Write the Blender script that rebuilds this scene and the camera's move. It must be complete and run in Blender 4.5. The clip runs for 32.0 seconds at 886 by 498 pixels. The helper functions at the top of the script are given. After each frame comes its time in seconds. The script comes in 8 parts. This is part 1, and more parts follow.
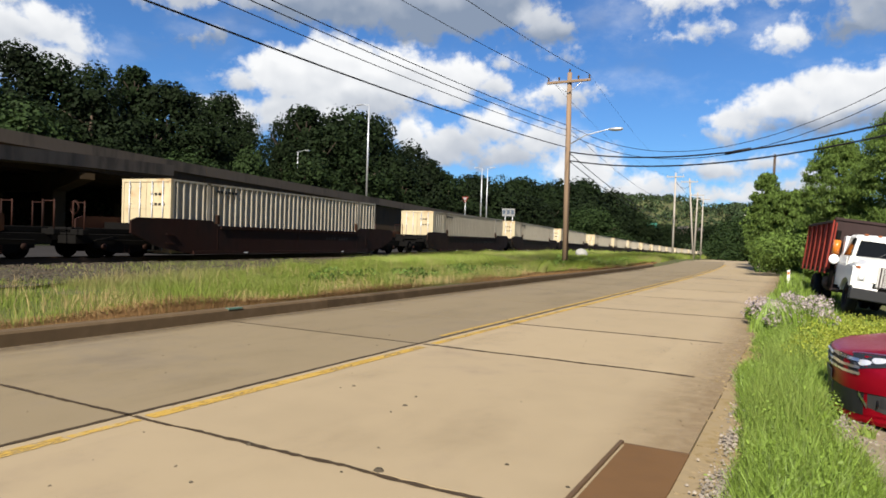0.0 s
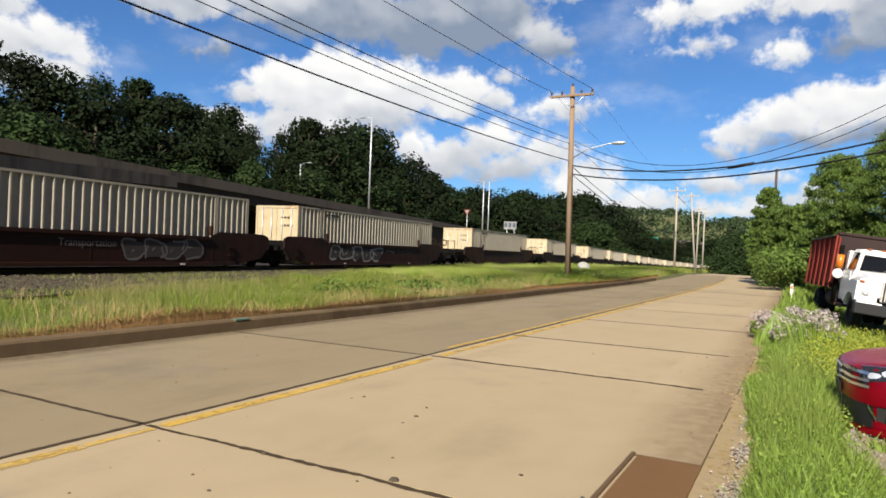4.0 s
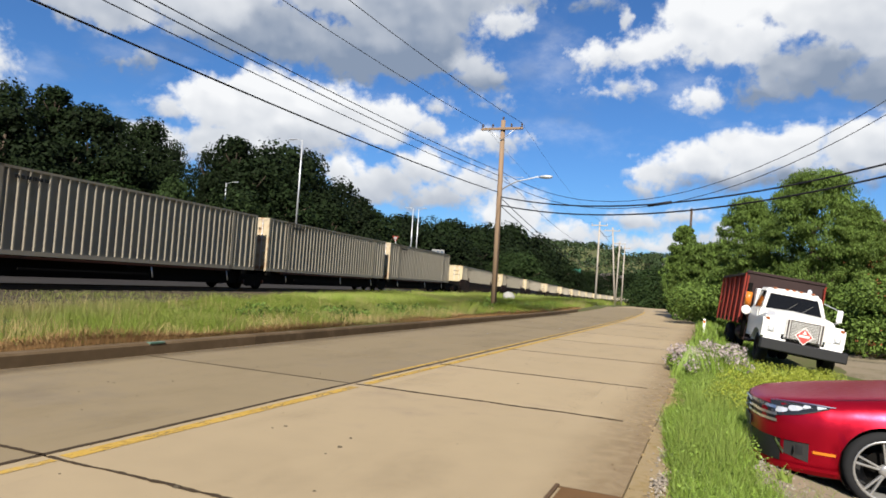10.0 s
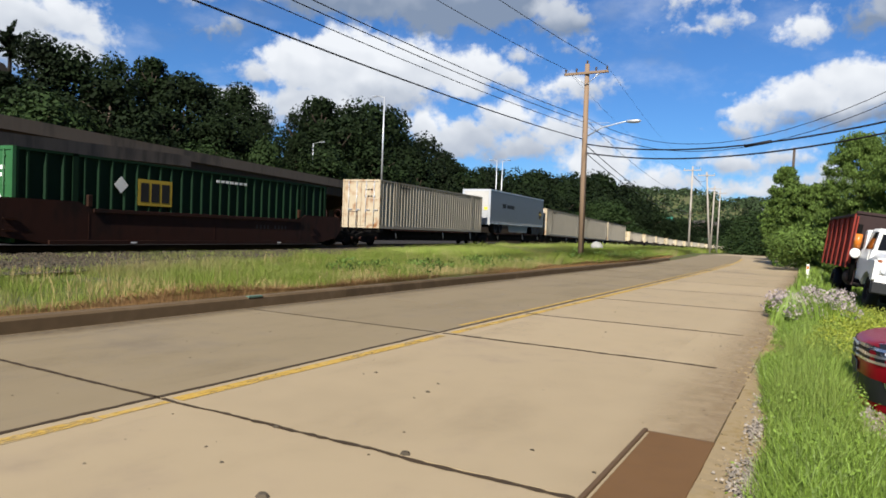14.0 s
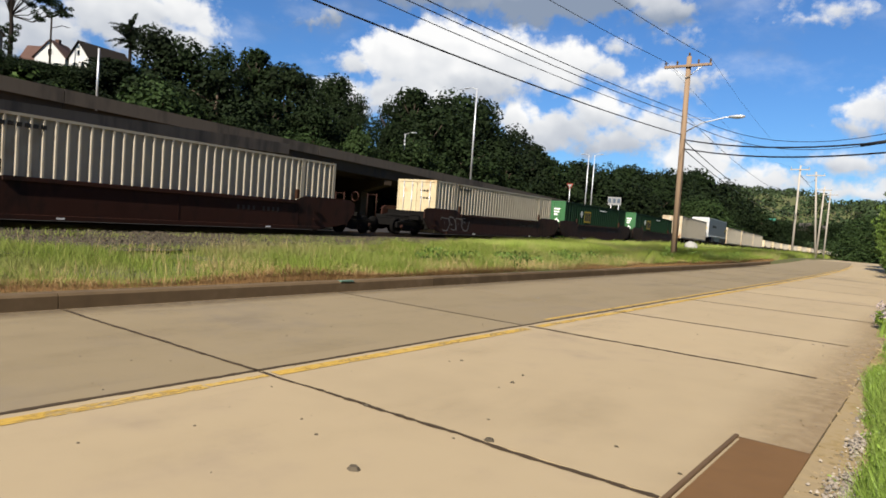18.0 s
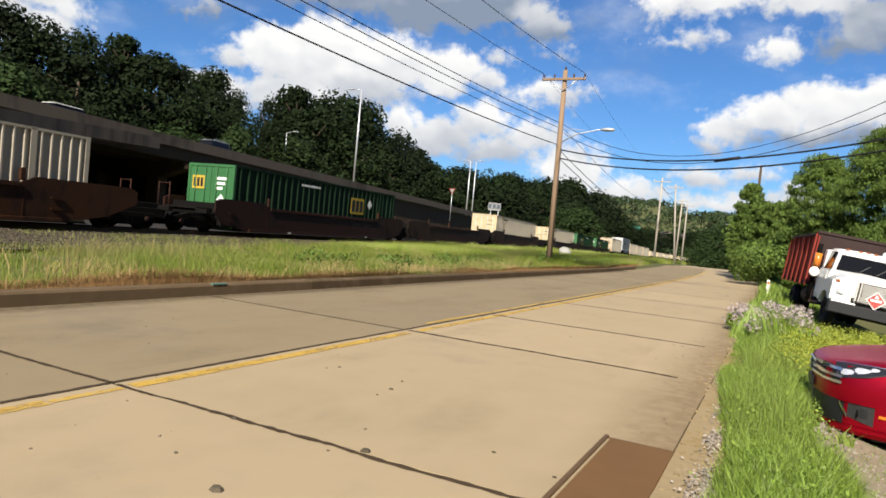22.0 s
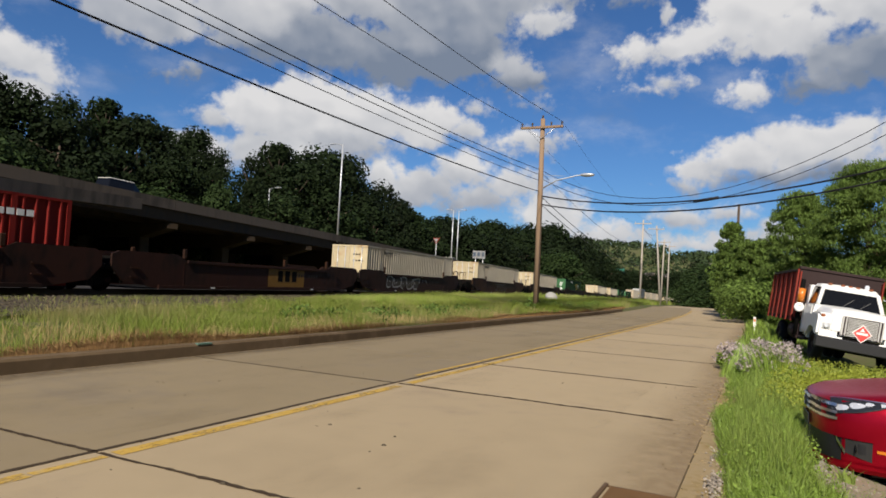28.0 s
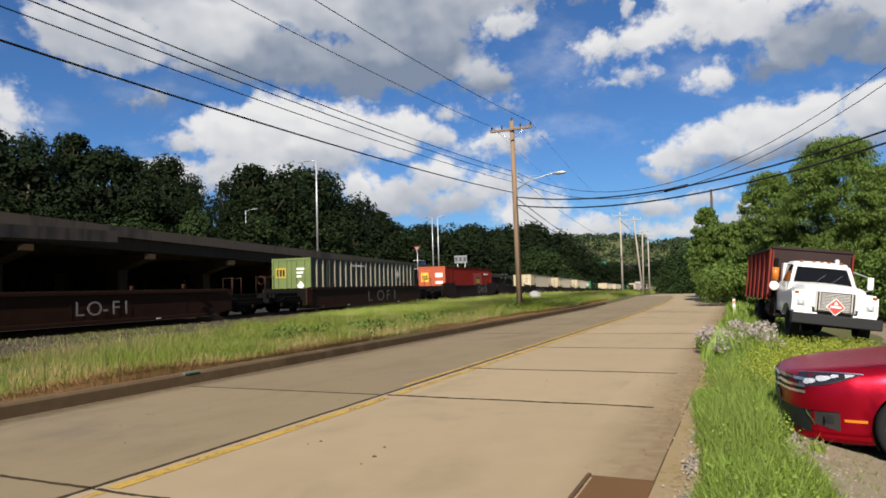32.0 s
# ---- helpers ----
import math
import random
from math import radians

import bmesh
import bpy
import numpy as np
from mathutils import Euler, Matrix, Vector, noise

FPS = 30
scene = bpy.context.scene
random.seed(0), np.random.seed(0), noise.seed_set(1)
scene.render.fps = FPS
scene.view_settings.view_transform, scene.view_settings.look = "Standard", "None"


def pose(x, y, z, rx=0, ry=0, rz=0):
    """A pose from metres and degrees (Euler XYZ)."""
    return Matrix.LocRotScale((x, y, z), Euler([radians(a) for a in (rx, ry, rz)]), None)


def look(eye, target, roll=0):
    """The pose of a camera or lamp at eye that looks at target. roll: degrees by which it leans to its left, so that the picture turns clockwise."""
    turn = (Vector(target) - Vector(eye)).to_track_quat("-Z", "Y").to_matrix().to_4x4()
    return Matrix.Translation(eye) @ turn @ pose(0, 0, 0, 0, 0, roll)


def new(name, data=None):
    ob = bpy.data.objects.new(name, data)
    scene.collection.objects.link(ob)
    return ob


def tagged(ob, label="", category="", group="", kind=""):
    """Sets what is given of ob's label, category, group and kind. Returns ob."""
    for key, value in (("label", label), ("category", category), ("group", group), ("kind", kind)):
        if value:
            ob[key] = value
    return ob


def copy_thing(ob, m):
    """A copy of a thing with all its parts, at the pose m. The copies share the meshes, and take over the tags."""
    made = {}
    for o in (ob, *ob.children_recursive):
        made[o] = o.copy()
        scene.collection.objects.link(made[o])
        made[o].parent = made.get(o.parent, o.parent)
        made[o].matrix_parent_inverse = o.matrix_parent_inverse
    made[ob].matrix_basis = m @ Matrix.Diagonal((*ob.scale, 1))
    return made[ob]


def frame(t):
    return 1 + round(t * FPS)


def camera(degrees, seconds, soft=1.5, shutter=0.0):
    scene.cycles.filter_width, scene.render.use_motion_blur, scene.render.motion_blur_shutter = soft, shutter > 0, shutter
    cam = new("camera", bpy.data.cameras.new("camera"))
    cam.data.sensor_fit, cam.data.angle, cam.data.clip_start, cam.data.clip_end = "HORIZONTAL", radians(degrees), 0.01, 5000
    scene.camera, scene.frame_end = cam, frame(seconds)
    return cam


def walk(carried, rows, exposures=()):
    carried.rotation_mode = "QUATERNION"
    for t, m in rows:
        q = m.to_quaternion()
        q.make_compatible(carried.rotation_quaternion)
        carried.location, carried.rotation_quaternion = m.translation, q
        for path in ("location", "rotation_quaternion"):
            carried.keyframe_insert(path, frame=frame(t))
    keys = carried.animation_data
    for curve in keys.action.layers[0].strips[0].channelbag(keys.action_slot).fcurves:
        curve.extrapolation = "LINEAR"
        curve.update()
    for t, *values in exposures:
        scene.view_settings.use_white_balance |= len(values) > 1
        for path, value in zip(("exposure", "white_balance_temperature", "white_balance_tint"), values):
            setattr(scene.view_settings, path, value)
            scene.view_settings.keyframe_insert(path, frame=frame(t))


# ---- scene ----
cam = camera(67.5, 32.0, 1.7)
PATH = [
    (0, (0.066, 0.065, 1.427), (-0.882, 1.826, 1.396), 1.8),
    (0.5, (0.051, 0.067, 1.428), (-0.986, 1.777, 1.402), 2.6),
    (1, (0.027, 0.06, 1.426), (-1.074, 1.729, 1.413), 1.1),
    (1.5, (0.0, 0.039, 1.425), (-1.131, 1.688, 1.407), 1.8),
    (2, (-0.012, -0.012, 1.429), (-1.165, 1.622, 1.418), 1.9),
    (2.5, (-0.017, -0.065, 1.433), (-1.204, 1.545, 1.433), 1.7),
    (3, (-0.013, -0.066, 1.426), (-1.191, 1.551, 1.44), 1.5),
    (3.5, (0.004, -0.049, 1.434), (-1.047, 1.653, 1.451), 1.1),
    (4, (0.008, -0.023, 1.416), (-0.944, 1.736, 1.423), 2.1),
    (4.5, (0.027, -0.004, 1.423), (-0.859, 1.789, 1.418), 2.7),
    (6.5, (0.042, 0.067, 1.402), (-0.931, 1.811, 1.508), 5.4),
    (7, (0.065, 0.05, 1.423), (-0.952, 1.767, 1.552), 4.7),
    (7.5, (0.071, 0.033, 1.421), (-0.974, 1.732, 1.571), 4.9),
    (8, (0.06, 0.011, 1.437), (-1.015, 1.689, 1.61), 2.4),
    (8.5, (-0.035, 0.021, 1.457), (-1.04, 1.742, 1.618), 2.0),
    (9, (-0.05, 0.0, 1.441), (-0.938, 1.789, 1.549), 2.9),
    (9.5, (-0.015, -0.037, 1.44), (-0.84, 1.783, 1.528), 3.3),
    (10, (-0.032, -0.012, 1.425), (-0.79, 1.837, 1.524), 3.8),
    (10.5, (-0.041, 0.02, 1.386), (-0.772, 1.866, 1.635), 3.4),
    (11, (-0.102, 0.016, 1.36), (-1.002, 1.784, 1.614), 9.5),
    (11.5, (-0.087, -0.005, 1.362), (-1.059, 1.726, 1.602), 6.4),
    (12, (-0.062, 0.055, 1.367), (-1.023, 1.805, 1.483), 3.4),
    (12.5, (-0.04, 0.07, 1.37), (-0.934, 1.858, 1.395), 1.8),
    (13, (0.016, -0.013, 1.383), (-0.891, 1.769, 1.325), 1.1),
    (13.5, (-0.011, 0.03, 1.384), (-0.965, 1.787, 1.316), 2.4),
    (14, (-0.001, 0.01, 1.382), (-0.984, 1.751, 1.327), 2.2),
    (14.5, (0.024, 0.002, 1.378), (-0.952, 1.748, 1.332), 1.1),
    (16.5, (0.008, 0.11, 1.375), (-0.961, 1.86, 1.378), 1.2),
    (17, (-0.017, 0.012, 1.393), (-1.318, 1.531, 1.36), 0.2),
    (17.5, (-0.027, -0.057, 1.364), (-1.314, 1.474, 1.345), 3.0),
    (18, (0.016, -0.08, 1.375), (-1.182, 1.519, 1.282), 4.2),
    (18.5, (0.04, -0.03, 1.378), (-1.081, 1.622, 1.261), 1.2),
    (19, (0.04, 0.011, 1.386), (-1.026, 1.7, 1.297), 0.5),
    (19.5, (0.073, 0.029, 1.392), (-0.952, 1.745, 1.322), 0.4),
    (20, (0.111, 0.049, 1.4), (-0.854, 1.8, 1.37), 0.1),
    (20.5, (0.08, 0.023, 1.411), (-0.836, 1.801, 1.41), 0.8),
    (21, (0.005, 0.002, 1.41), (-0.885, 1.792, 1.369), 1.2),
    (21.5, (-0.058, 0.014, 1.386), (-0.943, 1.806, 1.32), 4.1),
    (22, (-0.038, 0.044, 1.376), (-0.939, 1.829, 1.321), 5.3),
    (22.5, (-0.009, 0.055, 1.376), (-1.045, 1.766, 1.344), 2.1),
    (23, (-0.023, 0.068, 1.374), (-1.156, 1.716, 1.394), 2.1),
    (23.5, (-0.024, 0.034, 1.41), (-1.175, 1.665, 1.529), 0.7),
    (24, (-0.021, 0.035, 1.405), (-1.242, 1.614, 1.523), 0.4),
    (24.5, (-0.016, 0.012, 1.403), (-1.283, 1.553, 1.533), 1.1),
    (25, (-0.037, 0.014, 1.411), (-1.334, 1.535, 1.459), 1.4),
    (25.5, (0.002, -0.012, 1.411), (-1.349, 1.462, 1.4), -0.7),
    (27.5, (-0.041, 0.021, 1.401), (-1.134, 1.695, 1.343), 1.1),
    (28, (-0.062, 0.049, 1.379), (-0.932, 1.847, 1.476), 3.1),
    (28.5, (-0.057, 0.042, 1.38), (-0.845, 1.876, 1.516), 2.9),
    (29, (-0.043, 0.032, 1.371), (-0.813, 1.873, 1.497), 1.3),
    (29.5, (-0.013, 0.025, 1.382), (-0.781, 1.866, 1.526), 1.5),
    (30, (0.043, -0.056, 1.396), (-0.705, 1.793, 1.547), -0.0),
    (30.5, (0.048, -0.049, 1.394), (-0.682, 1.808, 1.533), 0.0),
    (31, (0.003, -0.003, 1.375), (-0.725, 1.854, 1.519), -0.4),
    (31.5, (-0.014, 0.009, 1.374), (-0.759, 1.859, 1.52), -0.0),
    (32, (0.092, -0.094, 1.413), (-0.728, 1.727, 1.531), -1.7),
]
EXPOSURES = [(0, 0.92, 6300, 10.0), (4, 0.95, 6450, 10.0), (8, 0.99, 6250, 10.0), (10, 0.89, 6250, 10.0), (12, 0.83, 6000, 10.0), (14, 0.83, 6050, 10.0), (17, 0.93, 6350, 10.0), (22, 0.97, 6460, 10.0), (24, 1.01, 6420, 10.0), (25, 0.97, 6400, 10.0), (26.5, 0.72, 6400, 10.8), (27.5, 0.55, 6400, 11.2), (28, 0.48, 6400, 11.5), (28.8, 0.7, 6390, 11.4), (30, 0.75, 6375, 11.2), (32, 0.66, 6350, 11.0)]
walk(cam, [(t, look(eye, target, roll)) for t, eye, target, roll in PATH], EXPOSURES)

# ---- sky and sun ----
SUN_AZ, SUN_EL = 168.5, 40.0          # degrees clockwise from +y, and above the horizon
sun_way = Vector((math.sin(radians(SUN_AZ)) * math.cos(radians(SUN_EL)), math.cos(radians(SUN_AZ)) * math.cos(radians(SUN_EL)), math.sin(radians(SUN_EL))))
sun = new("sun", bpy.data.lights.new("sun", "SUN"))
sun.data.energy, sun.data.angle, sun.data.color = 5.0, radians(0.53), (1.0, 0.91, 0.77)
sun.matrix_world = look(sun_way * 100, (0, 0, 0))


class Tree:
    """Short hand for node graphs."""

    def __init__(self, tree):
        self.t = tree
        tree.nodes.clear()

    def n(self, kind, **sets):
        node = self.t.nodes.new(kind)
        for key, value in sets.items():
            if key == "op":
                node.operation = value
            elif key == "blend":
                node.blend_type = value
        return node

    def link(self, a, b):
        self.t.links.new(a, b)

    def put(self, socket, value):
        if isinstance(value, bpy.types.NodeSocket):
            self.link(value, socket)
        elif isinstance(value, (tuple, list)) and len(value) == 3 and socket.type == "RGBA":
            socket.default_value = (*value, 1)
        else:
            socket.default_value = value

    def math(self, op, a, b=0.0, c=0.0, clamp=False):
        node = self.n("ShaderNodeMath", op=op)
        node.use_clamp = clamp
        for k, v in enumerate((a, b, c)):
            self.put(node.inputs[k], v)
        return node.outputs[0]

    def vec(self, op, a, b=(0, 0, 0)):
        node = self.n("ShaderNodeVectorMath", op=op)
        self.put(node.inputs[0], a)
        self.put(node.inputs[1], b)
        return node.outputs["Value" if op in ("LENGTH", "DOT_PRODUCT") else "Vector"]

    def noise(self, at, scale, detail=4.0, rough=0.55, distort=0.0):
        node = self.n("ShaderNodeTexNoise")
        self.put(node.inputs["Vector"], at)
        for name, v in (("Scale", scale), ("Detail", detail), ("Roughness", rough), ("Distortion", distort)):
            node.inputs[name].default_value = v
        return node.outputs["Fac"]

    def ramp(self, value, lo, hi, a=0.0, b=1.0, kind="SMOOTHSTEP"):
        node = self.n("ShaderNodeMapRange")
        node.interpolation_type = kind
        for k, v in enumerate((value, lo, hi, a, b)):
            self.put(node.inputs[k], v)
        return node.outputs[0]

    def mix(self, fac, a, b, blend="MIX"):
        node = self.n("ShaderNodeMix")
        node.data_type, node.blend_type = "RGBA", blend
        self.put(node.inputs[0], fac)
        self.put(node.inputs[6], a)
        self.put(node.inputs[7], b)
        return node.outputs[2]


world = bpy.data.worlds.new("sky")
scene.world = world
world.use_nodes = True
W = Tree(world.node_tree)
sky = W.n("ShaderNodeTexSky")
sky.sky_type, sky.sun_disc = "NISHITA", False
sky.sun_elevation, sky.sun_rotation = radians(SUN_EL), radians(SUN_AZ)
sky.air_density, sky.dust_density, sky.ozone_density = 1.0, 0.3, 2.5
way = W.n("ShaderNodeTexCoord").outputs["Generated"]
split = W.n("ShaderNodeSeparateXYZ")
W.link(way, split.inputs[0])
azim = W.math("MULTIPLY", W.math("ARCTAN2", W.math("MULTIPLY", split.outputs[0], -1.0), split.outputs[1]), 57.2958)
elev = W.math("MULTIPLY", W.math("ARCSINE", split.outputs[2]), 57.2958)
flat = W.n("ShaderNodeCombineXYZ")
W.link(azim, flat.inputs[0])
W.link(elev, flat.inputs[1])
here = flat.outputs[0]
wx = W.noise(W.vec("ADD", here, (31, 7, 0)), 0.30, 4, 0.55)
wy = W.noise(W.vec("ADD", here, (3, 57, 0)), 0.30, 4, 0.55)
warp = W.n("ShaderNodeCombineXYZ")
W.link(W.math("MULTIPLY_ADD", wx, 3.6, -1.8), warp.inputs[0])
W.link(W.math("MULTIPLY_ADD", wy, 2.4, -1.2), warp.inputs[1])
bent = W.vec("ADD", here, warp.outputs[0])
# heaps of cumulus: yaw to the left, height, half width, half height in degrees, and how grey they are
HIGH_CLOUD = [(51.4, 19.9, 5.4, 3.0, 0.15), (43.0, 21.9, 7.3, 4.0, 0.12), (34.6, 25.1, 9.2, 4.0, 0.15), (45.5, 25.3, 12.7, 4.8, 0.25), (38.5, 19.3, 7.5, 2.6, 0.62), (31.0, 18.7, 6.0, 2.6, 0.85), (26.6, 24.2, 7.6, 5.0, 0.45), (21.3, 26.2, 6.5, 4.0, 0.35),
              (25.2, 19.3, 5.0, 2.6, 0.8), (17.1, 25.3, 3.9, 2.5, 0.3), (22.1, 18.6, 2.6, 1.5, 0.2), (17.8, 21.9, 3.0, 1.2, 0.1), (14.0, 28.5, 3.8, 2.1, 0.3), (20.4, 17.6, 3.2, 1.3, 0.6)]
ROAD_CLOUD = [(10.2, 19.3, 2.9, 1.2, 0.1), (5.9, 19.9, 3.4, 1.7, 0.08), (1.5, 22.6, 3.8, 3.3, 0.0), (-2.4, 24.3, 4.3, 3.6, 0.0), (-5.8, 23.8, 4.2, 3.9, 0.0), (-11.0, 22.5, 6.0, 5.0, 0.2), (-0.9, 20.0, 4.6, 1.9, 0.2), (-6.4, 18.0, 4.8, 1.9, 0.9),
              (-4.2, 16.6, 3.9, 1.2, 0.95), (-12.0, 16.5, 5.0, 2.0, 0.9), (8.9, 16.6, 2.2, 0.55, 0.2), (7.6, 17.1, 1.5, 0.5, 0.4), (1.7, 16.0, 1.8, 1.1, 0.15)]
MID_CLOUD = [(45.6, 12.2, 1.9, 0.9, 0.3), (42.1, 13.0, 2.9, 2.3, 0.0), (38.1, 13.7, 3.9, 2.7, 0.0), (32.8, 13.6, 4.5, 2.4, 0.0), (28.0, 13.3, 3.7, 1.8, 0.0), (40.5, 10.0, 4.6, 2.1, 0.25), (24.9, 13.0, 1.9, 1.0, 0.2), (34.9, 11.2, 5.4, 1.5, 0.45), (23.7, 15.0, 1.4, 0.6, 0.4),
             (17.9, 15.5, 1.5, 0.4, 0.5), (46.5, 9.5, 3.0, 1.8, 0.2)]
LOW_CLOUD = [(31.4, 8.6, 2.1, 1.4, 0.1), (28.3, 7.9, 3.5, 1.7, 0.3), (24.1, 9.7, 3.2, 1.5, 0.1), (20.5, 8.7, 3.4, 1.3, 0.15), (24.0, 7.3, 3.9, 1.1, 0.4), (19.1, 12.3, 3.2, 1.0, 0.08), (16.6, 5.9, 3.6, 1.6, 0.1), (12.2, 4.5, 3.6, 1.1, 0.2), (16.4, 7.4, 2.4, 0.8, 0.2),
             (6.1, 6.1, 2.5, 1.1, 0.2), (2.4, 6.6, 1.8, 0.7, 0.25), (5.0, 4.1, 3.8, 0.8, 0.25), (-1.0, 5.0, 3.0, 0.9, 0.3)]
TREE_CLOUD = [(4.4, 10.2, 2.5, 1.2, 0.1), (1.6, 11.2, 2.8, 1.6, 0.0), (-1.9, 11.8, 3.0, 1.9, 0.0), (-5.4, 12.0, 3.2, 1.8, 0.1), (-0.9, 9.6, 4.6, 0.9, 0.75), (-6.4, 9.8, 4.8, 1.0, 0.85), (6.0, 8.9, 1.5, 0.5, 0.4), (-10.5, 12.0, 4.0, 2.2, 0.2), (-22, 13, 5, 3, 0.3)]
LEFT_CLOUD = [(61.7, 14.2, 2.5, 1.6, 0.1), (59.2, 14.7, 2.3, 1.7, 0.05), (57.4, 13.4, 1.6, 1.1, 0.1), (49.8, 15.0, 0.9, 0.5, 0.7), (47.7, 15.4, 1.1, 0.7, 0.75), (65.3, 15.3, 2.4, 2.1, 0.05), (62.9, 16.9, 2.4, 1.9, 0.0), (64.0, 13.4, 3.8, 2.4, 0.1), (61.0, 12.1, 4.6, 2.0, 0.2),
              (71.7, 14.1, 3.3, 2.2, 0.15), (69.8, 11.1, 4.2, 2.3, 0.25), (73.2, 15.8, 2.2, 1.5, 0.1), (72.0, 20.4, 4.4, 2.2, 0.9), (68.6, 20.0, 2.4, 1.2, 0.8), (77.0, 18.9, 3.6, 2.6, 0.9), (66.8, 18.6, 1.6, 1.0, 0.5), (60.7, 20.2, 0.7, 1.7, 0.7), (84, 15, 8, 5, 0.4)]
WISPS = [(5.9, 24.9, 0.9, 0.8, 0.5), (8.0, 22.0, 0.5, 1.0, 0.4), (10.4, 23.5, 1.8, 0.6, 0.7), (9.9, 27.4, 1.5, 0.9, 0.6)]


def heaped(at, heaps, soft):
    """How deep a way in the sky lies within the heaps, in degrees, and how grey it is there: each heap is greyest at its base."""
    depth = tone = None
    for yaw, high, wide, tall, dull in heaps:
        off = W.vec("MULTIPLY", W.vec("SUBTRACT", at, (yaw, high, 0)), (1 / wide, 1 / tall, 0))
        here_in = W.math("MULTIPLY_ADD", W.vec("LENGTH", off), -tall, tall)
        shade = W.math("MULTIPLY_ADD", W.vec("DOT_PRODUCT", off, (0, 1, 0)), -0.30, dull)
        if depth is None:
            depth, tone = here_in, shade
            continue
        near = W.ramp(W.math("SUBTRACT", here_in, depth), -soft, soft)
        tone = W.math("MULTIPLY_ADD", near, W.math("SUBTRACT", shade, tone), tone)
        depth = W.math("SMOOTH_MAX", depth, here_in, 0.5)
    return depth, tone


def billow(at, scale, detail, smoothness=0.5):
    """Rounded heads of several sizes, 0 in the clefts to about 1 on the heads."""
    node = W.n("ShaderNodeTexVoronoi")
    node.voronoi_dimensions, node.feature, node.normalize = "2D", "SMOOTH_F1", True
    W.put(node.inputs["Vector"], at)
    for name, v in (("Scale", scale), ("Detail", detail), ("Roughness", 0.5), ("Lacunarity", 2.2), ("Smoothness", smoothness)):
        node.inputs[name].default_value = v
    return W.math("SUBTRACT", 1.0, W.math("MULTIPLY", node.outputs["Distance"], 1.7))


puffs = W.vec("MULTIPLY", W.vec("ADD", here, W.vec("MULTIPLY", warp.outputs[0], (0.4, 0.4, 0))), (1, 1.25, 1))
heads = billow(puffs, 0.42, 3.0)
relief, relief_up = billow(puffs, 0.30, 1.0, 1.0), billow(W.vec("ADD", puffs, (-0.3, 0.7, 0)), 0.30, 1.0, 1.0)
fluff = W.noise(here, 1.1, 6, 0.60)
fuller = [(a, b, w * 1.04 + 0.05, h * 1.06 + 0.1, d + 0.12) for a, b, w, h, d in MID_CLOUD + LOW_CLOUD + TREE_CLOUD]
deep, tone = heaped(bent, [(a, b, w, h, d + 0.22) for a, b, w, h, d in HIGH_CLOUD] + ROAD_CLOUD + fuller + [(a, b, w, h, d + 0.20) for a, b, w, h, d in LEFT_CLOUD] + WISPS, 1.1)
edge = W.math("ADD", W.math("MULTIPLY_ADD", heads, 1.3, -0.55), W.math("MULTIPLY_ADD", fluff, 1.5, -0.75))
thick = W.math("ADD", deep, edge)
wisp = W.math("MULTIPLY", W.ramp(W.noise(W.vec("MULTIPLY", here, (0.10, 0.17, 1)), 1.0, 6, 0.6), 0.46, 0.80), 0.42)
cover = W.math("MAXIMUM", W.ramp(thick, -0.22, 0.88), wisp)
curl = W.math("MULTIPLY", W.math("SUBTRACT", relief_up, relief), 0.36)
mottle = W.math("MULTIPLY_ADD", W.noise(here, 0.13, 4, 0.5), 0.9, -0.47)
grey = W.math("ADD", tone, W.math("ADD", curl, mottle), clamp=True)
cloud = W.mix(grey, (10.6, 10.5, 10.3), (2.85, 3.5, 4.6))
SKY_TINT = W.mix(1.0, sky.outputs[0], (0.53, 0.86, 1.25), "MULTIPLY")
both = W.mix(cover, SKY_TINT, cloud)
back = W.n("ShaderNodeBackground")
back.inputs["Strength"].default_value = 0.049
W.link(both, back.inputs["Color"])
W.link(back.outputs[0], W.n("ShaderNodeOutputWorld").inputs[0])


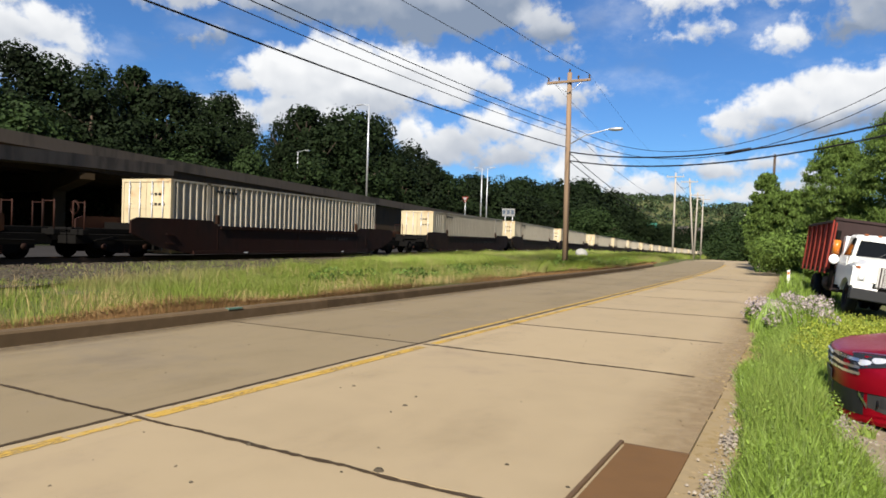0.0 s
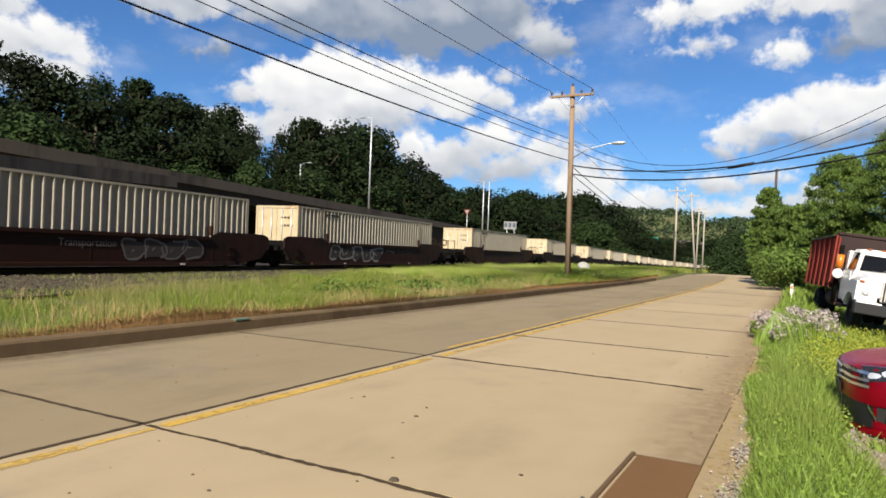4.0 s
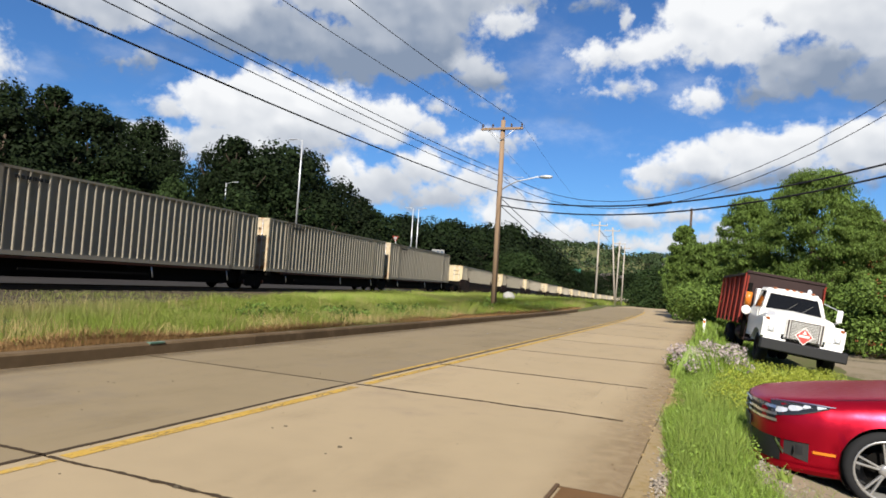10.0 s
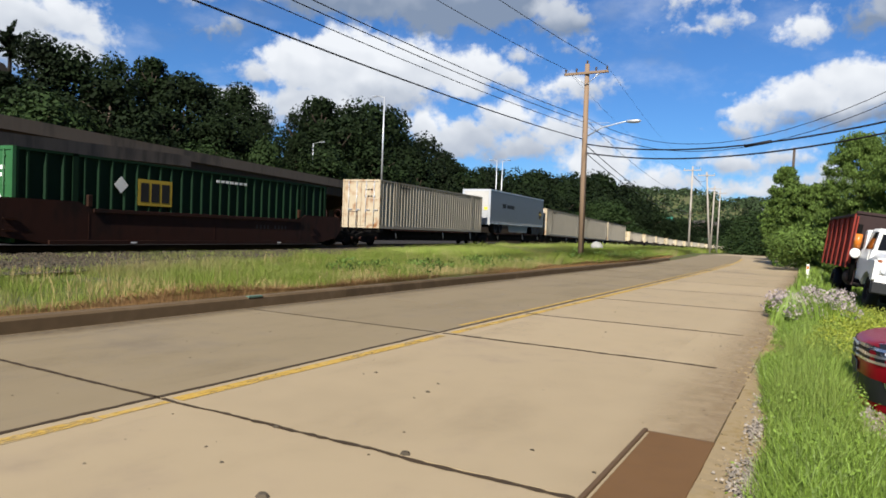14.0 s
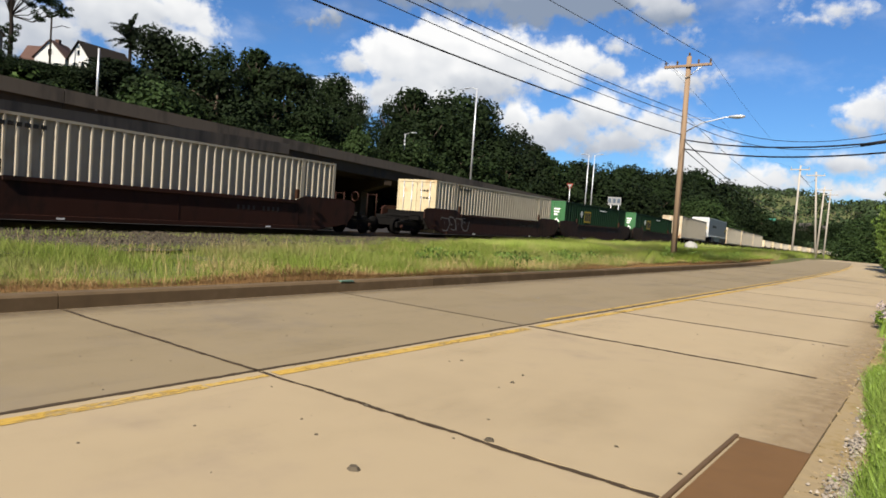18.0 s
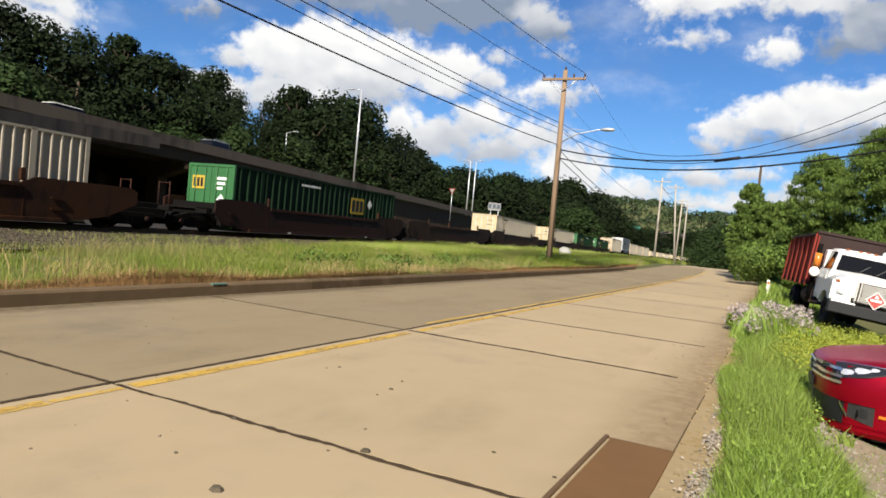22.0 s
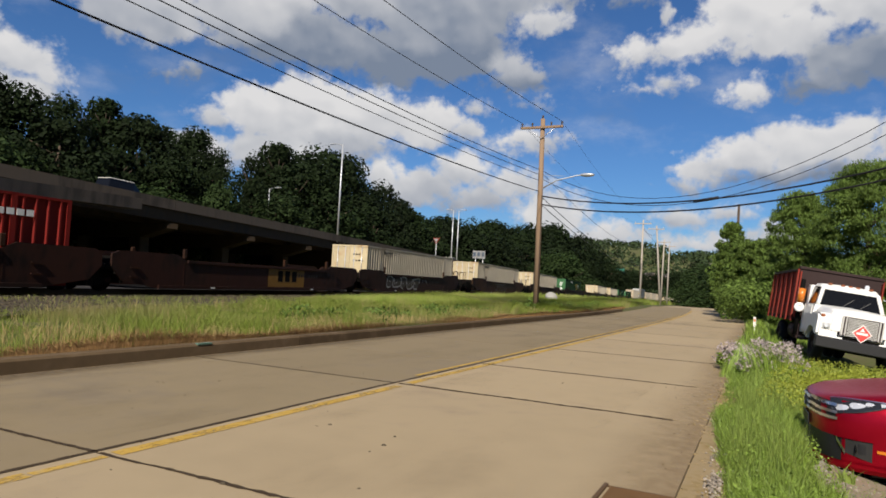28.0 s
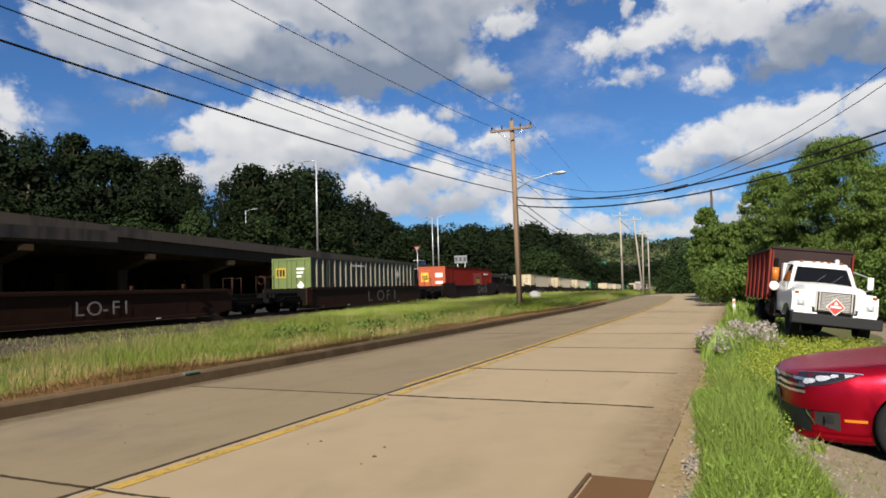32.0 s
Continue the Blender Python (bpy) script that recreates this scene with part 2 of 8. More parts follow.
# ---- materials ----
def material(name, color, rough=0.6, metal=0.0, vary=0.25, grain=6.0, coarse=0.7, bump=0.0, other=None, spots=0.5, coat=0.0, each=0.0, isle=0.0, through_light=0.0, stretch=(1, 1, 1), spec=None, flaked=False):
    """A surface with two scales of variation. flaked: worn away in spots; other: the colour of its stains; each and isle: how far copies and loose pieces differ."""
    m = bpy.data.materials.new(name)
    m.use_nodes = True
    g = Tree(m.node_tree)
    out = g.n("ShaderNodeOutputMaterial")
    b = g.n("ShaderNodeBsdfPrincipled")
    at = g.vec("MULTIPLY", g.n("ShaderNodeTexCoord").outputs["Object"], stretch)
    small, large = g.noise(at, grain, 5), g.noise(at, coarse, 4)
    light = g.math("MULTIPLY_ADD", small, vary, 1 - vary / 2)
    light = g.math("MULTIPLY", light, g.math("MULTIPLY_ADD", large, vary * 1.2, 1 - vary * 0.6))
    if each:
        light = g.math("MULTIPLY", light, g.math("MULTIPLY_ADD", g.n("ShaderNodeObjectInfo").outputs["Random"], each, 1 - each / 2))
    if isle:
        light = g.math("MULTIPLY", light, g.math("MULTIPLY_ADD", g.n("ShaderNodeNewGeometry").outputs["Random Per Island"], isle, 1 - isle / 2))
    base = g.mix(1.0, color, light, "MULTIPLY")
    if other:
        base = g.mix(g.ramp(g.math("ADD", g.math("MULTIPLY", large, 0.6), g.math("MULTIPLY", small, 0.4)), 1 - spots - 0.08, 1 - spots + 0.14), base, other)
    g.link(base, b.inputs["Base Color"])
    b.inputs["Metallic"].default_value = metal
    b.inputs["Specular IOR Level"].default_value = spec if spec is not None else (0.15 if rough >= 0.6 else 0.5)
    g.link(g.math("MULTIPLY_ADD", small, 0.2, rough - 0.1, clamp=True), b.inputs["Roughness"])
    b.inputs["Coat Weight"].default_value = coat
    b.inputs["Coat Roughness"].default_value = 0.05
    if bump:
        node = g.n("ShaderNodeBump")
        node.inputs["Strength"].default_value = 0.6
        node.inputs["Distance"].default_value = bump
        g.link(small, node.inputs["Height"])
        g.link(node.outputs[0], b.inputs["Normal"])
    if flaked:
        spots_left = g.math("ADD", g.math("MULTIPLY", g.noise(g.vec("MULTIPLY", at, (1, 0.4, 1)), 26.0, 5, 0.7), 0.6), g.math("MULTIPLY", g.noise(at, 2.2, 3, 0.5), 0.4))
        add = g.n("ShaderNodeMixShader")
        g.link(g.ramp(spots_left, 0.33, 0.53), add.inputs[0])
        g.link(g.n("ShaderNodeBsdfTransparent").outputs[0], add.inputs[1])
        g.link(b.outputs[0], add.inputs[2])
        g.link(add.outputs[0], out.inputs[0])
    elif through_light:
        leaf = g.n("ShaderNodeBsdfTranslucent")
        g.link(base, leaf.inputs[0])
        add = g.n("ShaderNodeMixShader")
        add.inputs[0].default_value = through_light
        g.link(b.outputs[0], add.inputs[1])
        g.link(leaf.outputs[0], add.inputs[2])
        g.link(add.outputs[0], out.inputs[0])
    else:
        g.link(b.outputs[0], out.inputs[0])
    return m


def glass(name, color=(0.02, 0.025, 0.03), coat=1.0):
    m = bpy.data.materials.new(name)
    m.use_nodes = True
    b = m.node_tree.nodes["Principled BSDF"]
    b.inputs["Base Color"].default_value = (*color, 1)
    b.inputs["Roughness"].default_value = 0.05
    b.inputs["Coat Weight"].default_value = coat
    return m


# Far-lane concrete, darker than that of the near lane.
FARLANE = material("far_lane_concrete", (0.202, 0.158, 0.094), 0.85, vary=0.25, grain=2.2, coarse=0.35, bump=0.002, other=(0.176, 0.141, 0.094), spots=0.45, each=0.08)
CONCRETE = material("road_concrete", (0.31, 0.242, 0.148), 0.85, vary=0.22, grain=2.2, coarse=0.35, bump=0.002, other=(0.245, 0.191, 0.126), spots=0.42, each=0.10)
TAR = material("joint_tar", (0.046, 0.031, 0.017), 0.75, vary=0.5, grain=9, bump=0.004)
YELLOW = material("worn_yellow_paint", (0.40, 0.255, 0.05), 0.7, vary=0.3, grain=14, coarse=2.0, other=(0.302, 0.238, 0.137), spots=0.40, flaked=True)
KERB = material("kerb_concrete", (0.092, 0.063, 0.035), 0.9, vary=0.5, grain=5, coarse=1.2, bump=0.006, other=(0.135, 0.098, 0.064), spots=0.40, each=0.3)
EDGE = material("broken_edge_concrete", (0.21, 0.158, 0.088), 0.95, vary=0.5, grain=12, bump=0.01, other=(0.194, 0.137, 0.054), spots=0.47, isle=0.6)
DRAIN = material("rusty_drain_steel", (0.138, 0.074, 0.030), 0.8, 0.2, vary=0.35, grain=7, coarse=1.5, bump=0.003, other=(0.115, 0.065, 0.032), spots=0.4)
# Ground colour made dark to stand in for shade behind the train.
SHADEGROUND = material("shade_dark_ground", (0.025, 0.022, 0.02), 0.95, vary=0.5, grain=5, coarse=0.4, bump=0.02, other=(0.043, 0.036, 0.029), spots=0.4)
SOIL = material("soil", (0.115, 0.094, 0.054), 0.95, vary=0.5, grain=3, coarse=0.25, bump=0.02, other=(0.072, 0.094, 0.025), spots=0.55)
GRAVEL = material("gravel", (0.060, 0.050, 0.034), 0.95, vary=0.7, grain=16, coarse=0.9, bump=0.02, other=(0.05, 0.043, 0.036), spots=0.4)
STONE = material("ballast_stone", (0.064, 0.052, 0.036), 0.95, vary=0.4, grain=9, bump=0.004, isle=0.9)
DRIVE = material("dusty_driveway", (0.225, 0.185, 0.130), 0.95, vary=0.5, grain=8, coarse=0.7, bump=0.012, other=(0.125, 0.108, 0.066), spots=0.48)
BLADE = material("grass_blade", (0.178, 0.230, 0.038), 0.6, vary=0.35, grain=1.2, coarse=0.16, isle=0.7, through_light=0.35, other=(0.27, 0.245, 0.10), spots=0.47)
PALEBLADE = material("pale_grass_blade", (0.215, 0.285, 0.062), 0.6, vary=0.35, grain=1.2, coarse=0.16, isle=0.8, through_light=0.35)
LUSH = material("lush_weed_leaf", (0.178, 0.262, 0.036), 0.55, vary=0.3, grain=2, coarse=0.4, isle=1.1, through_light=0.35)
LIME = material("yellow_green_weed", (0.30, 0.335, 0.036), 0.55, vary=0.3, grain=2, coarse=0.4, isle=0.6, through_light=0.35)
STRAW = material("dry_straw", (0.26, 0.155, 0.068), 0.8, vary=0.3, grain=2, isle=0.7, through_light=0.3)
PALESTALK = material("pale_seed_stalk", (0.40, 0.305, 0.14), 0.8, vary=0.3, grain=2, isle=0.6, through_light=0.3)
PETAL = material("pale_pink_petal", (0.403, 0.338, 0.324), 0.7, vary=0.2, grain=6, isle=0.6, through_light=0.3)
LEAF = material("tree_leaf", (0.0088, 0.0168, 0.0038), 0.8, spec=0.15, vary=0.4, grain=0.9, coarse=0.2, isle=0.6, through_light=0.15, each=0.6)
# Lighter copy of the darkened tree_leaf: sunlight put into the leaf colour.
SUNLEAF = material("sunlit_tree_leaf", (0.020, 0.037, 0.0082), 0.8, spec=0.2, vary=0.4, grain=0.9, coarse=0.2, isle=0.6, through_light=0.15, each=0.5)
# Undergrowth leaf, lightened in colour to stand in for sun on the bushes.
SUNBUSH = material("sunlit_bush_leaf", (0.040, 0.068, 0.015), 0.7, vary=0.4, grain=0.9, coarse=0.2, isle=1.0, through_light=0.2)
NEARLEAF = material("locust_leaf", (0.098, 0.150, 0.030), 0.6, vary=0.5, grain=1.2, coarse=0.3, isle=1.0, through_light=0.25)
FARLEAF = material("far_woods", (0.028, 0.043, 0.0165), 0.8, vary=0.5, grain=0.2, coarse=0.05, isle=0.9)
BARK = material("bark", (0.072, 0.054, 0.04), 0.95, vary=0.5, grain=8, bump=0.01, stretch=(1, 1, 0.2))
POLEWOOD = material("weathered_pole_wood", (0.225, 0.155, 0.10), 0.9, vary=0.5, grain=10, coarse=0.6, bump=0.006, stretch=(1, 1, 0.08), other=(0.16, 0.11, 0.075), spots=0.38)
WIRE = material("black_cable", (0.014, 0.014, 0.016), 0.6, vary=0.1)
GALV = material("galvanised_steel", (0.55, 0.56, 0.57), 0.45, 0.6, vary=0.2, grain=12)
# Near-black for limbs in silhouette, shade put into the bark; also pole and roof.
DARKTONE = material("silhouette_and_roof_dark", (0.018, 0.014, 0.011), 0.95, vary=0.4, grain=8)
DRAINRIM = material("worn_drain_rim", (0.105, 0.064, 0.034), 0.7, 0.2, vary=0.4, grain=9, bump=0.003)
RUBBLE = material("pale_rubble", (0.24, 0.205, 0.165), 0.95, vary=0.4, grain=20, isle=0.8)
GREYPOLE = material("silvered_pole", (0.36, 0.32, 0.27), 0.9, vary=0.4, grain=8, stretch=(1, 1, 0.1))
# Stained concrete, its colour also lowered for the shade below the parapet.
VIADUCT = material("stained_shaded_viaduct_concrete", (0.076, 0.051, 0.029), 0.9, vary=0.4, grain=1.4, coarse=0.18, bump=0.006, other=(0.050, 0.040, 0.029), spots=0.45, stretch=(1, 1, 0.35))
PARAPET = material("parapet_concrete", (0.135, 0.108, 0.080), 0.9, vary=0.5, grain=1.6, coarse=0.2, bump=0.006, other=(0.070, 0.058, 0.046), spots=0.46, stretch=(1, 1, 0.22))
# Cap ends get a lighter concrete to look lit by the sun.
SUNCAP = material("sunlit_cap_concrete", (0.30, 0.26, 0.20), 0.9, vary=0.35, grain=4, coarse=0.8)
WELLRED = material("oxide_red_steel", (0.034, 0.0125, 0.0075), 0.7, 0.1, vary=0.9, grain=3, coarse=0.4, bump=0.002, other=(0.014, 0.008, 0.006), spots=0.48, each=0.6, stretch=(1, 1, 0.45))
WELLORANGE = material("faded_orange_steel", (0.046, 0.018, 0.007), 0.7, 0.1, vary=0.9, grain=3, coarse=0.4, bump=0.002, other=(0.018, 0.009, 0.006), spots=0.48, each=0.3, stretch=(1, 1, 0.45))
WELLRUST = material("dark_rust_steel", (0.030, 0.0122, 0.0056), 0.7, 0.1, vary=0.5, grain=3, coarse=0.4, bump=0.002, other=(0.036, 0.015, 0.008), spots=0.45, each=0.3)
PATCHYELLOW = material("yellow_side_panel", (0.19, 0.10, 0.022), 0.7, vary=0.4, grain=3, coarse=0.6, other=(0.115, 0.065, 0.022), spots=0.4)
# Grime, lowered to near-black so the running gear reads as deep shade.
GRIMESHADE = material("grime_and_shade_black", (0.0055, 0.005, 0.0045), 0.9, 0.0, vary=0.5, grain=5, spec=0.08)
RAIL = material("rail_steel", (0.115, 0.079, 0.058), 0.6, 0.5, vary=0.4, grain=4)
WHITEBOX = material("white_container_paint", (0.375, 0.332, 0.258), 0.6, vary=0.34, grain=2.5, coarse=0.35, other=(0.235, 0.185, 0.125), spots=0.40, each=0.16, stretch=(1, 1, 0.4))
BEIGEPAINT = material("dirty_beige_box_and_lit_rib_paint", (0.288, 0.259, 0.205), 0.65, vary=0.25, grain=2.5, coarse=0.35, other=(0.209, 0.176, 0.13), spots=0.42, each=0.16, stretch=(1, 1, 0.4))
CREAMDOOR = material("cream_door_paint", (0.45, 0.375, 0.235), 0.6, vary=0.3, grain=3, coarse=0.9, other=(0.30, 0.16, 0.06), spots=0.42, each=0.2)
# Green and olive sides are darkened for shade; their doors are lighter, sunlit copies.
GREENBOX = material("shaded_green_side_paint", (0.0046, 0.0190, 0.0072), 0.75, vary=0.3, grain=2.5, coarse=0.4, each=0.3)
GREENDOOR = material("sunlit_green_door", (0.025, 0.108, 0.032), 0.55, vary=0.3, grain=3)
OLIVEBOX = material("shaded_olive_side_paint", (0.020, 0.028, 0.010), 0.55, vary=0.3, grain=2.5, coarse=0.4)
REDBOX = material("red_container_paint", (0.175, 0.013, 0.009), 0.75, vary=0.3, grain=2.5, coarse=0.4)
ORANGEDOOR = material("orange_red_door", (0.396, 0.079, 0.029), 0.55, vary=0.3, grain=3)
TRAILERGREY = material("silver_trailer_skin", (0.155, 0.163, 0.175), 0.45, 0.25, vary=0.12, grain=3, coarse=0.4)
TRAILERWHITE = material("white_trailer_door", (0.446, 0.432, 0.396), 0.5, vary=0.1, grain=4)
SIGNGREY = material("weathered_sign_face", (0.245, 0.245, 0.238), 0.6, vary=0.3, grain=3)
SIGNWHITE = material("white_marking", (0.75, 0.74, 0.70), 0.6, vary=0.2, grain=9)
SIGNYELLOW = material("yellow_marking", (0.75, 0.50, 0.05), 0.6, vary=0.2, grain=9)
DULLYELLOW = material("dull_yellow_marking", (0.42, 0.29, 0.035), 0.7, vary=0.3, grain=9)
DARKPAINT = material("dark_marking", (0.022, 0.02, 0.018), 0.6, vary=0.2, grain=9)
SPRAY = material("pale_spray_paint", (0.25, 0.235, 0.22), 0.7, vary=0.5, grain=5)
FAINTSPRAY = material("faint_spray_paint", (0.135, 0.122, 0.112), 0.7, vary=0.5, grain=5)
DULLMARK = material("dull_grey_marking", (0.055, 0.044, 0.037), 0.7, vary=0.4, grain=7)
BROWNSHIELD = material("brown_marking", (0.072, 0.04, 0.014), 0.6, vary=0.2)
CARRED = material("candy_red_car_paint", (0.43, 0.006, 0.022), 0.32, 0.75, vary=0.03, grain=20, spec=0.3)
REFLECTOR = material("lamp_reflector", (0.85, 0.85, 0.85), 0.25, 0.6, vary=0.05)
CHROME = material("chrome", (0.80, 0.80, 0.81), 0.30, 1.0, vary=0.05)
ALLOY = material("alloy_wheel", (0.36, 0.35, 0.335), 0.35, 0.6, vary=0.1)
RUBBER = material("tyre_rubber", (0.016, 0.016, 0.017), 0.85, vary=0.3, grain=20)
BLACKTRIM = material("black_trim", (0.013, 0.013, 0.014), 0.5, vary=0.2, grain=12)
DARKGLASS = glass("tinted_glass", (0.006, 0.006, 0.006), 0.0)
DARKGLASS.node_tree.nodes["Principled BSDF"].inputs["Specular IOR Level"].default_value = 0.25
LAMPGLASS = glass("lamp_glass", (0.55, 0.57, 0.60))
CARLAMP = glass("car_lamp_glass", (0.018, 0.019, 0.021), 0.25)
AMBER = material("amber_lens", (0.55, 0.16, 0.012), 0.25, vary=0.1, coat=1.0)
DULLAMBER = material("dull_amber_lens", (0.26, 0.075, 0.02), 0.4, vary=0.3, grain=12)
FOGGREY = material("dark_grey_plastic", (0.022, 0.021, 0.02), 0.55, vary=0.2, grain=12)
TRUCKWHITE = material("white_truck_paint", (0.76, 0.75, 0.71), 0.45, vary=0.12, grain=5, coarse=1.2, other=(0.55, 0.50, 0.42), spots=0.22, coat=0.3)
TRUCKRED = material("faded_red_boards", (0.194, 0.03, 0.02), 0.8, vary=0.4, grain=4, coarse=1.0, each=0.35)
TRUCKDARK = material("dark_brown_bed_steel", (0.032, 0.02, 0.019), 0.75, vary=0.4, grain=4)
GRILLE = material("grille_aluminium", (0.52, 0.51, 0.48), 0.45, 0.3, vary=0.2, grain=12)
PLACARDRED = material("placard_red", (0.70, 0.06, 0.05), 0.5, vary=0.1)
BRICK = material("orange_brick", (0.331, 0.119, 0.054), 0.9, vary=0.35, grain=8, coarse=0.5, bump=0.004, each=0.3)
ROOFING = material("grey_roofing", (0.101, 0.086, 0.079), 0.9, vary=0.3, grain=5)
SIDING = material("pale_siding", (0.46, 0.46, 0.45), 0.7, vary=0.15, grain=3, stretch=(0.2, 0.2, 3))
REDROOF = material("brown_red_shingles", (0.086, 0.05, 0.04), 0.9, vary=0.35, grain=6)
SIGNBLUE = material("sign_blue_grey", (0.072, 0.094, 0.122), 0.6, vary=0.2)


# ---- building tools ----
def box(bm, x0, x1, y0, y1, z0, z1, bevel=0.0, at=None):
    v = [bm.verts.new((x, y, z)) for x in (x0, x1) for y in (y0, y1) for z in (z0, z1)]
    if at is not None:
        for one in v:
            one.co = at @ one.co
    f = [bm.faces.new([v[k] for k in q]) for q in ((0, 1, 3, 2), (4, 6, 7, 5), (0, 4, 5, 1), (2, 3, 7, 6), (0, 2, 6, 4), (1, 5, 7, 3))]
    if bevel:
        edges = {e for q in f for e in q.edges}
        bmesh.ops.bevel(bm, geom=list(edges), offset=bevel, segments=1, affect="EDGES", clamp_overlap=True)
    return bm


def tube(bm, path, radii, sides=8, cap=True):
    """A round bar along points."""
    path = [Vector(p) for p in path]
    if not isinstance(radii, (list, tuple)):
        radii = [radii] * len(path)
    rings = []
    for k, (p, r) in enumerate(zip(path, radii)):
        ahead = (path[min(k + 1, len(path) - 1)] - path[max(k - 1, 0)]).normalized()
        side = ahead.cross(Vector((0, 0, 1)) if abs(ahead.z) < 0.95 else Vector((0, 1, 0))).normalized()
        up = side.cross(ahead)
        rings.append([bm.verts.new(p + r * (math.cos(a) * side + math.sin(a) * up)) for a in (2 * math.pi * i / sides for i in range(sides))])
    for a, b in zip(rings, rings[1:]):
        for i in range(sides):
            bm.faces.new((a[i], a[(i + 1) % sides], b[(i + 1) % sides], b[i])).smooth = sides > 5
    if cap:
        bm.faces.new(rings[0][::-1])
        bm.faces.new(rings[-1])
    return bm


def lathe(bm, profile, centre, axis="x", sides=20):
    """Rings of (along, radius) about an axis through centre."""
    rings = []
    for along, r in profile:
        ring = []
        for i in range(sides):
            c, s = r * math.cos(2 * math.pi * i / sides), r * math.sin(2 * math.pi * i / sides)
            p = {"x": (along, c, s), "y": (c, along, s), "z": (c, s, along)}[axis]
            ring.append(bm.verts.new(Vector(p) + Vector(centre)))
        rings.append(ring)
    for a, b in zip(rings, rings[1:]):
        for i in range(sides):
            bm.faces.new((a[i], a[(i + 1) % sides], b[(i + 1) % sides], b[i])).smooth = True
    return bm


def poly(bm, points, depth=(0, 0, 0)):
    """A flat outline, pulled out by depth."""
    a = [bm.verts.new(p) for p in points]
    bm.faces.new(a)
    if any(depth):
        b = [bm.verts.new(Vector(p) + Vector(depth)) for p in points]
        bm.faces.new(b[::-1])
        for i in range(len(a)):
            j = (i + 1) % len(a)
            bm.faces.new((a[j], a[i], b[i], b[j]))
    return bm


def mesh_of(name, bm, mat):
    bmesh.ops.recalc_face_normals(bm, faces=bm.faces)
    me = bpy.data.meshes.new(name)
    bm.to_mesh(me)
    bm.free()
    me.materials.append(mat)
    return me


def part(name, bm, mat, parent, label=""):
    ob = new(name, mesh_of(name, bm, mat))
    ob.parent = parent
    return tagged(ob, label)


def piece(name, me, parent, x=0, y=0, z=0, rz=0):
    ob = new(name, me)
    ob.parent = parent
    ob.location, ob.rotation_euler = (x, y, z), (0, 0, rz)
    return ob


def thing(name, label, category, m=None, group="", kind="", bm=None, mat=None):
    ob = new(name, mesh_of(name, bm, mat) if bm else None)
    if m is not None:
        ob.matrix_basis = m
    return tagged(ob, label, category, group, kind)


def B():
    return bmesh.new()


def raw(name, verts, faces, mat, smooth=False):
    me = bpy.data.meshes.new(name)
    me.from_pydata(verts if isinstance(verts, list) else verts.tolist(), [], faces if isinstance(faces, list) else faces.tolist())
    me.materials.append(mat)
    if smooth:
        me.polygons.foreach_set("use_smooth", [True] * len(me.polygons))
    return me


# ---- the lie of the land ----
CENTRE, KERB_X, RIGHT_X = -4.42, -8.05, -0.55
TRACK_A, TRACK_B, TRACK_TURN = 21.24, 0.0868, 4.96
RAIL_Z = 0.36


def bend(y):
    """How far the road drifts to the left up the valley."""
    if y < 28:
        return 0.0
    return -0.0011 * (y - 28) ** 2 if y < 68 else -1.76 - 0.088 * (y - 68)


def track_x(y):
    """The line runs straight past the road and swings to the right far up the valley."""
    return -(TRACK_A + TRACK_B * y) + 0.00038 * max(0.0, y - 190) ** 2


def drop(y):
    """How far the valley floor has sunk up the road."""
    return 0.014 * min(max(0.0, y - 66), 330)


def smooth(a, b, v):
    u = min(max((v - a) / (b - a), 0), 1)
    return u * u * (3 - 2 * u)


def ground_z(x, y):
    xr = x - bend(max(y, -30))
    if xr < KERB_X - 0.1:
        z = 0.15 + 0.05 * noise.noise((x * 0.2, y * 0.2, 0))
        hill = x + 56 + TRACK_B * y * 0.5
        if hill < 0:
            z += 13.0 * smooth(0, -26, hill) + 16 * smooth(-26, -110, hill) * smooth(140, -20, y) - 6 * smooth(60, 180, y)
            z += 1.2 * noise.noise((x * 0.05, y * 0.05, 2))
    elif xr < RIGHT_X:
        z = -0.12
    else:
        z = -0.02 - 0.13 * smooth(0.2, 1.2, xr) - 0.07 * smooth(2.5, 5.5, y) * smooth(0.2, 1.2, xr) - 0.31 * smooth(9, 19, y) * smooth(-0.2, 2.0, xr) + 0.03 * noise.noise((x * 0.6, y * 0.6, 3))
        z += 0.05 * smooth(0.5, 0.0, abs(xr - 0.1)) if y < 30 else 0
    if x > 26 and y < 90:                               # an unseen slope added to the right, which blocks low sky light
        z += 75 * smooth(26, 120, x) * smooth(90, 40, y)
    z -= drop(y)
    far = math.hypot(x, y)
    if far > 330:
        z += 70 * smooth(380, 900, far) * (0.72 + 0.35 * noise.noise((x * 0.0018, y * 0.0018, 5)))
    return z


def steps(lo, hi, near, far):
    """Grid lines that lie closer together round zero."""
    out, v = [0.0], 0.0
    while v < hi:
        v += min(near + abs(v) * 0.10, far)
        out.append(v)
    v = 0.0
    while v > lo:
        v -= min(near + abs(v) * 0.10, far)
        out.insert(0, v)
    return out


gx = sorted(set([round(v, 3) for v in steps(-2200, 2200, 0.8, 160)] + [KERB_X - 0.12, KERB_X - 0.09, RIGHT_X - 0.05, RIGHT_X + 0.05]))
gy = steps(-2200, 2200, 0.9, 160)
gv = [(x + (bend(max(y, -30)) if -12 < x < 3 else 0), y, 0) for y in gy for x in gx]
